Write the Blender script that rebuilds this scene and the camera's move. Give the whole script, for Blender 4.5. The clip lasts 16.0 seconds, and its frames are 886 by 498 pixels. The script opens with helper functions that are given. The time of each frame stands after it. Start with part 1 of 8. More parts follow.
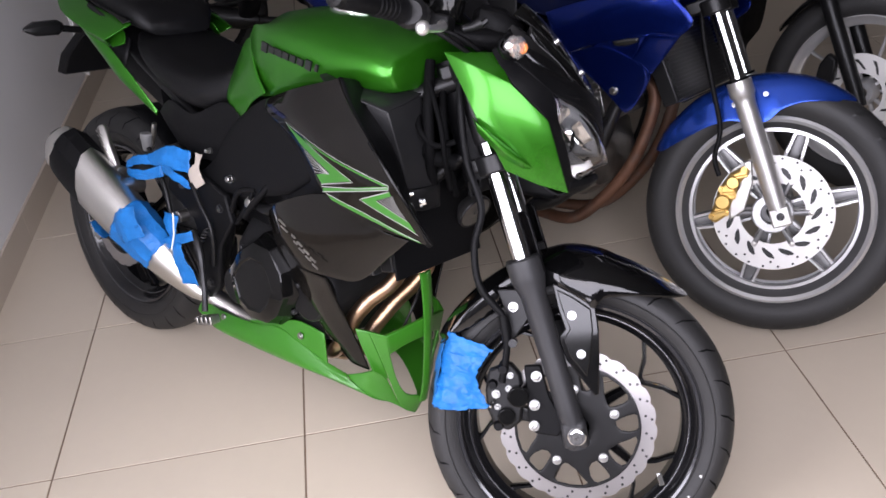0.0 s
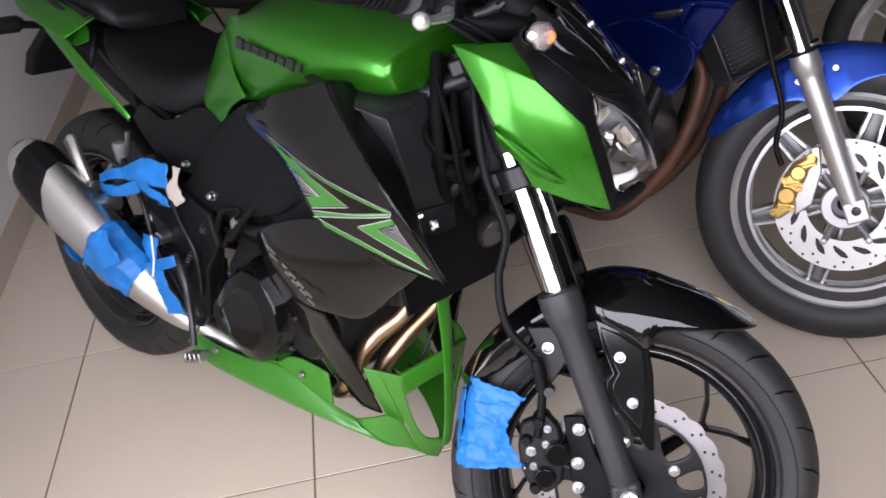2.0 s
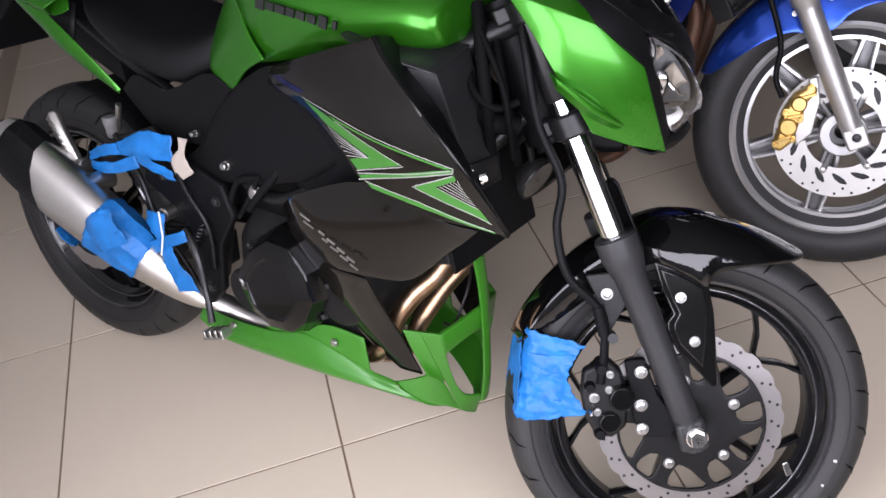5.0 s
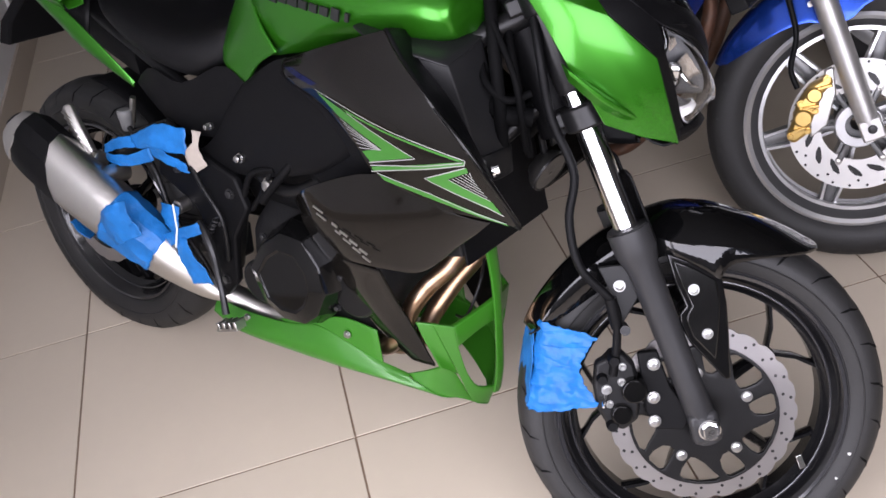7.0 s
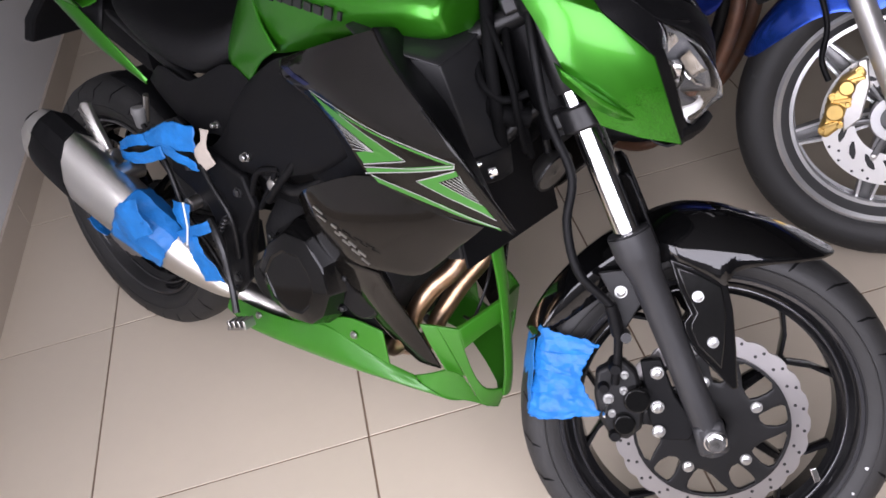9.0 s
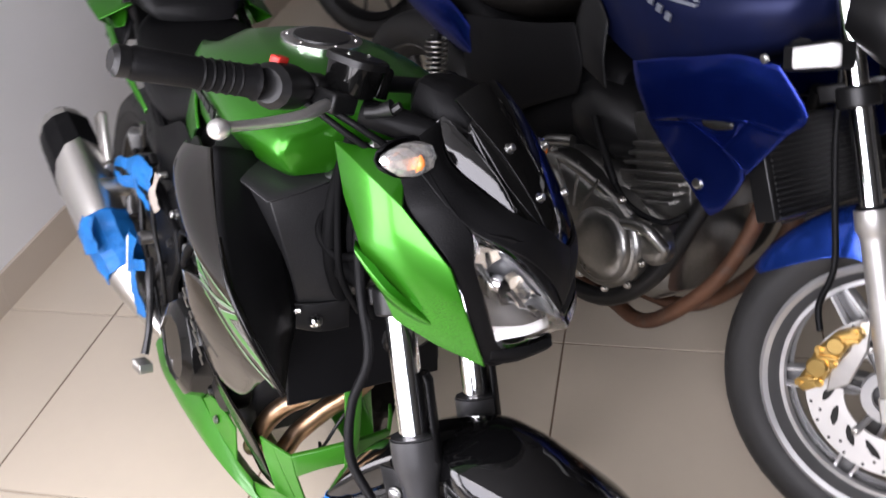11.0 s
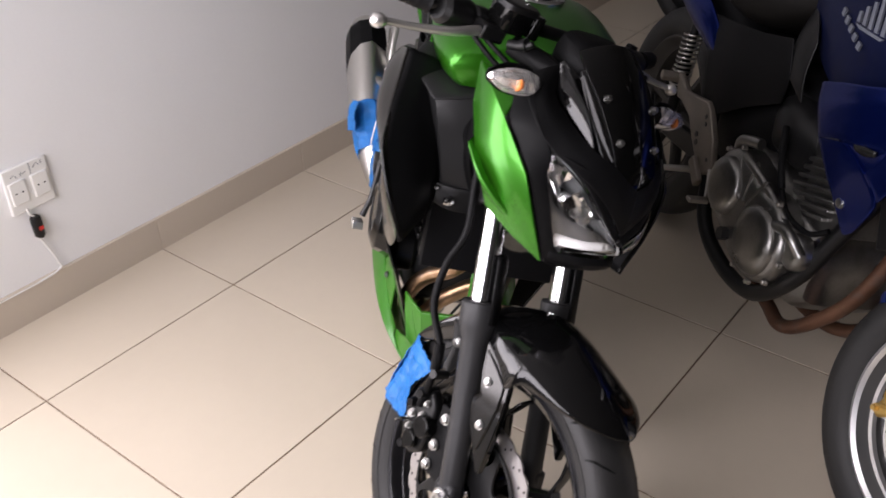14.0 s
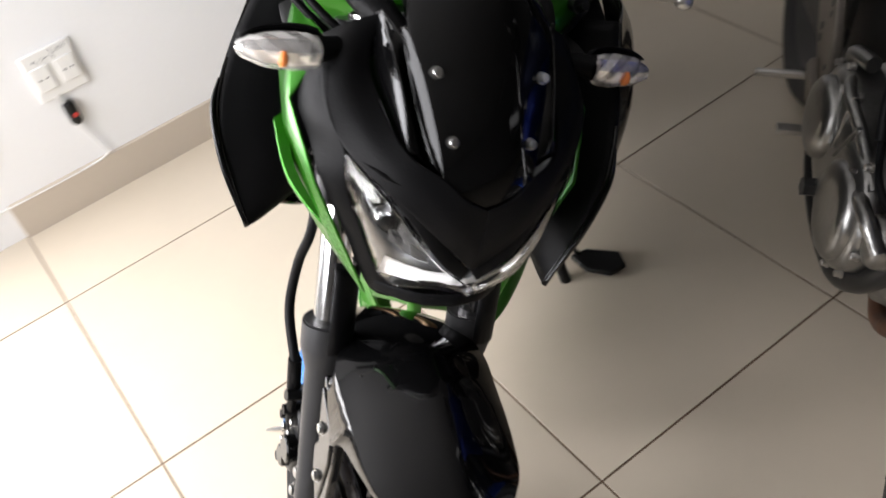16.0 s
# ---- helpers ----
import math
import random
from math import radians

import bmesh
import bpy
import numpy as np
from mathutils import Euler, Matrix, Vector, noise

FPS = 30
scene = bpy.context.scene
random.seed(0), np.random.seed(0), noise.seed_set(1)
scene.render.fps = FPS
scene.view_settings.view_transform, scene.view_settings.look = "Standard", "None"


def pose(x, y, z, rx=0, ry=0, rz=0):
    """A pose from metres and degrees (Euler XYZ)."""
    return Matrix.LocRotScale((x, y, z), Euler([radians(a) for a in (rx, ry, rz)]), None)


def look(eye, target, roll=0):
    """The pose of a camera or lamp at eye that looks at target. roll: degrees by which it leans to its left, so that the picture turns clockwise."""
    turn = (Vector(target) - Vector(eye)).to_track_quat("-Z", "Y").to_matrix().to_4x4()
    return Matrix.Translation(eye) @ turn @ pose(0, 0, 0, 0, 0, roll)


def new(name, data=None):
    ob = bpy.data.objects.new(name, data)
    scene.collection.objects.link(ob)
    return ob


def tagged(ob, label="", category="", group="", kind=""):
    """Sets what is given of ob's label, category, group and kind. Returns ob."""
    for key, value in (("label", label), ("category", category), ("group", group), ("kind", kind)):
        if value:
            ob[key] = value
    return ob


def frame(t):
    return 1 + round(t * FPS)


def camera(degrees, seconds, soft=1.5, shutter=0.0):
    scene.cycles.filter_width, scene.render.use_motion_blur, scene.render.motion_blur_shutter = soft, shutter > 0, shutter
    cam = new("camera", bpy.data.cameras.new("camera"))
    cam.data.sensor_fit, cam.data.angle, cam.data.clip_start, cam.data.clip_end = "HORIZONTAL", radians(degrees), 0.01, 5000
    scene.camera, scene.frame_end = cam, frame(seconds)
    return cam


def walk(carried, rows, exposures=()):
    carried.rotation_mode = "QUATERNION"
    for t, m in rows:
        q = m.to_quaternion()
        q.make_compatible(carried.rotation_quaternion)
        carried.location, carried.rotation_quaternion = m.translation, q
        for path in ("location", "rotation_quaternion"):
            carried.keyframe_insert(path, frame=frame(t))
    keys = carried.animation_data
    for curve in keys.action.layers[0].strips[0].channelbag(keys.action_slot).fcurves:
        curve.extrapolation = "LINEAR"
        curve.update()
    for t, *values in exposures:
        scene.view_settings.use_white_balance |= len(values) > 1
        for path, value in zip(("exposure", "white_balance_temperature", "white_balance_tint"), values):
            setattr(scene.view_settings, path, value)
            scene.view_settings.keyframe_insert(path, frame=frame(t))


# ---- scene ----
cam = camera(50.21, 16.0, soft=1.6, shutter=0.5)
PATH = [
    (0, (0.8564, -1.7257, 1.5547), (0.9636, -0.2939, 0.6444), -7.11),
    (0.5, (0.8659, -1.6716, 1.5272), (0.9425, -0.2457, 0.6047), -7.63),
    (1, (0.8749, -1.5983, 1.5127), (0.9157, -0.1796, 0.5769), -8.49),
    (1.5, (0.8988, -1.5023, 1.5066), (0.9160, -0.0960, 0.5516), -9.68),
    (2, (0.9098, -1.4239, 1.4813), (0.9558, -0.0203, 0.5233), -10.60),
    (2.5, (0.8338, -1.3878, 1.4913), (0.9838, -0.0055, 0.5132), -10.43),
    (3, (0.7450, -1.3499, 1.5028), (0.9189, 0.0192, 0.5102), -11.02),
    (3.5, (0.6997, -1.3388, 1.5024), (0.9076, 0.0005, 0.4762), -10.36),
    (4, (0.7016, -1.3465, 1.5024), (0.9003, -0.0184, 0.4599), -10.73),
    (6.5, (0.7014, -1.3625, 1.4989), (0.8691, -0.0368, 0.4481), -11.94),
    (7, (0.7047, -1.3622, 1.5004), (0.8593, -0.0366, 0.4473), -12.11),
    (7.5, (0.7085, -1.3650, 1.4991), (0.8504, -0.0366, 0.4478), -12.24),
    (8, (0.7127, -1.3668, 1.4999), (0.8405, -0.0369, 0.4487), -12.30),
    (8.2, (0.7169, -1.3682, 1.4995), (0.8368, -0.0371, 0.4489), -12.41),
    (10.3, (1.1903, -1.2210, 1.4545), (1.0120, 0.1035, 0.4039), -15.03),
    (10.5, (1.2620, -1.1987, 1.4610), (1.0603, 0.1437, 0.4376), -12.23),
    (11, (1.3884, -1.1491, 1.4951), (1.0294, 0.2091, 0.5378), -6.08),
    (11.5, (1.6153, -1.1652, 1.5441), (0.9135, 0.0185, 0.5459), -7.60),
    (12, (1.7424, -1.2956, 1.5510), (0.9095, -0.0826, 0.6996), -2.10),
    (12.5, (1.8124, -1.5641, 1.5721), (1.0297, -0.2710, 0.7941), 1.70),
    (13, (1.8744, -1.6390, 1.5814), (1.0805, -0.3578, 0.7952), 2.10),
    (13.5, (1.8555, -1.5425, 1.5464), (1.0285, -0.3307, 0.6876), 0.64),
    (14, (1.8483, -1.3352, 1.5486), (0.9566, -0.2309, 0.6128), -1.83),
    (14.5, (1.8078, -1.1659, 1.5162), (0.9231, -0.0735, 0.5602), -2.14),
    (15, (1.7504, -0.9913, 1.5156), (0.8941, 0.0524, 0.4824), -1.92),
    (15.5, (1.7808, -0.8123, 1.4933), (0.8542, 0.0800, 0.3819), -5.84),
    (16, (1.9224, -0.5260, 1.4585), (0.8049, 0.0066, 0.2934), -14.78),
]
# stops and white balance drift a little as the view turns to the bright wall
EXPOSURES = [(0.0, 0.0, 6430, 24), (2.5, 0.02, 6430, 24), (3.7, 0.08, 6410, 23), (6.5, -0.11, 6420, 24), (7.0, -0.06, 6430, 24), (8.2, -0.03, 6430, 24), (10.5, -0.06, 6540, 22), (11.0, 0.44, 6580, 21), (11.5, 0.75, 6620, 21), (12.5, 0.48, 6670, 20), (13.2, 0.38, 6720, 21), (14.0, -0.12, 6840, 23), (14.5, -0.13, 6860, 24), (15.0, 0.20, 6840, 21), (15.5, 0.46, 6820, 18), (16.0, 0.44, 6790, 15)]
walk(cam, [(t, look(eye, target, roll)) for t, eye, target, roll in PATH], EXPOSURES)

# ---- daylight: a glazed shop front behind the walk, white room around ----
world = bpy.data.worlds.new("daylight")
scene.world = world
world.use_nodes = True
sky = world.node_tree.nodes.new("ShaderNodeTexSky")
sky.sky_type, sky.sun_disc = "NISHITA", False
sky.sun_elevation, sky.sun_rotation = radians(48), radians(200)
background = world.node_tree.nodes["Background"]
background.inputs["Strength"].default_value = 0.12
world.node_tree.links.new(sky.outputs["Color"], background.inputs["Color"])


def area_lamp(name, eye, target, width, height, watts, colour):
    data = bpy.data.lights.new(name, "AREA")
    data.shape, data.size, data.size_y, data.energy, data.color = "RECTANGLE", width, height, watts, colour
    ob = new(name, data)
    ob.matrix_world = look(eye, target)
    return ob


area_lamp("shopfront_daylight", (0.77, -2.20, 1.72), (0.77, 0.0, 1.6), 2.0, 1.7, 92, (0.93, 0.965, 1.0))
area_lamp("side_window_daylight", (-0.37, -1.48, 1.43), (3.0, -1.48, 1.35), 1.0, 2.15, 64, (0.93, 0.965, 1.0))

# ---- materials ----
def material(name, colour, rough=0.5, metal=0.0, vary=0.12, scale=6.0, bump=0.0, bump_scale=60.0, coat=0.0, each=0.0, stain=0.0, stain_colour=(0.2, 0.15, 0.1), rough_vary=0.1, spec=0.5):
    m = bpy.data.materials.new(name)
    m.use_nodes = True
    n, l = m.node_tree.nodes, m.node_tree.links
    b = n["Principled BSDF"]
    b.inputs["Metallic"].default_value = metal
    b.inputs["Coat Weight"].default_value = coat
    b.inputs["Coat Roughness"].default_value = 0.06
    b.inputs["Specular IOR Level"].default_value = spec
    co = n.new("ShaderNodeTexCoord")
    coarse = n.new("ShaderNodeTexNoise")
    coarse.inputs["Scale"].default_value, coarse.inputs["Detail"].default_value = scale, 5
    fine = n.new("ShaderNodeTexNoise")
    fine.inputs["Scale"].default_value, fine.inputs["Detail"].default_value = bump_scale, 4
    l.new(co.outputs["Object"], coarse.inputs["Vector"])
    l.new(co.outputs["Object"], fine.inputs["Vector"])
    mixed = n.new("ShaderNodeMath")
    mixed.operation = "MULTIPLY_ADD"
    mixed.inputs[1].default_value = 0.35
    l.new(fine.outputs["Fac"], mixed.inputs[0])
    l.new(coarse.outputs["Fac"], mixed.inputs[2])
    ramp = n.new("ShaderNodeMapRange")
    ramp.inputs["From Min"].default_value, ramp.inputs["From Max"].default_value = 0.4, 0.95
    ramp.inputs["To Min"].default_value, ramp.inputs["To Max"].default_value = 1 - vary, 1 + vary
    l.new(mixed.outputs[0], ramp.inputs["Value"])
    value = ramp.outputs["Result"]
    if each:
        info = n.new("ShaderNodeObjectInfo")
        shift = n.new("ShaderNodeMapRange")
        shift.inputs["To Min"].default_value, shift.inputs["To Max"].default_value = 1 - each, 1 + each
        l.new(info.outputs["Random"], shift.inputs["Value"])
        times = n.new("ShaderNodeMath")
        times.operation = "MULTIPLY"
        l.new(value, times.inputs[0]), l.new(shift.outputs["Result"], times.inputs[1])
        value = times.outputs[0]
    tone = n.new("ShaderNodeVectorMath")
    tone.operation = "SCALE"
    tone.inputs[0].default_value = colour
    l.new(value, tone.inputs["Scale"])
    out = tone.outputs["Vector"]
    if stain:
        spots = n.new("ShaderNodeTexNoise")
        spots.inputs["Scale"].default_value, spots.inputs["Detail"].default_value = scale * 2.7, 8
        l.new(co.outputs["Object"], spots.inputs["Vector"])
        edge = n.new("ShaderNodeMapRange")
        edge.inputs["From Min"].default_value, edge.inputs["From Max"].default_value = 0.52, 0.72
        edge.inputs["To Max"].default_value = stain
        l.new(spots.outputs["Fac"], edge.inputs["Value"])
        mix = n.new("ShaderNodeMix")
        mix.data_type = "RGBA"
        mix.inputs["B"].default_value = (*stain_colour, 1)
        l.new(edge.outputs["Result"], mix.inputs["Factor"])
        l.new(out, mix.inputs["A"])
        out = mix.outputs["Result"]
    l.new(out, b.inputs["Base Color"])
    gloss = n.new("ShaderNodeMapRange")
    gloss.inputs["From Min"].default_value, gloss.inputs["From Max"].default_value = 0.4, 0.95
    gloss.inputs["To Min"].default_value, gloss.inputs["To Max"].default_value = max(0.02, rough * (1 - rough_vary)), min(1, rough * (1 + rough_vary))
    l.new(mixed.outputs[0], gloss.inputs["Value"])
    l.new(gloss.outputs["Result"], b.inputs["Roughness"])
    if bump:
        relief = n.new("ShaderNodeBump")
        relief.inputs["Strength"].default_value, relief.inputs["Distance"].default_value = min(1.0, bump), 0.002
        l.new(fine.outputs["Fac"], relief.inputs["Height"])
        l.new(relief.outputs["Normal"], b.inputs["Normal"])
    return m


def clear_material(name, colour, rough=0.03, ior=1.45):
    m = bpy.data.materials.new(name)
    m.use_nodes = True
    b = m.node_tree.nodes["Principled BSDF"]
    b.inputs["Base Color"].default_value = (*colour, 1)
    b.inputs["Transmission Weight"].default_value = 1
    b.inputs["Roughness"].default_value = rough
    b.inputs["IOR"].default_value = ior
    return m


WALL = material("wall_paint", (0.86, 0.86, 0.86), 0.6, vary=0.03, scale=1.5, bump=0.15, bump_scale=180)
TILE = material("porcelain_tile", (0.60, 0.522, 0.415), 0.3, vary=0.032, scale=2.6, bump_scale=30, each=0.03, rough_vary=0.06)
SKIRT = material("skirting_tile", (0.55, 0.475, 0.39), 0.32, vary=0.03, scale=2, each=0.02)
GROUT = material("grout", (0.20, 0.14, 0.095), 0.9, vary=0.25, scale=9, bump=0.4)
# for unseen walls: dark, so that little light bounces back into the room
FAR_WALL = material("low_bounce_wall_grey", (0.14, 0.14, 0.14), 0.6, vary=0.04, scale=1.5, bump=0.15, bump_scale=180)
# unseen ceiling, kept grey to hold down the fill light
CEILING = material("low_bounce_ceiling_grey", (0.42, 0.42, 0.42), 0.7, vary=0.02, scale=1)
PLATE = material("white_plastic", (0.80, 0.79, 0.76), 0.35, vary=0.02)
GREEN = material("green_metallic_paint", (0.023, 0.176, 0.0075), 0.29, metal=0.68, vary=0.06, scale=4, bump_scale=900, coat=0.3)
GREEN_MATT = material("green_plastic", (0.025, 0.165, 0.009), 0.36, metal=0.1, vary=0.06, scale=4, coat=0.2)
GLOSS = material("gloss_black_paint", (0.003, 0.003, 0.003), 0.06, vary=0.2, scale=5, spec=0.27)
GUARD_GLOSS = material("gloss_black_guard_paint", (0.0028, 0.0028, 0.003), 0.05, vary=0.2, scale=5, spec=0.5)
WHEEL_BLACK = material("black_wheel_paint", (0.0055, 0.0055, 0.006), 0.13, vary=0.15, scale=8, spec=0.5)
RIM_LIP = material("polished_rim_lip", (0.02, 0.02, 0.022), 0.10, vary=0.1, scale=8, spec=1.0)
COVER_GREY = material("satin_black_cover", (0.012, 0.012, 0.0125), 0.36, vary=0.12, scale=6, bump=0.15, bump_scale=420, spec=0.3)
STAY = material("black_stay_plastic", (0.005, 0.005, 0.005), 0.09, vary=0.3, scale=14, spec=0.5)
EMBLEM = material("dull_silver_emblem", (0.17, 0.185, 0.22), 0.42, metal=0.5, vary=0.08, scale=20)
SHROUD = material("dark_bronze_black_paint", (0.0050, 0.0043, 0.0036), 0.085, vary=0.1, scale=4, spec=0.3)
MATT = material("matt_black_plastic", (0.0042, 0.0042, 0.0046), 0.48, vary=0.15, scale=6, bump=0.2, bump_scale=420, spec=0.11)
SATIN = material("satin_black_paint", (0.006, 0.006, 0.0063), 0.36, vary=0.15, scale=8, bump=0.05, spec=0.28)
RUBBER = material("tyre_rubber", (0.019, 0.0188, 0.0186), 0.55, vary=0.18, scale=7, bump=0.2, bump_scale=160, stain=0.12, stain_colour=(0.04, 0.038, 0.036), spec=0.36)
SEAT_VINYL = material("seat_vinyl", (0.0036, 0.0036, 0.004), 0.46, vary=0.15, scale=8, bump=0.4, bump_scale=500, spec=0.2)
DUSTY_VINYL = material("dusty_seat_vinyl", (0.0062, 0.0055, 0.0048), 0.55, vary=0.3, scale=7, bump=0.4, bump_scale=500, spec=0.1)
CHROME = material("polished_chrome", (0.82, 0.82, 0.82), 0.12, metal=1.0, vary=0.05)
LEVER_ALLOY = material("polished_lever_alloy", (0.78, 0.77, 0.74), 0.3, metal=0.85, vary=0.05)
STEEL = material("brushed_steel", (0.46, 0.445, 0.42), 0.34, metal=1.0, vary=0.1, scale=10, bump=0.08, bump_scale=200)
ALLOY = material("cast_alloy", (0.25, 0.245, 0.235), 0.3, metal=0.95, vary=0.2, scale=8, bump=0.2, bump_scale=140, stain=0.25, stain_colour=(0.05, 0.042, 0.035))
GRAPHITE = material("graphite_wheel_paint", (0.14, 0.14, 0.14), 0.4, metal=0.7, vary=0.08, scale=7)
CAST_DULL = material("dull_cast_alloy", (0.20, 0.175, 0.15), 0.5, metal=0.5, vary=0.2, scale=12, bump=0.2, bump_scale=160)
# rear wheel of the blue motorcycle: its shade is put into this dark colour
SHADED_WHEEL = material("shaded_wheel_paint", (0.050, 0.046, 0.042), 0.55, metal=0.3, vary=0.2, scale=9)
SILVER = material("silver_wheel_paint", (0.64, 0.64, 0.64), 0.3, metal=0.75, vary=0.06, scale=7)
FORK_ALLOY = material("fork_leg_alloy", (0.56, 0.55, 0.53), 0.38, metal=0.85, vary=0.1, scale=9, bump=0.1)
FORK_BLACK = material("satin_fork_paint", (0.024, 0.024, 0.025), 0.42, vary=0.12, scale=9, bump=0.08, bump_scale=300, spec=0.3)
# black with hardly any sheen: shade among crowded parts, put into the colour
SHADE_BLACK = material("shade_black", (0.003, 0.003, 0.0032), 0.7, vary=0.3, scale=9, bump=0.2, spec=0.06)
HEADER = material("heat_tinted_steel", (0.36, 0.23, 0.14), 0.33, metal=1.0, vary=0.2, scale=9, stain=0.45, stain_colour=(0.62, 0.52, 0.42))
RUST = material("rusty_header", (0.115, 0.054, 0.031), 0.5, metal=0.5, vary=0.35, scale=11, bump=0.4, bump_scale=120, stain=0.6, stain_colour=(0.09, 0.075, 0.065))
DISC = material("brake_disc_steel", (0.42, 0.40, 0.395), 0.30, metal=0.9, vary=0.06, scale=14)
DISC_WHITE = material("pale_brake_disc", (0.68, 0.67, 0.65), 0.45, metal=0.35, vary=0.05, scale=14)
GOLD = material("gold_caliper", (0.70, 0.47, 0.16), 0.32, metal=0.95, vary=0.12, scale=16, bump=0.1)
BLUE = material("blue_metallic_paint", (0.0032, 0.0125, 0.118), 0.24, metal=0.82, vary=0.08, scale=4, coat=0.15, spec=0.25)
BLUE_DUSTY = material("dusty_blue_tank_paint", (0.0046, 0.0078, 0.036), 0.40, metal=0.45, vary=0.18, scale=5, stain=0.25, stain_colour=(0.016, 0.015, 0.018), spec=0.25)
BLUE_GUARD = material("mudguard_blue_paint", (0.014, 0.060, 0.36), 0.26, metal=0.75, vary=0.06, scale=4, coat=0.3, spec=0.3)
TAPE = material("blue_masking_tape", (0.005, 0.135, 0.41), 0.44, vary=0.26, scale=26, bump=0.8, bump_scale=90, spec=0.35)
PAPER = material("paper_tag", (0.40, 0.35, 0.30), 0.7, vary=0.12, scale=30)
CLEAR = clear_material("clear_lens", (0.98, 0.98, 0.98))
LAMP_GREY = material("lamp_housing_grey", (0.16, 0.165, 0.17), 0.3, metal=0.6, vary=0.06, scale=20)
MIRROR = material("lamp_reflector", (0.80, 0.80, 0.80), 0.16, metal=1.0, vary=0.02)
PEARL = material("pressed_reflector", (0.86, 0.85, 0.83), 0.24, metal=0.8, vary=0.03)
MUFFLER = material("satin_steel_can", (0.60, 0.585, 0.555), 0.36, metal=1.0, vary=0.06, scale=5, bump=0.05, bump_scale=220)
BOTTLE = material("translucent_grey_plastic", (0.13, 0.13, 0.127), 0.4, vary=0.1, scale=20)
AMBER = material("amber_bulb", (0.75, 0.22, 0.05), 0.25, vary=0.05)
RED = material("red_plastic", (0.6, 0.03, 0.02), 0.35, vary=0.05)
WHITE = material("white_paint", (0.75, 0.75, 0.74), 0.35, vary=0.03)
PINSTRIPE = material("pale_pinstripe", (0.27, 0.27, 0.26), 0.35, vary=0.05)
BOLT = material("zinc_bolt", (0.42, 0.42, 0.41), 0.3, metal=1.0, vary=0.08, scale=30)
INK = material("black_ink", (0.006, 0.0063, 0.006), 0.4, vary=0.05)
GREEN_INK = material("green_decal", (0.028, 0.145, 0.018), 0.35, vary=0.05)
PENCIL = material("grey_pen", (0.2, 0.2, 0.22), 0.6, vary=0.1)
DARK_METAL = material("dark_casting", (0.035, 0.035, 0.036), 0.42, metal=0.6, vary=0.25, scale=9, bump=0.25, bump_scale=150)

# ---- mesh helpers ----
I4 = Matrix.Identity(4)


def part(name, bm, mat, parent=None, label="", local=I4, solid=0.0, bevel=0.0, smooth=40, offset=-1.0, sub=0):
    """Links a bmesh as one mesh object under a thing or a part."""
    bmesh.ops.recalc_face_normals(bm, faces=bm.faces)
    me = bpy.data.meshes.new(name)
    bm.to_mesh(me)
    bm.free()
    me.materials.append(mat)
    for p in me.polygons:
        p.use_smooth = smooth > 0
    if smooth:
        me.set_sharp_from_angle(angle=radians(smooth))
    ob = new(name, me)
    if parent is not None:
        ob.parent = parent
    ob.matrix_basis = local
    if label:
        ob["label"] = label
    if solid:
        s = ob.modifiers.new("thickness", "SOLIDIFY")
        s.thickness, s.offset = solid, offset
    if sub:
        u = ob.modifiers.new("smooth", "SUBSURF")
        u.levels = u.render_levels = sub
    if bevel:
        b = ob.modifiers.new("edges", "BEVEL")
        b.width, b.segments, b.limit_method, b.angle_limit = bevel, 2, "ANGLE", radians(32)
        b.use_clamp_overlap = True
    return ob


def thing(name, m, label, category, group="", kind=""):
    ob = new(name)
    ob.empty_display_size = 0.1
    ob.matrix_world = m
    return tagged(ob, label, category, group, kind)


def spline(pts, n):
    """n points of a smooth curve through pts, evenly by point number."""
    p = [Vector(q) for q in pts]
    out = []
    for i in range(n):
        u = i / (n - 1) * (len(p) - 1)
        k = min(int(u), len(p) - 2)
        f = u - k
        a, b, c, d = p[max(k - 1, 0)], p[k], p[k + 1], p[min(k + 2, len(p) - 1)]
        out.append(0.5 * (2 * b + (c - a) * f + (2 * a - 5 * b + 4 * c - d) * f * f + (3 * b - a - 3 * c + d) * f ** 3))
    return out


def tube(bm, pts, radius, n=12, steps=0, flat=1.0):
    """A round bar through pts; radius is one number or one for each of pts."""
    p = [Vector(q) for q in pts]
    r = [radius] * len(p) if not isinstance(radius, (list, tuple)) else list(radius)
    if steps:
        r = [v.x for v in spline([(q, 0, 0) for q in r], steps)]
        p = spline(p, steps)
    rings, side = [], None
    for i, q in enumerate(p):
        way = (p[min(i + 1, len(p) - 1)] - p[max(i - 1, 0)]).normalized()
        if side is None:
            side = way.orthogonal().normalized()
        side = (side - way * side.dot(way)).normalized()
        up = way.cross(side)
        rings.append([bm.verts.new(q + r[i] * (math.cos(a) * side + math.sin(a) * flat * up)) for a in (2 * math.pi * k / n for k in range(n))])
    skin(bm, rings, True)
    bm.faces.new(rings[0][::-1]), bm.faces.new(rings[-1])
    return bm


def skin(bm, rings, closed=False):
    for a, b in zip(rings, rings[1:]):
        m = len(a)
        for k in range(m if closed else m - 1):
            j = (k + 1) % m
            bm.faces.new((a[k], a[j], b[j], b[k]))


def loft(bm, rings, caps=True):
    """A closed skin over rings of points."""
    made = [[bm.verts.new(q) for q in ring] for ring in rings]
    skin(bm, made, True)
    if caps:
        bm.faces.new(made[0][::-1]), bm.faces.new(made[-1])
    return bm


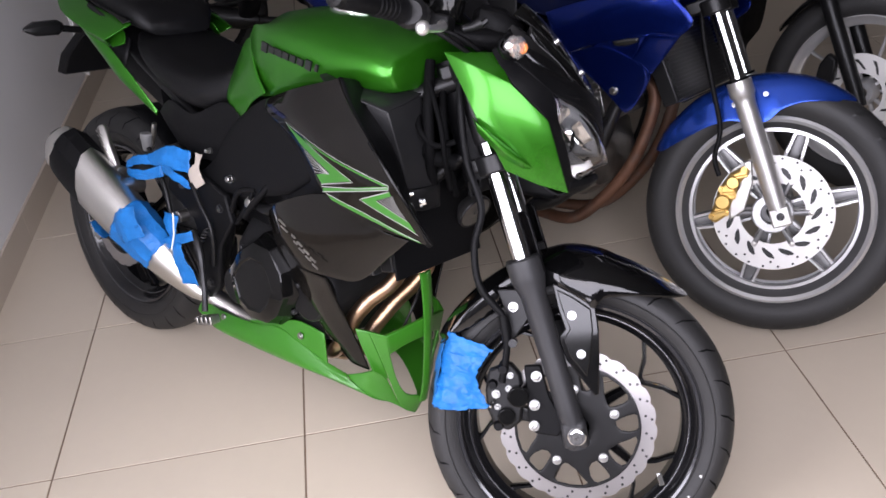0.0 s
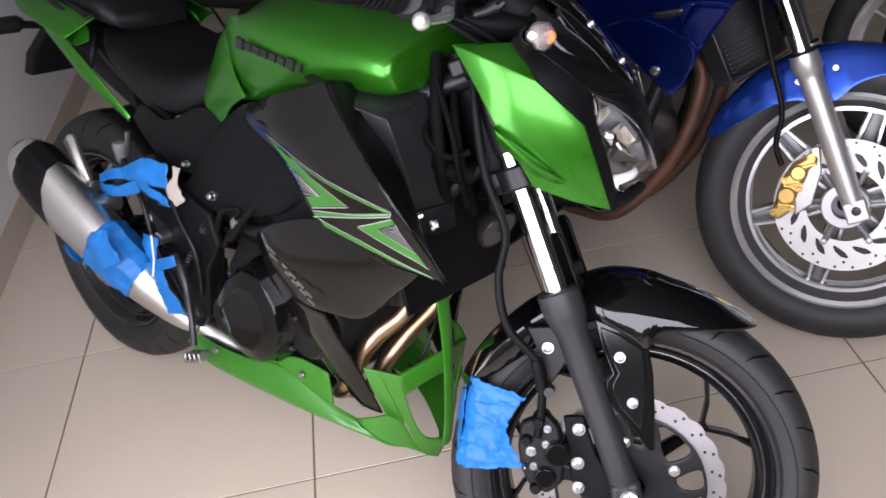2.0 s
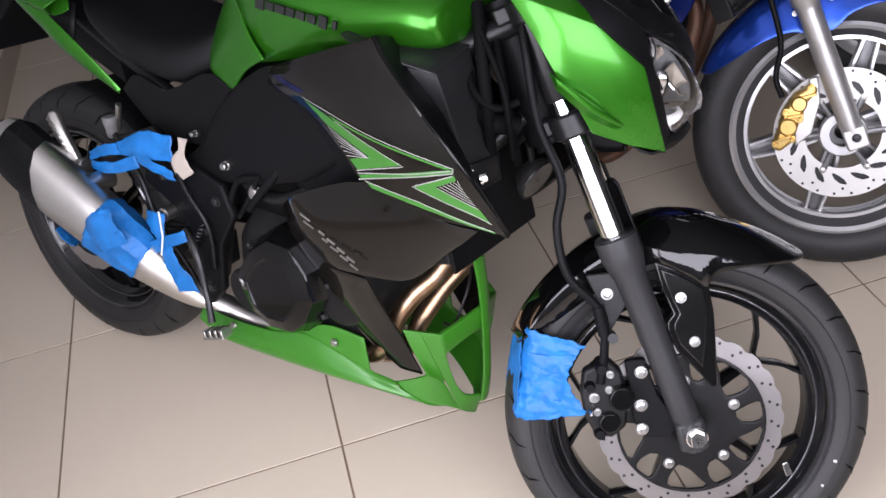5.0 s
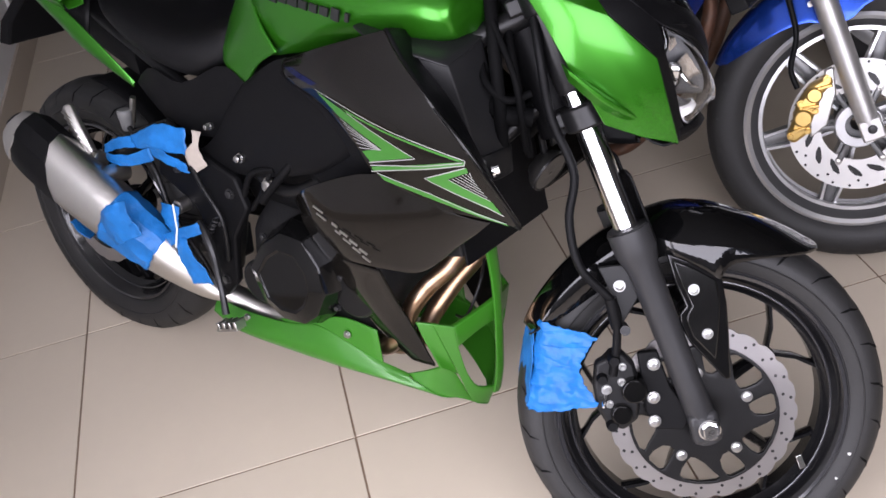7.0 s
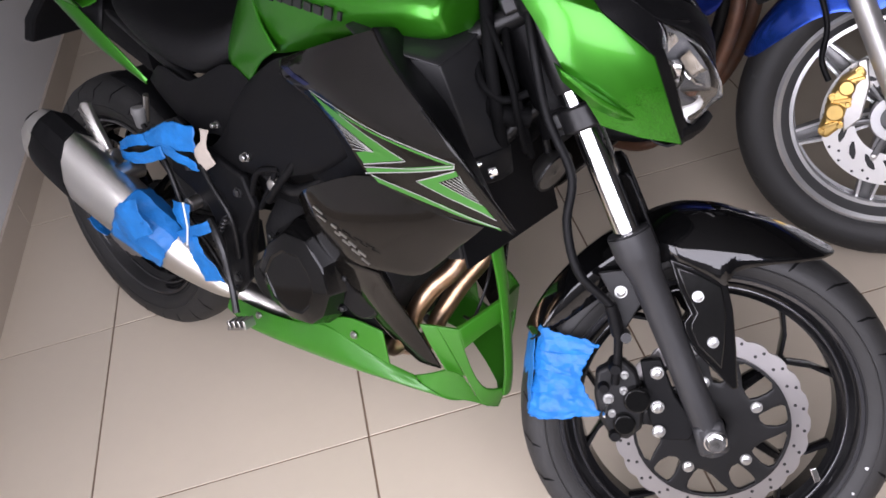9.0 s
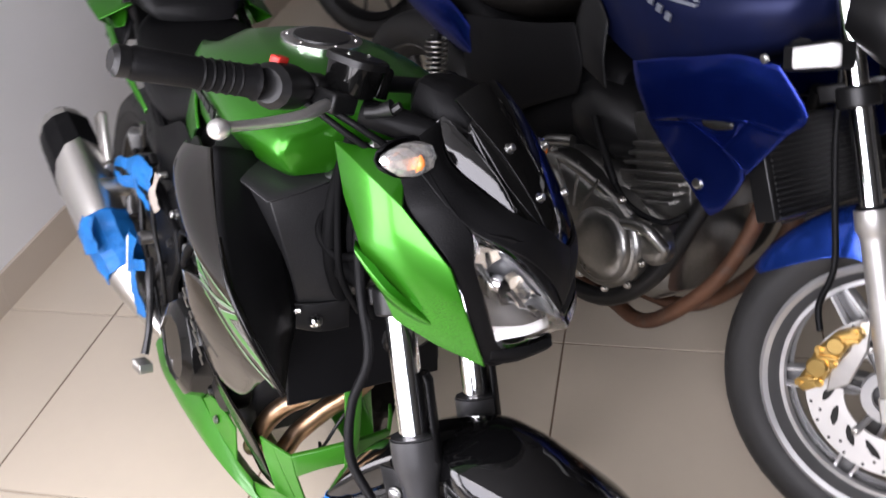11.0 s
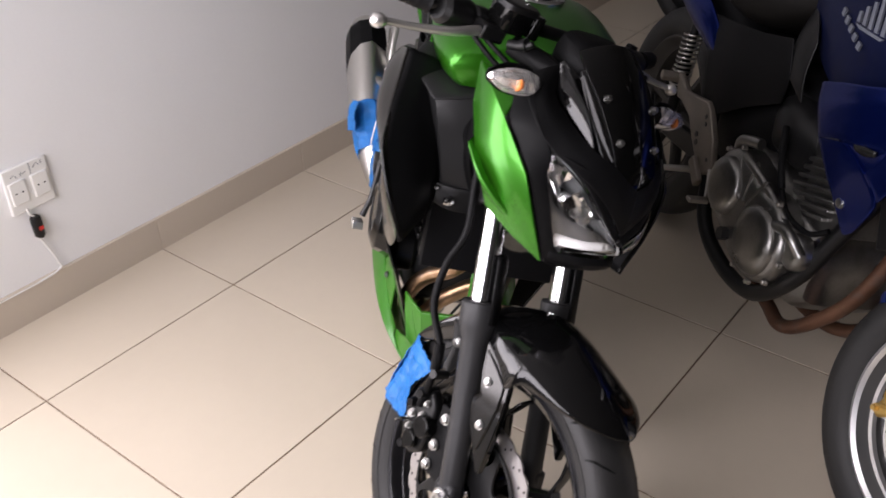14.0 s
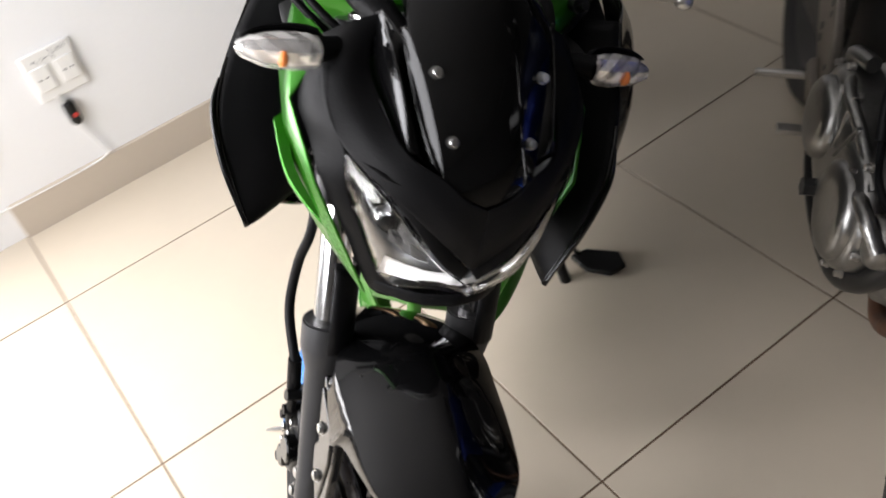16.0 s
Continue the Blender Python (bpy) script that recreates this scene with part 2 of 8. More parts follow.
def sheet(rows, n=0, m=0):
    """A curved sheet through rows of points, n points along each row and m rows."""
    rows = [spline(r, n) if n else [Vector(q) for q in r] for r in rows]
    if m:
        rows = [list(c) for c in zip(*[spline(c, m) for c in zip(*rows)])]
    bm = bmesh.new()
    skin(bm, [[bm.verts.new(q) for q in r] for r in rows])
    return bm


def lathe(bm, profile, n=48, centre=(0, 0, 0), closed=True, start=0.0, turn=2 * math.pi):
    """Turns a profile of (across, radius) about the y axis through centre."""
    c = Vector(centre)
    whole = abs(turn - 2 * math.pi) < 1e-6
    rings = []
    for k in range(n if whole else n + 1):
        a = start + turn * k / n
        rings.append([bm.verts.new(c + Vector((r * math.cos(a), y, r * math.sin(a)))) for y, r in profile])
    if whole:
        rings.append(rings[0])
    skin(bm, rings, closed)
    if not closed and not whole:
        pass
    return bm


def prism(bm, outline, y0, y1, bend=None):
    """A plate from an outline of (x, z), between y0 and y1; bend(x, z) shifts it across."""
    f = bend or (lambda x, z: 0.0)
    a = [bm.verts.new((x, y0 + f(x, z), z)) for x, z in outline]
    b = [bm.verts.new((x, y1 + f(x, z), z)) for x, z in outline]
    bm.faces.new(a), bm.faces.new(b[::-1])
    skin(bm, [a + a[:1], b + b[:1]])
    return bm


def block(bm, centre, size, turn=(0, 0, 0), taper=1.0):
    """A box; taper narrows its top."""
    m = pose(*centre, *turn)
    x, y, z = (s / 2 for s in size)
    v = [bm.verts.new(m @ Vector((sx * x * t, sy * y * t, sz * z))) for sz, t in ((-1, 1.0), (1, taper)) for sx, sy in ((-1, -1), (1, -1), (1, 1), (-1, 1))]
    for f in ((3, 2, 1, 0), (4, 5, 6, 7), (0, 1, 5, 4), (1, 2, 6, 5), (2, 3, 7, 6), (3, 0, 4, 7)):
        bm.faces.new([v[i] for i in f])
    return bm


def rod(bm, a, b, r, n=12, r2=None):
    return tube(bm, [a, b], [r, r if r2 is None else r2], n)


def bolt(name, place, way, r, depth, parent, mat=None, local=I4, label=""):
    """A socket bolt with a washer, its head towards way."""
    p, w = Vector(place), Vector(way).normalized()
    bm = bmesh.new()
    tube(bm, [p, p + w * depth * 0.35], [r * 1.35, r * 1.35], 14)
    tube(bm, [p + w * depth * 0.3, p + w * depth * 0.9, p + w * depth], [r, r, r * 0.8], 10)
    tube(bm, [p + w * depth, p + w * depth * 1.01, p + w * depth * 0.6], [r * 0.5, r * 0.5, r * 0.45], 6)
    return part(name, bm, mat or BOLT, parent, label, local, smooth=35)


def superring(x, hw, zb, zt, n=20, power=2.6, y=0.0, lean=0.0):
    """A rounded cross-section at x, hw to each side, from zb to zt."""
    out = []
    for k in range(n):
        a = 2 * math.pi * k / n
        c, s = math.cos(a), math.sin(a)
        yy, zz = abs(c) ** (2 / power) * (1 if c >= 0 else -1), abs(s) ** (2 / power) * (1 if s >= 0 else -1)
        out.append((x + lean * zz, y + hw * yy, (zb + zt) / 2 + (zt - zb) / 2 * zz))
    return out

# ---- the room ----
WEST, EAST, SOUTH, NORTH, HIGH = -0.325, 8.0, -2.15, 7.0, 3.2


def slab(name, lo, hi, mat, kind="structure", label="", category="wall"):
    bm = bmesh.new()
    block(bm, [(a + b) / 2 for a, b in zip(lo, hi)], [b - a for a, b in zip(lo, hi)])
    ob = part(name, bm, mat, smooth=0)
    return tagged(ob, label, category, kind=kind)


slab("floor", (WEST - 0.2, SOUTH - 0.2, -0.15), (EAST + 0.2, NORTH + 0.2, -0.0022), GROUT, label="beige porcelain tiled floor with dark joints", category="floor")
# the west wall has a side window near the shop front
DOOR_S, DOOR_N, DOOR_TOP, SILL = -2.0, -0.95, 2.55, 0.86
slab("wall_west", (WEST - 0.18, DOOR_N, -0.1), (WEST, NORTH + 0.2, HIGH), WALL, label="plain white painted wall above the skirting")
slab("wall_west_head", (WEST - 0.18, SOUTH - 0.2, DOOR_TOP), (WEST, DOOR_N, HIGH), WALL, label="plain white painted wall over the side window")
slab("wall_west_end", (WEST - 0.18, SOUTH - 0.2, -0.1), (WEST, DOOR_S, DOOR_TOP), WALL, label="plain white painted wall beside the side window")
slab("wall_west_base", (WEST - 0.18, DOOR_S, -0.1), (WEST, DOOR_N, 0.30), WALL, label="plain white painted wall under the side window")
slab("wall_east", (EAST, SOUTH - 0.2, -0.1), (EAST + 0.18, NORTH + 0.2, HIGH), FAR_WALL, label="unseen wall darkened to cut bounced light")
slab("wall_north", (WEST, NORTH, -0.1), (EAST, NORTH + 0.18, HIGH), FAR_WALL, label="unseen wall darkened to cut bounced light")
slab("ceiling", (WEST - 0.2, SOUTH - 0.2, HIGH), (EAST + 0.2, NORTH + 0.2, HIGH + 0.15), CEILING, label="unseen ceiling greyed to cut bounced light", category="ceiling")
# the front wall, with one glazed opening
GLASS_E, GLASS_TOP = 1.85, 2.6
slab("wall_south_side", (GLASS_E, SOUTH - 0.18, -0.1), (EAST, SOUTH, HIGH), FAR_WALL, label="unseen wall beside the shop front, darkened to cut bounced light")
slab("wall_south_base", (WEST, SOUTH - 0.18, -0.1), (GLASS_E, SOUTH, SILL), FAR_WALL, label="unseen wall under the shop front, darkened to cut bounced light")
slab("wall_south_head", (WEST, SOUTH - 0.18, GLASS_TOP), (GLASS_E, SOUTH, HIGH), WALL, label="plain white painted wall over the shop front")


# ---- wheels, shared by the motorcycles ----
def tyre_mesh(centre, r, w, bead):
    bm = bmesh.new()
    half = [(0.72 * w, bead), (0.93 * w, bead + 0.28 * (r - bead)), (w, bead + 0.5 * (r - bead)), (0.9 * w, bead + 0.74 * (r - bead)), (0.62 * w, bead + 0.91 * (r - bead)), (0.3 * w, bead + 0.98 * (r - bead))]
    lathe(bm, [(-a, b) for a, b in half] + [(0, r)] + half[::-1] + [(0.5 * w, bead - 0.006), (-0.5 * w, bead - 0.006)], 72, centre)
    return bm


def groove_mesh(centre, r, w, bead, count):
    """Short slanting tread cuts on both shoulders, laid into the tread."""
    bm = bmesh.new()
    c = Vector(centre)

    def on(y, a):
        f = abs(y) / w
        rr = bead + (r - bead) * (1.0 - 0.0667 * f if f < 0.3 else 0.98 - 0.21875 * (f - 0.3) if f < 0.62 else 0.91 - 0.607 * (f - 0.62) if f < 0.9 else 0.74 - 2.4 * (f - 0.9))
        return c + Vector(((rr + 0.0011) * math.cos(a), y, (rr + 0.0011) * math.sin(a)))

    for k in range(count):
        for s in (-1, 1):
            a0 = 2 * math.pi * (k + (0.5 if s > 0 else 0)) / count
            long = k % 2 == 0
            pts = [(0.40 * w, a0 - 0.060), (0.62 * w, a0 - 0.032), (0.78 * w, a0 - 0.004), (0.90 * w, a0 + 0.022), (0.985 * w, a0 + 0.045)] if long else [(0.62 * w, a0 - 0.035), (0.76 * w, a0 - 0.014), (0.90 * w, a0 + 0.012), (0.95 * w, a0 + 0.022), (0.995 * w, a0 + 0.036)]
            wide = [0.003, 0.0075, 0.0085, 0.0075, 0.002]
            rows = [[bm.verts.new(on(s * y, a + sgn * t)) for (y, a), t in zip(pts, wide)] for sgn in (-1, 1)]
            skin(bm, rows)
    return bm


def rim_mesh(bm, centre, flange, w, n=72):
    prof = [(-w, flange), (-w - 0.003, flange - 0.006), (-w + 0.004, flange - 0.014), (-0.6 * w, flange - 0.020), (-0.35 * w, flange - 0.034), (0.35 * w, flange - 0.034), (0.6 * w, flange - 0.020), (w - 0.004, flange - 0.014), (w + 0.003, flange - 0.006), (w, flange), (0.8 * w, flange - 0.006), (-0.8 * w, flange - 0.006)]
    return lathe(bm, prof, n, centre)


def bar(bm, c, a, r0, r1, w0, w1, y0, y1, t0, t1, skew=0.0):
    """A spoke from radius r0 to r1 at angle a (ends skewed), w wide, y its middle, t its thickness across."""
    c = Vector(c)
    rings = []
    for r, w, y, t, ang in ((r0, w0, y0, t0, a), ((r0 + r1) / 2, (w0 + w1) / 2 * 0.92, (y0 + y1) / 2, (t0 + t1) / 2, a + skew / 2), (r1, w1, y1, t1, a + skew)):
        d, p = Vector((math.cos(ang), 0, math.sin(ang))), Vector((-math.sin(ang), 0, math.cos(ang)))
        rings.append([c + d * r + p * (w / 2 * u) + Vector((0, y + t / 2 * v, 0)) for u, v in ((-1, -0.55), (-0.6, -1), (0.6, -1), (1, -0.55), (1, 0.55), (0.6, 1), (-0.6, 1), (-1, 0.55))])
    return loft(bm, rings)


def disc_mesh(centre, r_out, r_in, t, waves=0, depth=0.0):
    bm = bmesh.new()
    c = Vector(centre)
    n = max(96, waves * 8)
    rings = []
    for k in range(n):
        a = 2 * math.pi * k / n
        ro = r_out - (depth * (0.5 + 0.5 * math.cos(a * waves)) ** 3 if waves else 0)
        rings.append([bm.verts.new(c + Vector((r * math.cos(a), y, r * math.sin(a)))) for r, y in ((r_in, -t), (r_in, t), (ro, t), (ro, -t))])
    rings.append(rings[0])
    skin(bm, rings, True)
    return bm


def drill(parent, centre, y, rows, size):
    """Drilled holes: dark rounds let into the face of a disc. rows: (radius, count, first angle)."""
    bm = bmesh.new()
    tube(bm, [(0, 0.0004, 0), (0, 0, 0)], [size, size], 10)
    me = bpy.data.meshes.new("disc_hole")
    bm.to_mesh(me)
    bm.free()
    me.materials.append(INK)
    for r, count, first in rows:
        for k in range(count):
            a = first + 2 * math.pi * k / count
            ob = new("disc_hole", me)
            ob.parent = parent
            ob.matrix_basis = Matrix.Translation((centre[0] + r * math.cos(a), centre[1] + y, centre[2] + r * math.sin(a)))


# ---- the green motorcycle ----
from mathutils.bvhtree import BVHTree

KM = pose(0.1703, 0.5872, 0.002, 0, 0, -48.1334) @ pose(0, 0, 0, -14.0146, 0, 0)
HEAD = Vector((1.487, 0, 0))
STEER = Matrix.Translation(HEAD) @ Matrix.Rotation(radians(33.3298), 4, Vector((-math.sin(radians(26)), 0, math.cos(radians(26))))) @ Matrix.Translation(-HEAD)
kb = thing("motorcycle", KM, "green and black naked sport motorcycle leaning on its side stand", "motorcycle")


def k(name, bm, mat, label="", **kw):
    return part(name, bm, mat, kb, label, **kw)


def s(name, bm, mat, label="", **kw):
    return part(name, bm, mat, kb, label, local=STEER, **kw)


# front wheel
FA, RA = (1.405, 0, 0.293), (0, 0, 0.314)


def black_wheel(name, centre, r, w, flange, rw, local, disc_side):
    bm = bmesh.new()
    rim_mesh(bm, centre, flange, rw)
    lathe(bm, [(-0.05, 0.018), (-0.05, 0.036), (-0.02, 0.045), (0.02, 0.045), (0.05, 0.036), (0.05, 0.018)], 32, centre)
    wheel = part(name, bm, WHEEL_BLACK, kb, "black cast wheel with five forked spokes", local, smooth=35)
    for i in range(5):
        a = radians(42 + 72 * i)
        bm = bmesh.new()
        bar(bm, centre, a, 0.036, 0.146, 0.024, 0.014, 0, 0, 0.036, 0.024)
        for sgn in (-1, 1):
            bar(bm, centre, a + sgn * 0.02, 0.138, flange - 0.026, 0.0105, 0.012, 0, 0, 0.022, 0.024, skew=sgn * 0.34)
        part("spoke", bm, WHEEL_BLACK, wheel, smooth=35)
    for sg in (-1, 1):
        bm = lathe(bmesh.new(), [(sg * (rw + 0.0015), flange + 0.0015), (sg * (rw + 0.0045), flange - 0.001), (sg * (rw + 0.003), flange - 0.006), (sg * (rw - 0.002), flange - 0.004)], 72, centre)
        part("rim_lip", bm, RIM_LIP, wheel, "polished black rim lip", smooth=50)
        # round bead added so the rim always shows a thin highlight line
        bm = lathe(bmesh.new(), [(sg * (0.62 * rw + 0.0026 * math.cos(a)), flange - 0.0205 + 0.0026 * math.sin(a)) for a in (2 * math.pi * i / 8 for i in range(8))], 72, centre)
        part("highlight_bead", bm, RIM_LIP, wheel, "bead added to catch a highlight line inside the rim", smooth=80)
    part("tyre", tyre_mesh(centre, r, w, flange - 0.004), RUBBER, wheel, "black road tyre", smooth=50)
    for sg in (-1, 1):
        for f, y in ((0.10, 0.805), (0.40, 0.972)):
            rr = flange - 0.004 + f * (r - flange + 0.004)
            part("sidewall_bead", lathe(bmesh.new(), [(sg * w * y, rr - 0.0016), (sg * (w * y + 0.0016), rr), (sg * w * y, rr + 0.0016), (sg * (w * y - 0.004), rr)], 72, centre), RUBBER, wheel, smooth=60)
    grooves = part("tread_groove", groove_mesh(centre, r, w, flange - 0.004, 26), SHADE_BLACK, wheel, smooth=0)
    grooves["kind"] = "stuff"
    return wheel


fw = black_wheel("front_wheel", FA, 0.293, 0.056, 0.229, 0.044, STEER, -1)
dc = (FA[0], -0.066, FA[2])
disc = part("brake_disc", disc_mesh(dc, 0.146, 0.115, 0.002, 24, 0.004), DISC, fw, "steel petal brake disc", smooth=30)
drill(disc, dc, -0.0024, [(0.1375, 24, 0.045), (0.127, 24, 0.105)], 0.0026)
bm = bmesh.new()
lathe(bm, [(-0.0026, 0.1150), (-0.0026, 0.1168), (0.0026, 0.1168), (0.0026, 0.1150)], 96, dc)
part("disc_edge", bm, STEEL, disc, "bright inner edge of the disc", smooth=30)
# carrier: a ring through the bolts, with a straight and a slanting arm from each bolt to the disc
bm = bmesh.new()
rows = []
for r, edges in ((0.022, (-14, 0, 14, 30, 38, 48)), (0.047, (-14, 0, 14, 30, 38, 48)), (0.0640, (-12, 0, 12, 25, 38, 50)), (0.072, (-11, 0, 12, 18, 40, 53)), (0.080, (-9, 0, 9, 29, 39, 47)), (0.096, (-7, 0, 7, 37, 43, 46)), (0.108, (-7, 0, 8, 42, 46, 48)), (0.1125, (-9, 0, 12, 38, 47, 51)), (0.1170, (-12, 0, 12, 32, 45, 52))):
    row = []
    for i in range(5):
        for a, b in zip(edges, edges[1:] + (72 + edges[0],)):
            for f in (0.0, 0.5):
                row.append(bm.verts.new((FA[0] + r * math.cos(radians(33 + 72 * i + a + f * (b - a))), -0.0705, FA[2] + r * math.sin(radians(33 + 72 * i + a + f * (b - a))))))
    rows.append(row)
for i in range(len(rows) - 1):
    for j in range(60):
        col = j % 12 // 2
        if 3 <= i <= 6 and col in (2, 5):
            continue
        bm.faces.new([rows[i][j], rows[i][(j + 1) % 60], rows[i + 1][(j + 1) % 60], rows[i + 1][j]])
part("disc_carrier", bm, SATIN, fw, "black disc carrier with triangular windows", smooth=30, solid=0.006, offset=1.0, bevel=0.0008)
for i in range(5):
    a = radians(33 + 72 * i)
    bolt("disc_bolt", (FA[0] + 0.0735 * math.cos(a), -0.0765, FA[2] + 0.0735 * math.sin(a)), (0, -1, 0), 0.0066, 0.006, fw, BOLT)
bm = bmesh.new()
rod(bm, (FA[0], -0.128, FA[2]), (FA[0], 0.125, FA[2]), 0.012, 16)
tube(bm, [(FA[0], -0.121, FA[2]), (FA[0], -0.129, FA[2]), (FA[0], -0.131, FA[2]), (FA[0], -0.131, FA[2]), (FA[0], -0.126, FA[2])], [0.017, 0.017, 0.015, 0.0105, 0.009], 24)
axle = part("axle", bm, CHROME, fw, "polished axle", smooth=30)
part("axle_nut", tube(bmesh.new(), [(FA[0], -0.129, FA[2]), (FA[0], -0.137, FA[2]), (FA[0], -0.139, FA[2]), (FA[0], -0.139, FA[2]), (FA[0], -0.133, FA[2])], [0.0125, 0.0125, 0.011, 0.006, 0.005], 6), CHROME, axle, "bright hexagon nut", smooth=20)
part("balance_weight", block(bmesh.new(), (1.577, -0.037, 0.214), (0.010, 0.004, 0.024), (0, -25, 0)), CHROME, fw, "clipped-on balance weight", bevel=0.001)
for x, z, r in ((1.646, 0.241, 0.0032), (1.643, 0.205, 0.0024), (1.640, 0.200, 0.0018), (1.632, 0.197, 0.0026)):
    d = Vector((x - FA[0], 0, z - FA[2])).normalized()
    way = (0.42 * d + Vector((0, -0.9, 0))).normalized()
    part("paint_speck", tube(bmesh.new(), [Vector((x, -0.0525, z)) - way * 0.004, Vector((x, -0.0525, z)) + way * 0.0012], [r, r * 0.8], 9), WHITE, fw, "speck of white paint on the tyre", smooth=0)

# forks
UP = Vector((-math.sin(radians(26.6)), 0, math.cos(radians(26.6))))
for sd in (-1, 1):
    base = Vector((FA[0] - 0.004, sd * 0.1, FA[2]))
    bm = bmesh.new()
    tube(bm, [base - UP * 0.03, base - UP * 0.01, base + UP * 0.05, base + UP * 0.12, base + UP * 0.265, base + UP * 0.292, base + UP * 0.300, base + UP * 0.332, base + UP * 0.335, base + UP * 0.325], [0.019, 0.022, 0.022, 0.0215, 0.024, 0.031, 0.0325, 0.0325, 0.031, 0.026], 24)
    leg = s("fork_leg", bm, FORK_BLACK, "satin black fork lower", smooth=40)
    bm = bmesh.new()
    block(bm, base + Vector((0, sd * 0.006, -0.002)), (0.046, 0.03, 0.052), (0, -20, 0))
    part("axle_clamp", bm, FORK_BLACK, leg, bevel=0.008)
    bm = bmesh.new()
    tube(bm, [base + UP * 0.318, base + UP * 0.56], 0.0195, 24)
    part("fork_tube", bm, CHROME, leg, "polished chrome fork tube", smooth=50)
    part("fork_sleeve", tube(bmesh.new(), [base + UP * 0.552, base + UP * 0.556, base + UP * 0.70], [0.0200, 0.0225, 0.0225], 20), SATIN, leg, "black sleeve under the top clamp", smooth=40)
    rows = []
    for d in (0.300, 0.35, 0.405, 0.415):
        r = 0.034 if d < 0.41 else 0.030
        rows.append([base + UP * d + Vector((math.cos(a) * r * math.cos(radians(26)), -math.sin(a) * r, math.cos(a) * r * math.sin(radians(26)))) for a in np.linspace(-1.9, 0.25, 9)])
    part("fork_guard", sheet(rows), MATT, leg, solid=0.003)
HD = Vector((FA[0], 0, FA[2]))
s("steering_stem", tube(bmesh.new(), [HD + UP * 0.50 - Vector((0.035, 0, 0)), HD + UP * 0.70 - Vector((0.035, 0, 0))], 0.032, 20), SATIN, "black steering stem", smooth=50)
for sd in (-1, 1):
    q = Vector((FA[0] - 0.004, sd * 0.1, FA[2]))
    s("fork_cap", tube(bmesh.new(), [q + UP * 0.70, q + UP * 0.712, q + UP * 0.716], [0.016, 0.015, 0.008], 6), CHROME, "bright fork cap", smooth=30)
# triple clamps
for d, r in ((0.515, 0.034), (0.69, 0.03)):
    bm = bmesh.new()
    q = Vector((FA[0], 0, FA[2])) + UP * d
    for sd in (-1, 1):
        tube(bm, [q + Vector((0, sd * 0.1, 0)) - UP * 0.018, q + Vector((0, sd * 0.1, 0)) + UP * 0.018], r, 20)
    block(bm, q + Vector((-0.02, 0, -0.005)), (0.06, 0.19, 0.026), (0, -26.6, 0))
    s("triple_clamp", bm, SATIN, "black cast triple clamp", bevel=0.004)

# front mudguard: a crowned shell with a sharp crease, and a bright triangular facet under the crease
def guard_section(crown, crease, low):
    """One cross-section of the shell from the lower edge over the crown to the other lower edge."""
    (cx, cz), (ex, ey, ez) = crown, crease
    half = [low, crease]
    for i in range(1, 7):
        f = i / 7
        half.append((ex + (cx - ex) * f, ey * (1 - f ** 1.12), ez + (cz - ez) * (1 - (1 - f) ** 1.45)))
    return [(x, -y, z) for x, y, z in half] + [(cx, 0, cz)] + half[::-1]


sections = []
for a, r, w, d in ((160, 0.311, 0.040, 0.010), (156, 0.313, 0.060, 0.022), (149, 0.315, 0.070, 0.040), (139, 0.318, 0.075, 0.052), (127, 0.323, 0.079, 0.058), (114, 0.330, 0.086, 0.058)):
    c, z = math.cos(radians(a)), math.sin(radians(a))
    sections.append(guard_section((FA[0] + r * c, FA[2] + r * z), (FA[0] + (r - 0.018) * c, w, FA[2] + (r - 0.018) * z), (FA[0] + (r - d) * c, w + 0.004, FA[2] + (r - d) * z)))
for crown, crease, low in (((1.322, 0.620), (1.316, 0.103, 0.5755), (1.326, 0.1105, 0.556)), ((1.368, 0.625), (1.358, 0.103, 0.5745), (1.374, 0.1155, 0.538)), ((1.395, 0.623), (1.388, 0.1025, 0.5735), (1.393, 0.1165, 0.528)), ((1.412, 0.619), (1.404, 0.1022, 0.573), (1.407, 0.1105, 0.548)), ((1.458, 0.609), (1.447, 0.099, 0.5715), (1.449, 0.1035, 0.5595)), ((1.500, 0.596), (1.490, 0.090, 0.570), (1.491, 0.0915, 0.564)), ((1.534, 0.582), (1.527, 0.063, 0.568), (1.528, 0.064, 0.5645)), ((1.556, 0.571), (1.552, 0.028, 0.566), (1.553, 0.028, 0.564)), ((1.562, 0.565), (1.561, 0.006, 0.5645), (1.561, 0.006, 0.563))):
    sections.append(guard_section(crown, crease, low))
cols = [spline(c, 57) for c in zip(*sections)]
guard = s("front_mudguard", sheet([list(r) for r in zip(*cols)]), GUARD_GLOSS, "gloss black front mudguard with a sharp side crease", solid=0.0025, smooth=24)
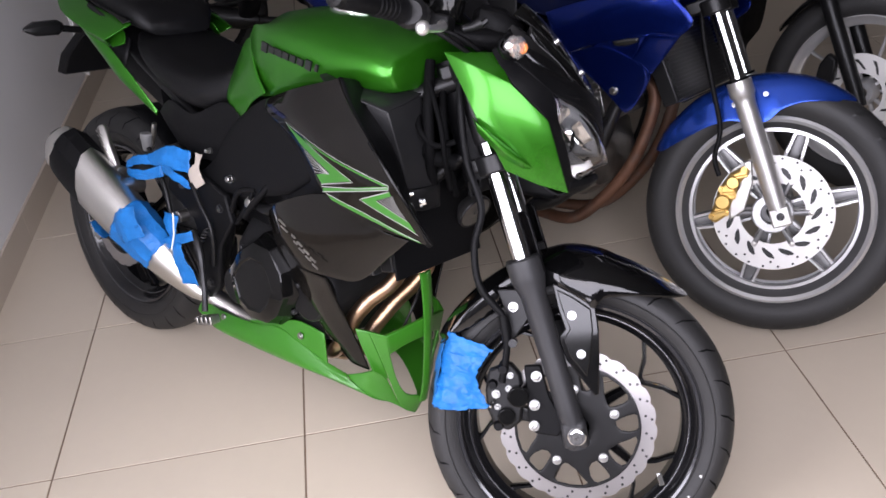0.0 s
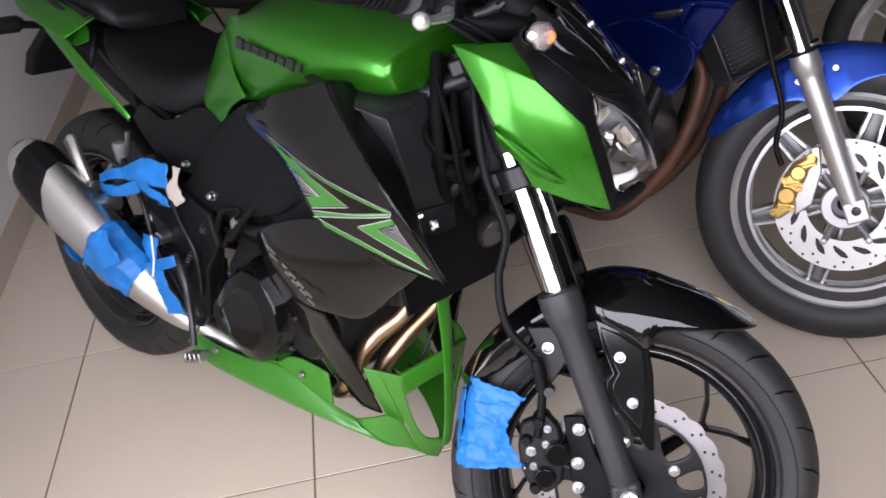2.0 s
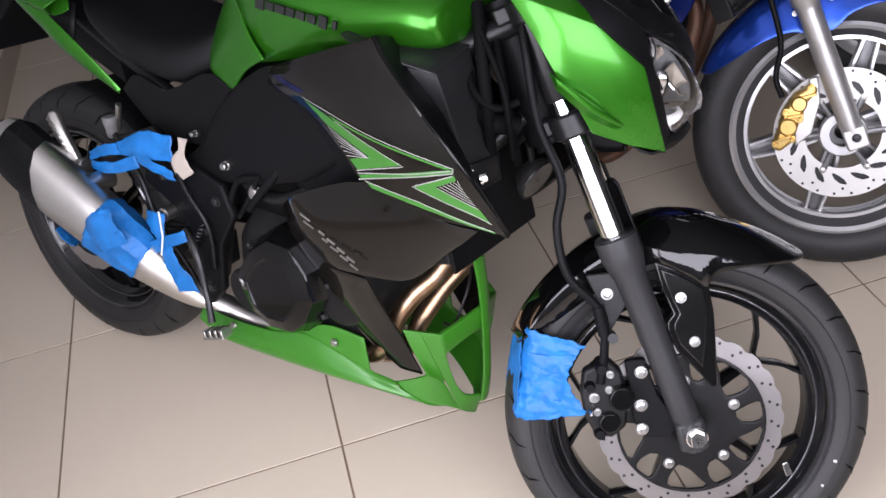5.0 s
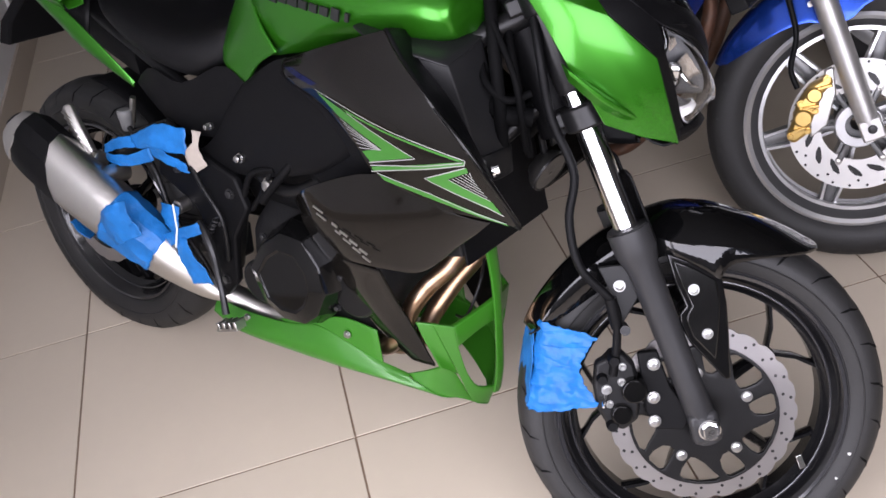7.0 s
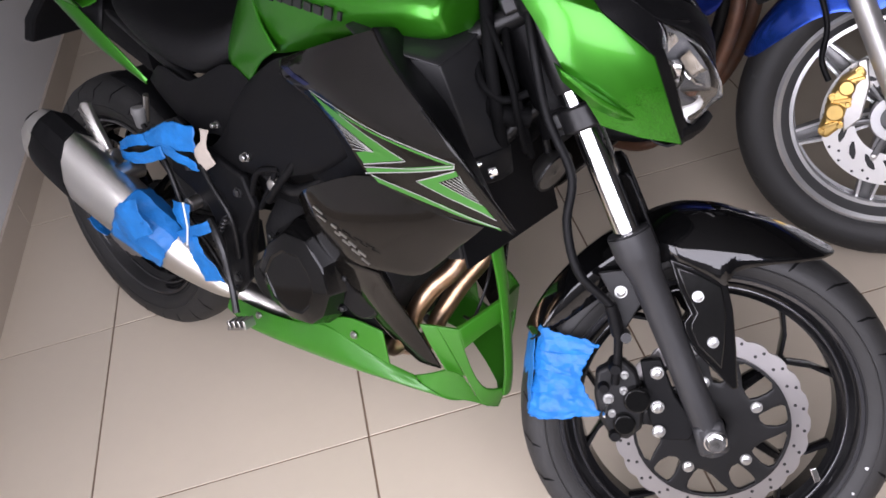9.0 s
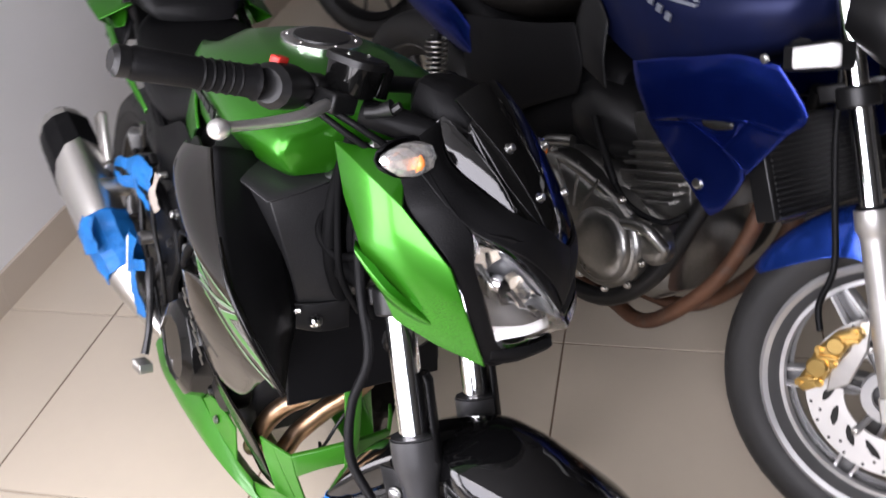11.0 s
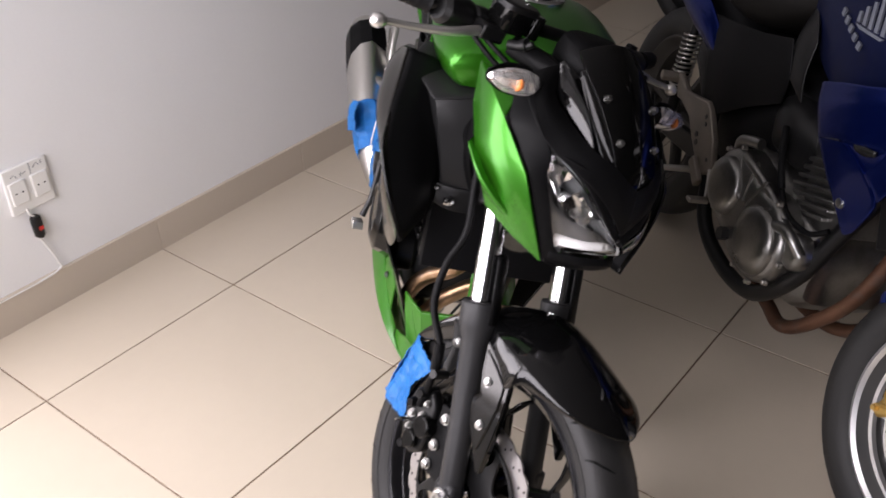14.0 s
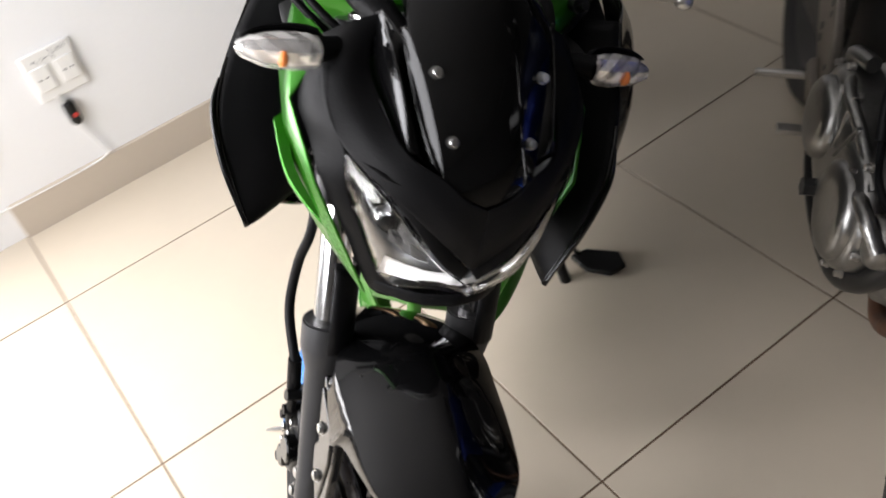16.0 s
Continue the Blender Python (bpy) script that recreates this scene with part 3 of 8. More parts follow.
for sd in (-1, 1):
    # stay that carries the mudguard on the fork
    lean_in = lambda x, z: -sd * 0.02 * max(0, 0.53 - z)
    bm = prism(bmesh.new(), [(1.312, 0.559), (1.352, 0.548), (1.396, 0.530), (1.409, 0.490), (1.419, 0.440), (1.431, 0.372), (1.424, 0.368), (1.362, 0.424), (1.345, 0.452), (1.342, 0.466), (1.350, 0.480), (1.330, 0.515)], sd * 0.098, sd * 0.111, lean_in)
    part("mudguard_stay", bm, GUARD_GLOSS, guard, "gloss black mudguard stay", bevel=0.0025)
    bm = prism(bmesh.new(), [(1.322, 0.549), (1.352, 0.541), (1.388, 0.525), (1.399, 0.488), (1.403, 0.440), (1.404, 0.400), (1.365, 0.434), (1.353, 0.457), (1.352, 0.466), (1.358, 0.482), (1.338, 0.515)], sd * 0.1098, sd * 0.1142, lean_in)
    part("stay_inset", bm, STAY, guard, "raised panel of the stay", bevel=0.0022)
    for x, z in ((1.357, 0.508), (1.386, 0.441)):
        bolt("stay_bolt", (x, sd * (0.1142 - 0.02 * max(0, 0.53 - z)), z), (0, sd, 0), 0.0062, 0.006, guard)
    bm = bmesh.new()
    prism(bm, [(1.215, 0.525), (1.262, 0.535), (1.290, 0.520), (1.280, 0.480), (1.262, 0.440), (1.245, 0.440), (1.240, 0.485)], sd * 0.088, sd * 0.094)
    part("hose_bracket", bm, SATIN, guard, bevel=0.002)
    bolt("bracket_bolt", (1.250, sd * 0.096, 0.500), (0, sd, 0), 0.0068, 0.007, guard)
    bolt("guard_bolt", (1.268, sd * 0.052, 0.577), (-0.5, 0, 0.85), 0.005, 0.004, guard)
    part("guard_clip", tube(bmesh.new(), [(1.262, sd * 0.094, 0.436), (1.262, sd * 0.128, 0.440)], 0.008, 10), SATIN, guard, "black hose clip", smooth=40)

# front brake caliper, hose and its tape
bm = bmesh.new()
prism(bm, [(1.225, 0.375), (1.262, 0.398), (1.285, 0.380), (1.300, 0.335), (1.302, 0.290), (1.282, 0.268), (1.255, 0.272), (1.236, 0.300), (1.226, 0.335)], -0.102, -0.078)
cal = s("brake_caliper", bm, SATIN, "black two piston brake caliper", bevel=0.006)
bm = bmesh.new()
prism(bm, [(1.240, 0.365), (1.262, 0.385), (1.290, 0.340), (1.288, 0.290), (1.262, 0.285), (1.246, 0.318)], -0.060, -0.030)
part("caliper_back", bm, SATIN, cal, bevel=0.005)
bm = bmesh.new()
rod(bm, (1.288, -0.118, 0.340), (1.288, -0.075, 0.340), 0.020, 22)
part("piston_housing", bm, GLOSS, cal, "black piston housing", bevel=0.003)
part("piston_housing", rod(bmesh.new(), (1.274, -0.114, 0.298), (1.274, -0.075, 0.298), 0.017, 22), GLOSS, cal, "black piston housing", bevel=0.003)
for x, z, r, l in ((1.252, 0.386, 0.010, 0.120), (1.238, 0.352, 0.009, 0.114), (1.262, 0.276, 0.010, 0.112)):
    part("slide_boot", tube(bmesh.new(), [(x, -0.080, z), (x, -l + 0.008, z), (x, -l + 0.004, z), (x, -l, z)], [r, r, r * 0.8, r * 0.75], 14), MATT, cal, "black rubber slide boot", smooth=40)
part("bleed_nipple", tube(bmesh.new(), [(1.246, -0.100, 0.322), (1.243, -0.122, 0.318), (1.242, -0.130, 0.316)], [0.005, 0.0035, 0.002], 8), CHROME, cal, "bright bleed nipple", smooth=40)
bm = bmesh.new()
prism(bm, [(1.288, 0.395), (1.318, 0.402), (1.345, 0.345), (1.385, 0.300), (1.372, 0.275), (1.330, 0.272), (1.312, 0.300), (1.302, 0.345)], -0.096, -0.084)
part("caliper_bracket", bm, MATT, cal, bevel=0.003)
for x, z, r in ((1.314, 0.381, 0.0075), (1.320, 0.327, 0.0075), (1.326, 0.288, 0.0075), (1.267, 0.374, 0.0045), (1.268, 0.349, 0.0045), (1.247, 0.334, 0.006), (1.254, 0.311, 0.0045)):
    bolt("caliper_bolt", (x, -0.098 if x > 1.3 else -0.102, z), (0, -1, 0), r, 0.009, cal)
HOSE = [(1.08, -0.10, 0.93), (1.10, -0.125, 0.84), (1.125, -0.115, 0.748), (1.165, -0.118, 0.67), (1.164, -0.122, 0.60), (1.187, -0.125, 0.53), (1.242, -0.118, 0.477), (1.253, -0.113, 0.42), (1.254, -0.106, 0.36)]
bm = bmesh.new()
tube(bm, HOSE, 0.0068, 10, 40)
tube(bm, [(1.236, -0.119, 0.486), (1.251, -0.115, 0.44)], 0.0095, 10)
s("brake_hose", bm, MATT, "black rubber brake hose", smooth=60)


def crumpled(rows, seed, amount, n=26, m=20):
    """A sheet of tape with creases and a torn edge."""
    bm = sheet(rows, n, m)
    for v in bm.verts:
        q = v.co * 30 + Vector((seed * 7.1, seed * 3.3, seed))
        v.co += amount * (0.8 * noise.noise_vector(q) + 0.5 * noise.noise_vector(q * 2.7) + 0.75 * noise.noise_vector(Vector((q.x * 1.2, q.y, q.z * 5))))
        if v.is_boundary:
            v.co += amount * 0.9 * noise.noise_vector(v.co * 120 + Vector((seed, 0, 0)))
    return bm


rows = [[(1.134, -0.048, 0.424), (1.132, -0.058, 0.345), (1.130, -0.056, 0.272)], [(1.140, -0.066, 0.424), (1.146, -0.070, 0.345), (1.146, -0.068, 0.272)], [(1.168, -0.076, 0.418), (1.170, -0.074, 0.350), (1.172, -0.074, 0.280)], [(1.205, -0.083, 0.414), (1.190, -0.082, 0.354), (1.204, -0.086, 0.292)], [(1.228, -0.086, 0.412), (1.203, -0.090, 0.358), (1.240, -0.104, 0.304)]]
s("masking_tape", crumpled(rows, 3, 0.0038, 44, 38), TAPE, "torn strips of blue masking tape", solid=0.0012, smooth=25)
rows = [[(1.130, -0.050, 0.405), (1.124, -0.020, 0.392), (1.120, 0.010, 0.395)], [(1.132, -0.062, 0.345), (1.118, -0.015, 0.34), (1.114, 0.02, 0.345)], [(1.132, -0.060, 0.275), (1.120, -0.02, 0.28), (1.116, 0.012, 0.278)]]
s("masking_tape", crumpled(rows, 5, 0.002), TAPE, "torn strips of blue masking tape", solid=0.0012, smooth=25)

# headlamp unit with its cowls
for sd in (-1, 1):
    P = lambda x, y, z: (x, -0.0135 + sd * y * 0.91, z)
    # green side cowl: upper and lower face with a raised ridge
    bm = bmesh.new()
    A = [bm.verts.new(q) for q in (P(1.062, 0.170, 0.928), P(1.186, 0.196, 0.893), P(1.258, 0.172, 0.842), P(1.312, 0.094, 0.722), P(1.264, 0.132, 0.757), P(1.184, 0.188, 0.852), P(1.140, 0.178, 0.822), P(1.156, 0.174, 0.806), P(1.198, 0.148, 0.746), P(1.104, 0.185, 0.876), P(1.255, 0.120, 0.730), P(1.150, 0.150, 0.940))]
    for f in ((0, 9, 6, 5, 1), (1, 5, 2), (5, 4, 3, 2), (6, 7, 4, 5), (7, 8, 10, 4), (4, 10, 3), (0, 1, 11)):
        bm.faces.new([A[i] for i in f])
    s("side_cowl", bm, GREEN, "angular metallic green headlamp side cowl", solid=0.004, bevel=0.003, smooth=20)
    top_line = [Vector(P(1.130, 0.181, 0.828)), Vector(P(1.190, 0.174, 0.792)), Vector(P(1.254, 0.134, 0.757))]
    low_line = [Vector(P(1.143, 0.177, 0.803)), Vector(P(1.196, 0.166, 0.766)), Vector(P(1.252, 0.126, 0.746))]
    push = Vector((0.30, sd * 0.92, 0.05))
    a_, b_ = spline(top_line, 11), spline(low_line, 11)
    wedge = [[p - push * 0.004 for p in a_], [p.lerp(q, 0.30) + push * 0.013 * (1 - (i / 10) ** 1.5) for i, (p, q) in enumerate(zip(a_, b_))], [p.lerp(q, 0.62) + push * 0.0125 * (1 - (i / 10) ** 1.5) for i, (p, q) in enumerate(zip(a_, b_))], [q - push * 0.003 for q in b_]]
    bm = sheet(wedge)
    bm.faces.new([bm.verts.new(w[0]) for w in wedge])
    s("cowl_ridge", bm, GREEN, "raised wedge on the side cowl", bevel=0.0015, smooth=20)
    # black cowl between the green panel, the lamp and the screen
    rows = [[P(1.140, 0.160, 0.945), P(1.184, 0.190, 0.897), P(1.220, 0.180, 0.870), P(1.255, 0.168, 0.843), P(1.282, 0.129, 0.784), P(1.309, 0.090, 0.724), P(1.318, 0.050, 0.715)],
            [P(1.160, 0.158, 0.958), P(1.222, 0.168, 0.916), P(1.262, 0.148, 0.882), P(1.274, 0.142, 0.848), P(1.298, 0.112, 0.796), P(1.317, 0.083, 0.750), P(1.332, 0.045, 0.742)]]
    s("headlamp_cowl", sheet(rows, 25), MATT, "matt black headlamp cowl", solid=0.004, bevel=0.002)
    rows = [[P(1.150, 0.165, 0.950), P(1.215, 0.172, 0.915), P(1.258, 0.151, 0.889), P(1.296, 0.121, 0.878), P(1.324, 0.088, 0.866), P(1.347, 0.045, 0.840), P(1.358, 0.0, 0.808)],
            [P(1.160, 0.142, 0.974), P(1.207, 0.150, 0.940), P(1.256, 0.134, 0.914), P(1.298, 0.106, 0.898), P(1.324, 0.072, 0.888), P(1.346, 0.036, 0.864), P(1.355, 0.0, 0.838)],
            [P(1.163, 0.108, 0.990), P(1.190, 0.119, 0.950), P(1.245, 0.112, 0.928), P(1.292, 0.093, 0.914), P(1.317, 0.056, 0.905), P(1.334, 0.030, 0.892), P(1.340, 0.0, 0.882)]]
    s("headlamp_cowl", sheet(rows, 31, 11), MATT, "matt black cowl round the fly screen", solid=0.004, bevel=0.001, smooth=60)
    rows = [[P(1.258, 0.151, 0.888), P(1.310, 0.104, 0.868), P(1.352, 0.052, 0.826), P(1.362, 0.010, 0.795)], [P(1.300, 0.118, 0.888), P(1.318, 0.085, 0.884), P(1.345, 0.045, 0.842), P(1.356, 0.0, 0.806)]]
    s("headlamp_brow", sheet(rows, 11), MATT, solid=0.006, bevel=0.002)
    # lamp: clear lens over a bright reflector
    top = [P(1.260, 0.150, 0.886), P(1.310, 0.106, 0.866), P(1.352, 0.054, 0.824), P(1.366, 0.0, 0.792)]
    low = [P(1.266, 0.146, 0.848), P(1.312, 0.088, 0.748), P(1.342, 0.044, 0.760), P(1.352, 0.0, 0.768)]
    mid = [P(1.268, 0.150, 0.870), P(1.328, 0.100, 0.812), P(1.362, 0.050, 0.797), P(1.372, 0.0, 0.782)]
    ob = s("lamp_lens", sheet([top, mid, low], 13, 9), CLEAR, "clear headlamp lens", solid=0.003, smooth=60)
    ob.visible_shadow = False
    inner = lambda r, d: [(x - d, y * 0.93, z) for x, y, z in r]
    back = [(x - 0.045, y * 0.85, z + 0.004) for x, y, z in mid]
    rows = [inner(top, 0.012), inner(back, 0.02), inner([(x, y, z + 0.006) for x, y, z in low], 0.014)]
    s("lamp_housing", sheet(rows, 10, 8), LAMP_GREY, "smooth grey lamp housing", solid=0.002, smooth=40)
    # chrome facets along the upper edge
    upper = [Vector(q).lerp(Vector(p), 0.12) - Vector((0.016, 0, 0)) for p, q in zip(mid, top)]
    lower = [Vector(q).lerp(Vector(p), 0.92) - Vector((0.024, 0, 0)) for p, q in zip(mid, top)]
    deep = [a.lerp(b, 0.5) - Vector((0.016, 0, 0)) for a, b in zip(upper, lower)]
    upper, deep, lower = (spline(r, 31) for r in (upper, deep, lower))
    for first, last in ((0, 10), (12, 21)):
        bm = sheet([upper[first:last], deep[first:last], lower[first:last]], 6, 5)
        for v in bm.verts:
            v.co += 0.0045 * noise.noise_vector(v.co * 150 + Vector((sd, 2, first)))
        s("lamp_reflector", bm, MIRROR, "bright faceted reflector", solid=0.002, smooth=0)
    # dark oval bowl of the main beam, with a chrome rim
    oval = lambda f, x: [(x, -0.0135 + sd * (0.062 + 0.036 * f * math.cos(a)), 0.812 + 0.017 * f * math.sin(a) + 0.016 * f * math.cos(a)) for a in (2 * math.pi * i / 24 for i in range(24))]
    s("beam_bowl", loft(bmesh.new(), [oval(f, x) for f, x in ((0.95, 1.270), (0.95, 1.296), (0.8, 1.303), (0.4, 1.307))]), GLOSS, "dark oval beam bowl", smooth=40)
    s("bowl_rim", loft(bmesh.new(), [oval(f, x) for f, x in ((1.0, 1.285), (1.06, 1.290), (1.0, 1.299), (0.95, 1.297))], caps=False), MIRROR, "chrome rim of the beam bowl", smooth=40)
    rows = [[P(1.306, 0.084, 0.753), P(1.335, 0.045, 0.765), P(1.348, 0.0, 0.772)], [P(1.298, 0.080, 0.768), P(1.328, 0.044, 0.776), P(1.340, 0.0, 0.783)]]
    s("lamp_strip", sheet(rows, 7), WHITE, "white strip at the foot of the headlamp", solid=0.002)
    # chin under the lamp
    rows = [[P(1.311, 0.090, 0.742), P(1.342, 0.046, 0.754), P(1.354, 0.0, 0.762)], [P(1.312, 0.086, 0.726), P(1.345, 0.044, 0.738), P(1.360, 0.0, 0.748)], [P(1.290, 0.070, 0.712), P(1.310, 0.040, 0.714), P(1.318, 0.0, 0.716)], [P(1.240, 0.060, 0.735), P(1.250, 0.03, 0.728), P(1.255, 0.0, 0.726)]]
    s("headlamp_chin", sheet(rows, 9, 9), MATT, solid=0.004, bevel=0.001)
    # indicator
    P = lambda x, y, z: (x, -0.0135 + sd * y * 0.94, z)
    bm = bmesh.new()
    tube(bm, [P(1.150, 0.120, 0.945), P(1.172, 0.150, 0.950), P(1.182, 0.178, 0.952)], [0.012, 0.011, 0.015], 12)
    ind = s("front_indicator", bm, MATT, "clear front indicator on a black stalk", smooth=50)
    loops = []
    for y, h, d in ((0.168, 0.006, 0.006), (0.176, 0.018, 0.016), (0.200, 0.021, 0.020), (0.232, 0.018, 0.017), (0.254, 0.009, 0.010), (0.260, 0.003, 0.004)):
        loops.append([P(1.186 - 0.07 * (y - 0.2) + d * math.cos(a), y, 0.952 - 0.05 * (y - 0.2) + h * math.sin(a)) for a in (2 * math.pi * (i + 0.5) / 8 for i in range(8))])
    ob = part("indicator_lens", loft(bmesh.new(), loops), CLEAR, ind, "faceted clear lens", smooth=20, bevel=0.0015)
    ob.visible_shadow = False
    core = [sum((Vector(q) for q in r), Vector()) / 8 for r in loops]
    fine = [list(c) for c in zip(*[spline(c, 11) for c in zip(*loops)])]
    core = [sum((Vector(q) for q in r), Vector()) / 8 for r in fine]
    inner_loops = [[c + (Vector(q) - c) * (0.88 if (i + j) % 2 else 0.80) - Vector((0.0035, 0, 0)) for j, q in enumerate(r)] for i, (c, r) in enumerate(zip(core, fine))]
    part("indicator_reflector", loft(bmesh.new(), inner_loops[1:10]), PEARL, ind, "bright faceted reflector", smooth=0)
    shell = [[c + (Vector(q) - c) * 1.07 - Vector((0.007, 0, 0)) for q in r[2:7]] for c, r in zip(core, fine)]
    part("indicator_shell", sheet(shell[:9]), MATT, ind, "black rear shell", solid=0.002)
    bm = bmesh.new()
    tube(bm, [P(1.197, 0.214, 0.944), P(1.201, 0.214, 0.948), P(1.202, 0.214, 0.952), P(1.201, 0.214, 0.956), P(1.197, 0.214, 0.960)], [0.002, 0.0042, 0.0050, 0.0042, 0.002], 12)
    part("bulb", bm, AMBER, ind, "amber bulb", smooth=50)

# screen with its ribs and four screws
def screen_row(x, z, w, crown):
    return [(x - 0.35 * crown * abs(u) ** 2.2, -0.0135 + 0.91 * w * u, z - crown * abs(u) ** 2) for u in (-1, -0.8, -0.55, -0.3, 0, 0.3, 0.55, 0.8, 1)]


rows = [screen_row(1.178, 1.050, 0.085, 0.030), screen_row(1.212, 1.028, 0.092, 0.024), screen_row(1.252, 0.995, 0.079, 0.018), screen_row(1.300, 0.948, 0.064, 0.012), screen_row(1.330, 0.908, 0.054, 0.008), screen_row(1.348, 0.862, 0.036, 0.006), screen_row(1.360, 0.815, 0.010, 0.002)]
screen = part("fly_screen", sheet(rows, 25, 25), GLOSS, kb, "glossy dark fly screen with four screws", local=STEER @ Matrix.Translation((-0.005, 0, -0.004)), solid=0.004, bevel=0.001, smooth=60)
for sd in (-1, 1):
    P = lambda x, y, z: (x, -0.0135 + sd * y, z)
    bolt("screen_screw", P(1.247, 0.060, 0.983), (0.72, sd * 0.15, 0.68), 0.0050, 0.009, screen)
    bolt("screen_screw", P(1.298, 0.044, 0.937), (0.75, sd * 0.12, 0.66), 0.0050, 0.009, screen)
    edge_a = [P(1.163, 0.103, 0.990), P(1.186, 0.107, 0.947), P(1.243, 0.0961, 0.924), P(1.293, 0.0849, 0.913)]
    edge_b = [P(1.170, 0.101, 1.000), P(1.216, 0.0937, 0.977), P(1.260, 0.087, 0.950), P(1.294, 0.0837, 0.918)]
    edge_c = [P(1.199, 0.088, 1.000), P(1.232, 0.080, 0.970), P(1.268, 0.071, 0.940), P(1.318, 0.052, 0.906)]
    edge_d = [P(1.202, 0.084, 1.005), P(1.243, 0.070, 0.980), P(1.281, 0.060, 0.949), P(1.320, 0.050, 0.910)]
    foot = [P(1.199, 0.084, 0.990), P(1.226, 0.078, 0.958), P(1.262, 0.070, 0.930), P(1.300, 0.060, 0.900)]
    part("screen_flank", sheet([edge_a, edge_b], 13), GUARD_GLOSS, screen, "glossy facet along the screen", solid=0.003, bevel=0.001)
    part("screen_channel", sheet([edge_b, foot, edge_c], 13), GLOSS, screen, solid=0.002)
    part("screen_ridge", sheet([edge_c, edge_d], 13), GLOSS, screen, solid=0.003, bevel=0.001)

# instruments behind the screen
bm = bmesh.new()
loft(bm, [superring(x, hw, zb, zt, 16, 3.5) for x, hw, zb, zt in ((1.085, 0.055, 0.985, 1.020), (1.10, 0.075, 0.965, 1.032), (1.14, 0.078, 0.955, 1.030), (1.18, 0.06, 0.955, 1.005))])
s("instrument_pod", bm, MATT, "black plastic instrument pod", smooth=40)
bm = bmesh.new()
tube(bm, [(1.06, -0.12, 0.965), (1.12, -0.10, 0.965), (1.17, -0.085, 0.965)], [0.018, 0.02, 0.014], 10)
s("lamp_bracket", bm, MATT, smooth=50)
s("lamp_bracket", tube(bmesh.new(), [(1.06, 0.12, 0.965), (1.12, 0.10, 0.965), (1.17, 0.085, 0.965)], [0.018, 0.02, 0.014], 10), MATT, smooth=50)

# handlebar with grips, levers and switches
GR = [(0.930, 0.392, 0.973), (1.003, 0.25, 0.978), (1.025, 0.16, 0.985), (1.055, 0.09, 1.0), (1.06, 0, 1.002)]
bm = bmesh.new()
tube(bm, [(x, -y, z) for x, y, z in GR] + [p for p in GR[-2::-1]], 0.011, 14, 50)
barr = s("handlebar", bm, SATIN, "black tubular handlebar", smooth=60)
for sd in (-1, 1):
    bm = bmesh.new()
    along = lambda d: (1.003 - 0.46 * d, sd * (0.25 + 0.888 * d), 0.978 - 0.03 * d)
    tube(bm, [along(d) for d in (0.160, 0.154, 0.080, 0.020, 0.014)], [0.015, 0.0185, 0.0175, 0.0185, 0.022], 18)
    grip = part("grip", bm, MATT, barr, "ribbed black rubber grip", smooth=45)
    for i in range(5):
        part("grip_rib", tube(bmesh.new(), [along(0.034 + 0.011 * i), along(0.036 + 0.011 * i), along(0.038 + 0.011 * i)], [0.0180, 0.0194, 0.0180], 18), MATT, grip, smooth=45)
    part("bar_end", tube(bmesh.new(), [along(d) for d in (0.160, 0.172, 0.177)], [0.0175, 0.0175, 0.012], 16), SATIN, barr)
    bm = bmesh.new()
    loft(bm, [[(1.010 + r * 1.1 * math.cos(a), sd * y, 0.978 + r * math.sin(a)) for a in (2 * math.pi * i / 14 for i in range(14))] for y, r in ((0.258, 0.020), (0.25, 0.027), (0.215, 0.027), (0.195, 0.022), (0.190, 0.014))])
    sw = part("switch_housing", bm, SATIN, barr, "black switch housing", smooth=40)
    bm = bmesh.new()
    block(bm, (1.0, sd * 0.232, 1.006), (0.014, 0.02, 0.010))
    part("kill_switch", bm, RED if sd < 0 else MATT, sw, "red switch" if sd < 0 else "", bevel=0.002)
    # brake or clutch lever
    bm = bmesh.new()
    tube(bm, [(1.050, sd * 0.175, 0.972), (1.058, sd * 0.21, 0.970), (1.068, sd * 0.26, 0.962), (1.062, sd * 0.32, 0.952), (1.058, sd * 0.375, 0.947)], [0.007, 0.008, 0.0075, 0.006, 0.0055], 10, 20)
    tube(bm, [(1.060, sd * 0.376, 0.946), (1.060, sd * 0.382, 0.946), (1.061, sd * 0.390, 0.946), (1.061, sd * 0.398, 0.946), (1.061, sd * 0.402, 0.946)], [0.005, 0.0095, 0.0115, 0.0095, 0.004], 14)
    if sd > 0:
        bmesh.ops.translate(bm, verts=bm.verts, vec=(-0.018, -0.036, 0.016))
    part("lever", bm, LEVER_ALLOY, barr, "polished alloy lever with ball end", smooth=60)
    bm = bmesh.new()
    block(bm, (1.045, sd * 0.175, 0.975), (0.05, 0.045, 0.026), (0, 0, sd * 8))
    tube(bm, [(1.02, sd * 0.165, 0.978), (1.02, sd * 0.195, 0.978)], 0.021, 14)
    part("lever_perch", bm, SATIN, barr, bevel=0.004)
    bm = bmesh.new()
    tube(bm, [(1.085, sd * 0.155, 0.972), (1.10, sd * 0.152, 0.978), (1.115, sd * 0.15, 0.988)], [0.008, 0.008, 0.011], 12)
    tube(bm, [(1.115, sd * 0.15, 0.984), (1.124, sd * 0.149, 0.994)], [0.006, 0.0055], 8)
    part("mirror_mount", bm, SATIN, barr, "mirror mount without its mirror", smooth=40)
bm = bmesh.new()
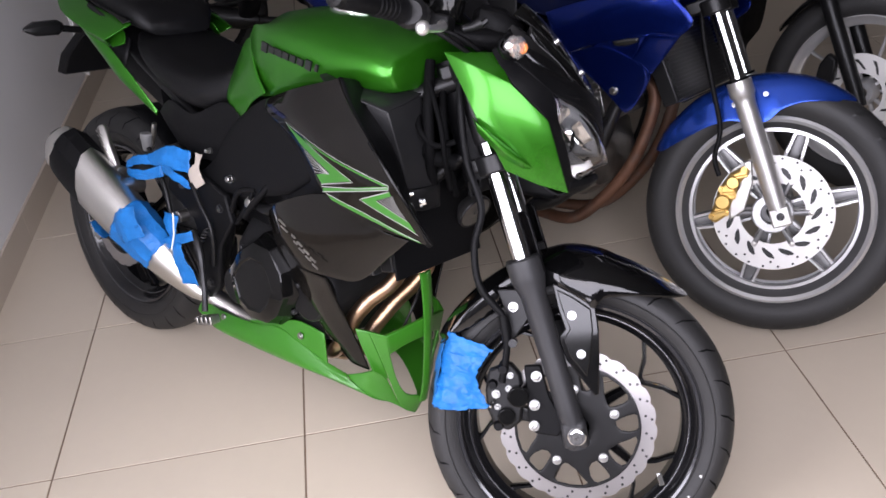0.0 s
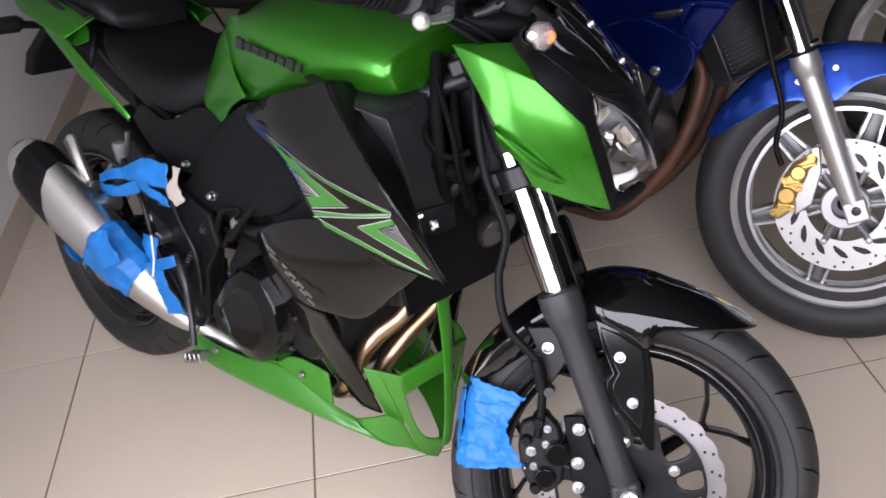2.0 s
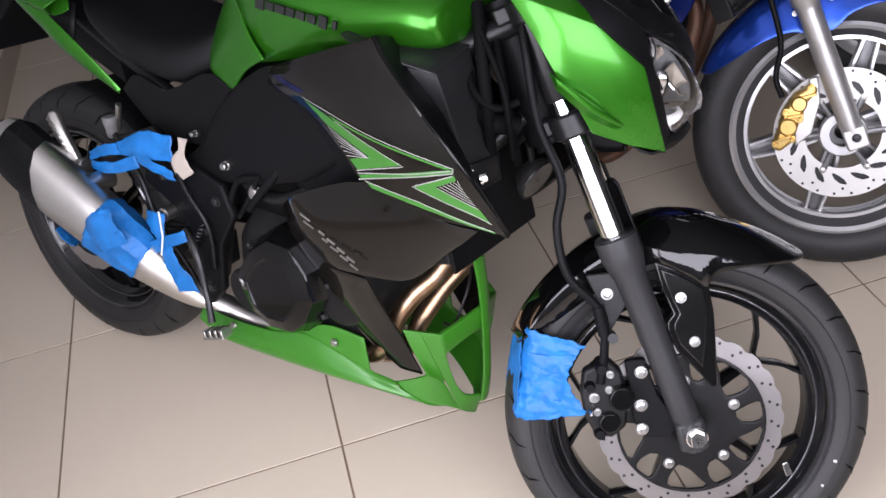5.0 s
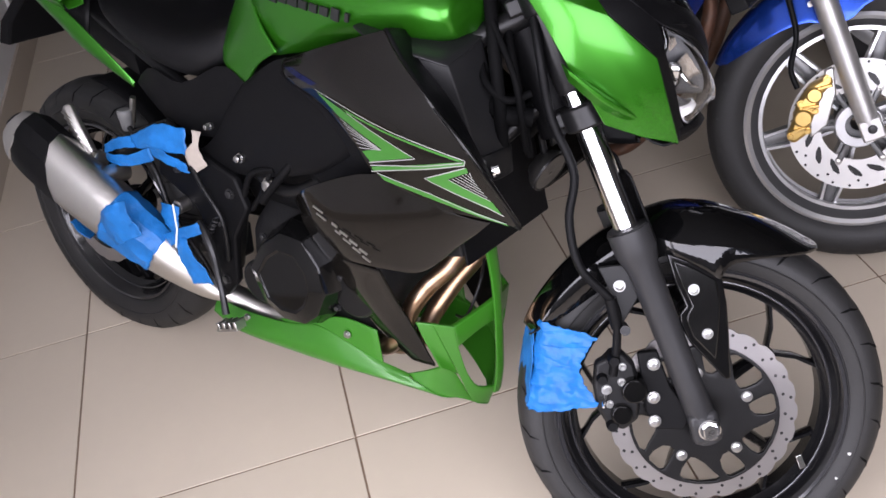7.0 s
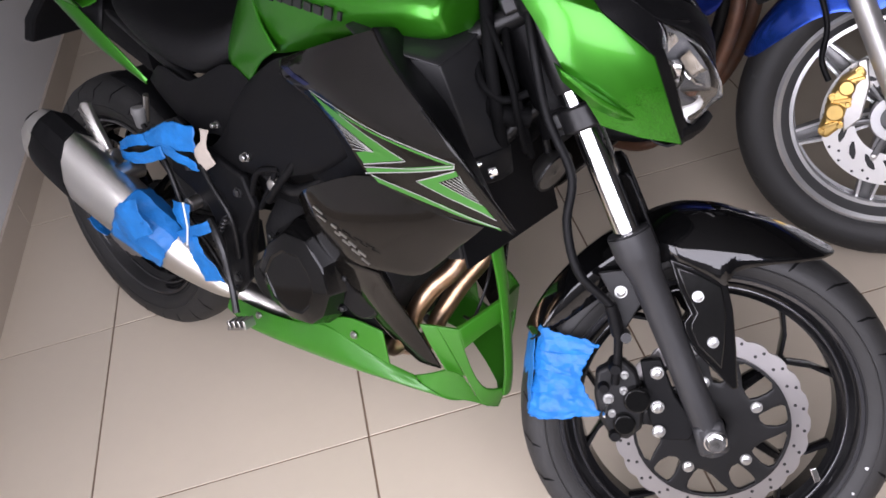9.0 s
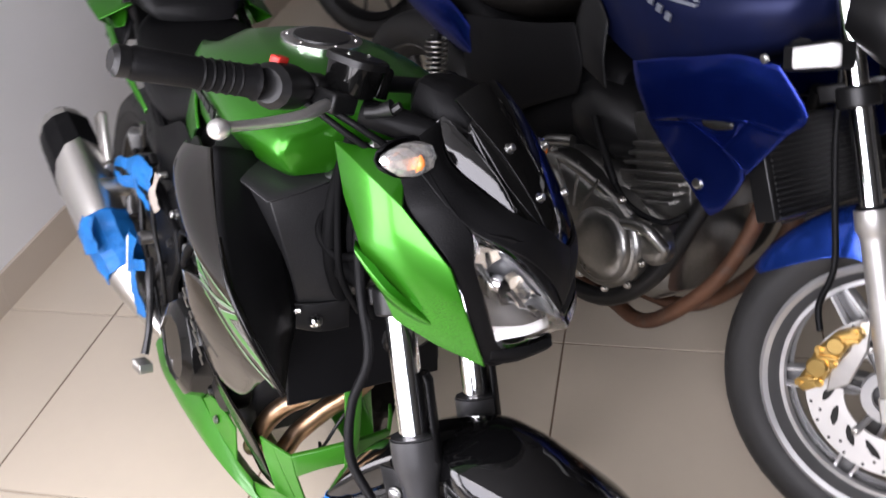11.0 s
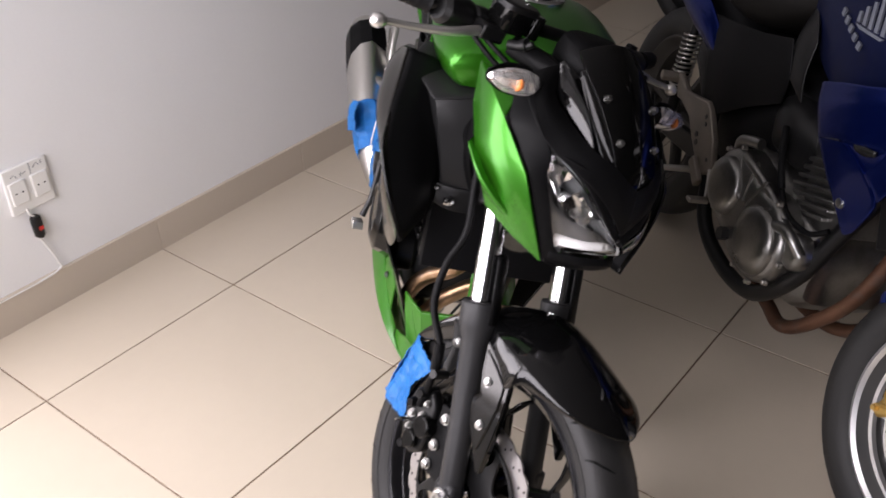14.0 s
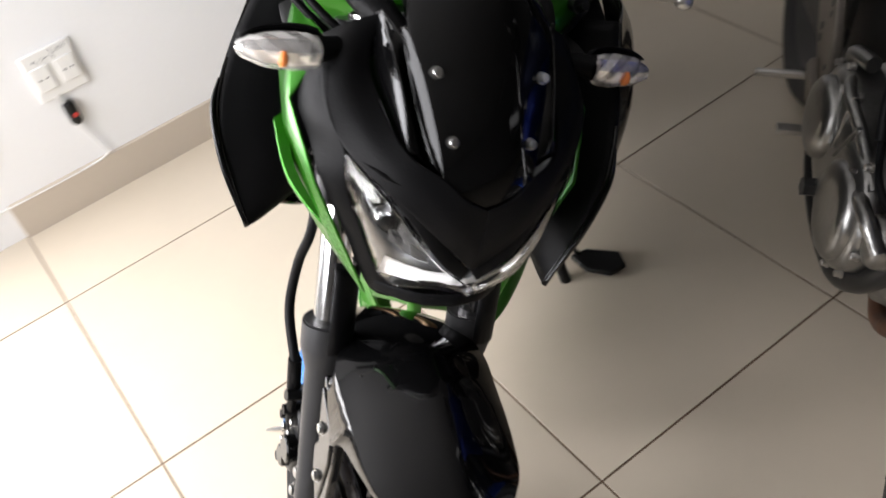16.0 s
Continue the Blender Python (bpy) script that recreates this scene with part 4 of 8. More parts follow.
loft(bm, [[(1.050 + 0.030 * f * math.copysign(abs(math.cos(a_)) ** 0.6, math.cos(a_)), -0.145 + 0.035 * f * math.copysign(abs(math.sin(a_)) ** 0.6, math.sin(a_)), z) for a_ in (2 * math.pi * i / 24 for i in range(24))] for z, f in ((0.984, 0.8), (0.990, 0.92), (1.022, 1.0))])
res = part("fluid_reservoir", bm, GLOSS, barr, "black brake fluid reservoir", smooth=40)
bm = bmesh.new()
loft(bm, [[(1.050 + 0.033 * f * math.copysign(abs(math.cos(a_)) ** 0.6, math.cos(a_)), -0.145 + 0.038 * f * math.copysign(abs(math.sin(a_)) ** 0.6, math.sin(a_)), z) for a_ in (2 * math.pi * i / 24 for i in range(24))] for z, f in ((1.021, 1.0), (1.029, 1.0), (1.032, 0.9))])
lid = part("reservoir_lid", bm, SATIN, res, "black lid", smooth=40)
for dy in (-0.024, 0.024):
    bolt("lid_screw", (1.050, -0.145 + dy, 1.031), (0, 0, 1), 0.003, 0.003, barr)
for x, y in ((1.062, -0.098), (1.040, -0.092)):
    part("bar_clamp", tube(bmesh.new(), [(x, y, 0.985), (x, y, 1.020), (x, y, 1.023)], [0.013, 0.013, 0.010], 16), GLOSS, barr, smooth=40)
for i, pts in enumerate(([(1.03, -0.19, 0.97), (1.09, -0.17, 0.955), (1.13, -0.12, 0.93), (1.12, -0.05, 0.90)], [(1.03, -0.20, 0.965), (1.08, -0.18, 0.945), (1.12, -0.13, 0.920), (1.11, -0.05, 0.89)], [(1.03, 0.19, 0.97), (1.10, 0.16, 0.95), (1.10, 0.06, 0.86)])):
    s("cable", tube(bmesh.new(), pts, 0.0045, 8, 18), MATT, smooth=60)

# tank
def tank_ring(x, hw, zb, zs, zt):
    half = [(0, zt), (0.42 * hw, zt - 0.003), (0.74 * hw, zt - 0.022), (0.93 * hw, zs + 0.018), (hw, zs), (0.985 * hw, zs - 0.3 * (zs - zb)), (0.93 * hw, zb + 0.25 * (zs - zb)), (0.84 * hw, zb)]
    return [(x, -y, z) for y, z in half] + [(x, y, z) for y, z in half[:0:-1]]


rings = [tank_ring(*r) for r in ((0.585, 0.075, 0.80, 0.885, 0.915), (0.61, 0.115, 0.79, 0.915, 0.945), (0.66, 0.145, 0.80, 0.930, 0.970), (0.74, 0.166, 0.82, 0.934, 0.986), (0.84, 0.179, 0.85, 0.930, 0.991), (0.93, 0.183, 0.868, 0.925, 0.987), (0.99, 0.176, 0.872, 0.925, 0.983), (1.025, 0.168, 0.876, 0.922, 0.975), (1.044, 0.160, 0.880, 0.920, 0.966), (1.050, 0.152, 0.884, 0.918, 0.958))]
rings = [list(c) for c in zip(*[spline(c, 34) for c in zip(*rings)])]
tank = k("fuel_tank", loft(bmesh.new(), rings), GREEN, "metallic green sculpted fuel tank", smooth=50)
bm = bmesh.new()
tube(bm, [(0.815, 0, 0.983), (0.815, 0, 0.995), (0.815, 0, 0.997)], [0.062, 0.062, 0.058], 36)
cap = part("filler_cap", bm, CHROME, tank, "chrome ringed filler cap", smooth=30)
bm = bmesh.new()
tube(bm, [(0.815, 0, 0.995), (0.815, 0, 1.000), (0.815, 0, 1.001)], [0.044, 0.043, 0.036], 30)
part("cap_centre", bm, DARK_METAL, cap)
for i in range(6):
    a = i * math.pi / 3
    bolt("cap_screw", (0.815 + 0.052 * math.cos(a), 0.052 * math.sin(a), 0.995), (0, 0, 1), 0.003, 0.004, cap, STEEL)
for sd in (-1, 1):
    # knee panel behind the tank
    rows = [[(0.535, sd * 0.095, 0.845), (0.575, sd * 0.105, 0.895), (0.605, sd * 0.112, 0.915)], [(0.530, sd * 0.120, 0.772), (0.600, sd * 0.135, 0.830), (0.660, sd * 0.146, 0.860)], [(0.588, sd * 0.124, 0.737), (0.640, sd * 0.142, 0.785), (0.700, sd * 0.155, 0.818)]]
    part("knee_panel", sheet(rows, 9, 9), GREEN, tank, solid=0.005, bevel=0.002)
    # lettering: plain strokes of its size and slant
    for i in range(8):
        bm = bmesh.new()
        x = 0.728 + 0.0225 * i
        tall = 0.013 if i in (0, 6) else 0.009
        y = sd * (0.1705 + 0.011 * min(1, (x - 0.7) / 0.15) + 0.0030)
        z = 0.918 - 0.09 * (x - 0.72)
        block(bm, (x, y, z), ((0.017, 0.016, 0.0195, 0.016, 0.015, 0.016, 0.015, 0.007)[i], 0.004, 1.45 * tall), (0, 12, 0))
        part("badge_stroke", bm, INK, tank, "dark badge stroke", smooth=0)

# seats and tail
rings = [superring(*r, n=22, power=3.2) for r in ((0.150, 0.085, 0.825, 0.862), (0.20, 0.118, 0.800, 0.852), (0.28, 0.138, 0.765, 0.832), (0.36, 0.146, 0.735, 0.818), (0.44, 0.140, 0.718, 0.815), (0.50, 0.122, 0.735, 0.828), (0.55, 0.10, 0.765, 0.858), (0.59, 0.075, 0.80, 0.885))]
rings = [list(c) for c in zip(*[spline(c, 26) for c in zip(*rings)])]
k("rider_seat", loft(bmesh.new(), rings), SEAT_VINYL, "black vinyl rider seat", smooth=60)
rings = [superring(*r, n=22, power=3.4) for r in ((0.205, 0.085, 0.852, 0.888), (0.17, 0.112, 0.862, 0.925), (0.10, 0.118, 0.872, 0.945), (0.0, 0.108, 0.888, 0.955), (-0.09, 0.085, 0.905, 0.962), (-0.15, 0.058, 0.918, 0.955), (-0.168, 0.03, 0.925, 0.945))]
rings = [list(c) for c in zip(*[spline(c, 24) for c in zip(*rings)])]
k("pillion_seat", loft(bmesh.new(), rings), SEAT_VINYL, "raised black vinyl pillion seat", smooth=60)
for sd in (-1, 1):
    P = lambda x, y, z: (x, sd * y, z)
    rows = [[P(0.265, 0.118, 0.690), P(0.190, 0.146, 0.778), P(0.110, 0.150, 0.832), P(0.0, 0.146, 0.888), P(-0.12, 0.112, 0.930), P(-0.215, 0.060, 0.958)],
            [P(0.262, 0.122, 0.684), P(0.175, 0.152, 0.762), P(0.100, 0.156, 0.812), P(-0.005, 0.150, 0.868), P(-0.12, 0.118, 0.912), P(-0.225, 0.058, 0.942)],
            [P(0.258, 0.118, 0.678), P(0.160, 0.146, 0.748), P(0.090, 0.148, 0.795), P(-0.010, 0.140, 0.850), P(-0.12, 0.105, 0.895), P(-0.215, 0.050, 0.928)]]
    k("tail_cowl", sheet(rows, 25, 7), GREEN, "pointed metallic green tail cowl", solid=0.004, bevel=0.001)
    rows = [[P(0.185, 0.146, 0.782), P(0.105, 0.150, 0.835), P(-0.005, 0.146, 0.890), P(-0.12, 0.110, 0.932), P(-0.215, 0.058, 0.958)], [P(0.170, 0.118, 0.845), P(0.10, 0.122, 0.872), P(0.0, 0.112, 0.903), P(-0.12, 0.08, 0.935), P(-0.200, 0.03, 0.962)]]
    k("tail_trim", sheet(rows, 17), MATT, solid=0.004)
    rows = [[P(0.140, 0.150, 0.825), P(0.175, 0.138, 0.838), P(0.16, 0.128, 0.862)], [P(0.070, 0.151, 0.862), P(0.085, 0.14, 0.872), P(0.08, 0.13, 0.892)], [P(0.02, 0.149, 0.888), P(0.02, 0.14, 0.894), P(0.02, 0.13, 0.902)]]
    k("tail_cowl_inset", sheet(rows, 5), GREEN, solid=0.003, bevel=0.001)
    rows = [[P(0.186, 0.124, 0.884), P(0.08, 0.127, 0.899), P(-0.04, 0.116, 0.918), P(-0.16, 0.070, 0.948)], [P(0.166, 0.182, 0.850), P(0.08, 0.187, 0.868), P(-0.04, 0.172, 0.893), P(-0.16, 0.108, 0.932)]]
    k("tail_shoulder", sheet(rows, 13, 4), GREEN, "flared green shoulder beside the pillion seat", solid=0.003, bevel=0.001)
    rows = [[P(0.166, 0.182, 0.850), P(0.08, 0.187, 0.868), P(-0.04, 0.172, 0.893), P(-0.16, 0.108, 0.932)], [P(0.140, 0.154, 0.828), P(0.07, 0.157, 0.845), P(-0.04, 0.144, 0.876), P(-0.16, 0.094, 0.916)]]
    k("tail_shoulder", sheet(rows, 13, 3), GREEN, solid=0.003, bevel=0.001)
    rows = [[P(0.182, 0.122, 0.890), P(0.13, 0.124, 0.899), P(0.05, 0.121, 0.911)], [P(0.172, 0.138, 0.883), P(0.12, 0.131, 0.895), P(0.05, 0.125, 0.911)]]
    k("seat_side_trim", sheet(rows, 7), GLOSS, "glossy black trim beside the seat", solid=0.002, bevel=0.001)
    bm = bmesh.new()
    tube(bm, [P(0.155, 0.118, 0.872), P(0.10, 0.135, 0.885), P(0.03, 0.137, 0.908)], 0.006, 8, 10)
    k("grab_slot", bm, SATIN, smooth=50)
    # black panel under the seat, in two pieces
    rows = [[P(0.262, 0.112, 0.688), P(0.34, 0.135, 0.735), P(0.43, 0.140, 0.720), P(0.53, 0.128, 0.765), P(0.588, 0.128, 0.740)], [P(0.300, 0.118, 0.662), P(0.37, 0.136, 0.680), P(0.43, 0.138, 0.672), P(0.50, 0.134, 0.690), P(0.545, 0.132, 0.688)], [P(0.345, 0.120, 0.630), P(0.39, 0.130, 0.628), P(0.42, 0.130, 0.612), P(0.46, 0.128, 0.618), P(0.485, 0.128, 0.618)]]
    k("side_panel", sheet(rows, 15, 9), MATT, "matt black side panel", solid=0.004, bevel=0.002)
    rows = [[P(0.590, 0.130, 0.740), P(0.700, 0.152, 0.806), P(0.800, 0.176, 0.826)], [P(0.545, 0.134, 0.688), P(0.690, 0.158, 0.732), P(0.855, 0.186, 0.758)], [P(0.487, 0.130, 0.617), P(0.660, 0.155, 0.652), P(0.890, 0.186, 0.700)], [P(0.42, 0.128, 0.575), P(0.58, 0.134, 0.566), P(0.780, 0.160, 0.625)]]
    k("frame_cover", sheet(rows, 11, 9), MATT, "matt black frame cover", solid=0.005, bevel=0.002)
    bolt("panel_bolt", P(0.506, 0.148, 0.653), (0, sd, 0.1), 0.005, 0.016, kb)
    bolt("panel_bolt", P(0.576, 0.147, 0.605), (0, sd, 0.1), 0.007, 0.016, kb)
    # rear indicator
    bm = bmesh.new()
    tube(bm, [P(-0.15, 0.05, 0.815), P(-0.155, 0.12, 0.825)], 0.009, 10)
    ri = k("rear_indicator", bm, MATT, "black rear indicator on a stalk", smooth=50)
    bm = bmesh.new()
    loft(bm, [[P(-0.155 + d * math.cos(a), y, 0.828 + h * math.sin(a)) for a in (2 * math.pi * (i + 0.5) / 8 for i in range(8))] for y, h, d in ((0.11, 0.010, 0.010), (0.125, 0.020, 0.018), (0.185, 0.019, 0.017), (0.205, 0.010, 0.010), (0.215, 0.003, 0.004))])
    part("indicator_body", bm, SATIN, ri, smooth=25)
bm = bmesh.new()
loft(bm, [superring(*r, n=14, power=3) for r in ((0.24, 0.09, 0.66, 0.80), (0.10, 0.095, 0.72, 0.86), (-0.05, 0.075, 0.80, 0.90), (-0.20, 0.045, 0.88, 0.945), (-0.225, 0.03, 0.90, 0.94))])
k("tail_undertray", bm, MATT, "black plastic undertray", smooth=50)
bm = bmesh.new()
loft(bm, [[(x + dx, y * w, z) for dx, y in ((-0.012, -1), (0.03, -1), (0.03, 1), (-0.012, 1))] for x, z, w in ((-0.13, 0.86, 0.05), (-0.18, 0.80, 0.06), (-0.235, 0.74, 0.075), (-0.262, 0.685, 0.075))])
k("plate_holder", bm, MATT, "black number plate holder", bevel=0.006)
bm = bmesh.new()
block(bm, (-0.222, 0, 0.935), (0.02, 0.09, 0.035), (0, 20, 0))
k("tail_lamp", bm, RED, "red tail lamp", bevel=0.006)

# rear wheel, swingarm, chain guard
rw = black_wheel("rear_wheel", RA, 0.314, 0.070, 0.222, 0.055, I4, -1)
part("brake_disc", disc_mesh((0, -0.085, 0.314), 0.11, 0.075, 0.002, 18, 0.003), DISC, rw)
for sd in (-1, 1):
    bm = bmesh.new()
    loft(bm, [[(x, sd * (y + dy), z + dz) for dy, dz in ((-0.014, -h), (0.014, -h), (0.014, h), (-0.014, h))] for x, y, z, h in ((-0.06, 0.115, 0.314, 0.022), (0.05, 0.115, 0.318, 0.03), (0.30, 0.105, 0.36, 0.034), (0.50, 0.09, 0.395, 0.036))])
    k("swingarm", bm, SATIN, "black box section swingarm", bevel=0.006)
bm = bmesh.new()
rod(bm, (0, -0.145, 0.314), (0, 0.145, 0.314), 0.012)
tube(bm, [(0, -0.15, 0.314), (0, -0.135, 0.314)], 0.02, 6)
k("rear_axle", bm, STEEL)
rows = [[(RA[0] + 0.335 * math.cos(radians(a)), w, RA[2] + 0.335 * math.sin(radians(a))) for w in (-0.06, -0.03, 0, 0.03, 0.06)] for a in range(20, 86, 8)]
k("rear_hugger", sheet(rows), MATT, "black inner mudguard", solid=0.003, smooth=60)
# extra dark disc and centre, added so the inside of the wheel looks shaded
rear_disc = k("wheel_shade_disc", disc_mesh((RA[0], -0.062, RA[2]), 0.110, 0.070, 0.0025, 20, 0.003), DARK_METAL, "dark disc added for the shade inside the rear wheel", smooth=30)
part("shade_disc_centre", lathe(bmesh.new(), [(-0.003, 0.030), (-0.003, 0.072), (0.003, 0.072), (0.003, 0.030)], 40, (RA[0], -0.060, RA[2])), SATIN, rear_disc, smooth=30)
# spring and damper
bm = bmesh.new()
rod(bm, (0.38, 0.0, 0.40), (0.42, 0.0, 0.66), 0.02)
tube(bm, [(0.38 + 0.04 * t / 48 + 0.035 * math.cos(t * 0.9), 0.035 * math.sin(t * 0.9), 0.42 + 0.22 * t / 48) for t in range(49)], 0.006, 6)
k("rear_damper", bm, SATIN)

# frame tubes, engine and radiator
for sd in (-1, 1):
    for pts, r in (([(1.10, sd * 0.03, 0.90), (0.95, sd * 0.13, 0.82), (0.70, sd * 0.14, 0.70), (0.52, sd * 0.115, 0.58)], 0.018), ([(1.12, sd * 0.03, 0.76), (0.98, sd * 0.12, 0.62), (0.80, sd * 0.15, 0.52)], 0.015), ([(0.52, sd * 0.115, 0.60), (0.50, sd * 0.11, 0.46), (0.47, sd * 0.11, 0.34)], 0.022), ([(0.56, sd * 0.12, 0.58), (0.68, sd * 0.14, 0.56), (0.80, sd * 0.15, 0.62)], 0.012), ([(0.55, sd * 0.10, 0.62), (0.30, sd * 0.10, 0.74), (0.0, sd * 0.06, 0.84)], 0.013)):
        k("frame_tube", tube(bmesh.new(), pts, r, 12, 16), SATIN, "black steel frame tube", smooth=60)
bm = bmesh.new()
loft(bm, [superring(x, hw, zb, zt, 16, 4) for x, hw, zb, zt in ((0.53, 0.10, 0.30, 0.46), (0.58, 0.12, 0.25, 0.52), (0.78, 0.125, 0.25, 0.50), (0.84, 0.12, 0.28, 0.45), (0.86, 0.10, 0.30, 0.40))])
eng = k("engine", bm, DARK_METAL, "black twin cylinder engine", smooth=40)
for i in range(9):
    z = 0.47 + 0.022 * i
    bm = block(bmesh.new(), (0.83 + 0.25 * (z - 0.47), 0, z), (0.20, 0.25, 0.012), (0, -14, 0))
    part("cooling_fin", bm, DARK_METAL, eng, bevel=0.002)
bm = block(bmesh.new(), (0.86, 0, 0.60), (0.17, 0.22, 0.27), (0, -14, 0))
part("cylinder_block", bm, DARK_METAL, eng, bevel=0.003)
bm = loft(bmesh.new(), [superring(x, hw_, zb, zt, 16, 4) for x, hw_, zb, zt in ((0.48, 0.07, 0.48, 0.72), (0.54, 0.105, 0.46, 0.78), (0.72, 0.115, 0.48, 0.84), (0.88, 0.115, 0.50, 0.86), (0.94, 0.09, 0.56, 0.84))])
k("air_box", bm, SATIN, "black air box under the tank", smooth=40)
# clutch cover
cc = Vector((0.700, -0.125, 0.408))
bm = bmesh.new()
oct_ = [(0.600, 0.425), (0.640, 0.480), (0.690, 0.512), (0.750, 0.510), (0.785, 0.470), (0.795, 0.420), (0.770, 0.372), (0.735, 0.345), (0.680, 0.340), (0.630, 0.362)]
loft(bm, [[(cc.x + 1.04 * (x - 0.700) * f, y, cc.z + 1.16 * (z - 0.426) * f) for x, z in oct_] for f, y in ((1.06, -0.115), (1.06, -0.150), (0.98, -0.165), (0.90, -0.188), (0.62, -0.200), (0.60, -0.196))])
clutch = part("clutch_cover", bm, GLOSS, eng, "black polygonal clutch cover", bevel=0.003, smooth=20)
for i in range(8):
    a = 2 * math.pi * i / 8 + 0.2
    bolt("cover_bolt", (cc.x + 0.103 * math.cos(a), -0.150, cc.z + 0.090 * math.sin(a)), (0, -1, 0), 0.005, 0.010, eng, DARK_METAL)
bm = bmesh.new()
rod(bm, (0.60, -0.12, 0.36), (0.60, -0.165, 0.36), 0.045, 24)
part("side_cover", bm, SATIN, eng, bevel=0.006)
part("side_cover", rod(bmesh.new(), (0.825, -0.11, 0.40), (0.825, -0.155, 0.40), 0.05, 24), SATIN, eng, bevel=0.006)
for pts, r in (([(0.56, -0.14, 0.52), (0.60, -0.15, 0.58), (0.66, -0.15, 0.60)], 0.006), ([(0.62, -0.15, 0.53), (0.67, -0.16, 0.58), (0.72, -0.15, 0.64), (0.75, -0.13, 0.70)], 0.008), ([(0.58, -0.14, 0.50), (0.63, -0.15, 0.56), (0.67, -0.14, 0.64)], 0.005)):
    part("engine_hose", tube(bmesh.new(), pts, r, 8, 14), MATT, eng, smooth=60)
for x, z, r in ((0.640, 0.565, 0.011), (0.735, 0.650, 0.010), (0.755, 0.672, 0.009), (0.72, 0.69, 0.007)):
    bolt("engine_bolt", (x, -0.145, z), (0, -1, 0.1), r, 0.014, eng, STEEL)
bm = bmesh.new()
block(bm, (1.01, 0, 0.62), (0.035, 0.27, 0.20), (0, -14, 0))
rad = k("radiator", bm, SATIN, "black radiator", bevel=0.004)
bm = block(bmesh.new(), (1.034, 0, 0.60), (0.006, 0.262, 0.185), (0, -14, 0))
part("radiator_guard", bm, MATT, rad, "plain black radiator guard", bevel=0.003)
for q in ((1.045, -0.100, 0.520), (1.050, -0.02, 0.655)):
    bolt("radiator_bolt", q, (0.8, -0.5, 0.1), 0.0055, 0.010, rad, CHROME)
# horn under the steering head
bm = lathe(bmesh.new(), [(-0.026, 0.004), (-0.026, 0.022), (-0.012, 0.034), (-0.004, 0.038), (0.003, 0.038), (0.004, 0.033), (0.000, 0.020), (0.004, 0.006), (0.004, 0.004)], 36)
horn = part("horn", bm, ALLOY, kb, "grey metal disc horn", local=Matrix.Translation((1.112, 0.030, 0.632)) @ Vector((0.906, -0.10, -0.42)).to_track_quat("Y", "Z").to_matrix().to_4x4(), smooth=35)
part("horn_rim", lathe(bmesh.new(), [(0.002, 0.0385), (0.005, 0.0375), (0.004, 0.034), (0.001, 0.034)], 36), SATIN, horn, "dark horn rim", smooth=50)
k("horn_stay", tube(bmesh.new(), [(1.10, 0.02, 0.70), (1.104, 0.028, 0.66), (1.100, 0.030, 0.636)], 0.006, 8, 8), SATIN, smooth=50)
# hoses and loom between the tank and the headlamp
for pts, r in (([(1.055, -0.06, 0.93), (1.085, -0.095, 0.86), (1.098, -0.10, 0.78), (1.085, -0.07, 0.70)], 0.010), ([(1.060, -0.03, 0.92), (1.105, -0.075, 0.84), (1.120, -0.07, 0.76), (1.11, -0.03, 0.68)], 0.007), ([(1.045, -0.07, 0.80), (1.09, -0.085, 0.765), (1.13, -0.06, 0.755)], 0.016), ([(1.075, -0.085, 0.90), (1.125, -0.105, 0.83), (1.135, -0.10, 0.77), (1.12, -0.06, 0.70)], 0.005), ([(1.05, -0.08, 0.85), (1.08, -0.11, 0.815), (1.11, -0.10, 0.79), (1.14, -0.08, 0.80)], 0.006)):
    k("loom", tube(bmesh.new(), pts, r, 10, 20), SHADE_BLACK, "black hose by the steering head", smooth=60)
k("head_tube", tube(bmesh.new(), [(1.155, 0, 0.72), (1.060, 0, 0.925)], 0.040, 20), MATT, "black steering head tube", smooth=50)

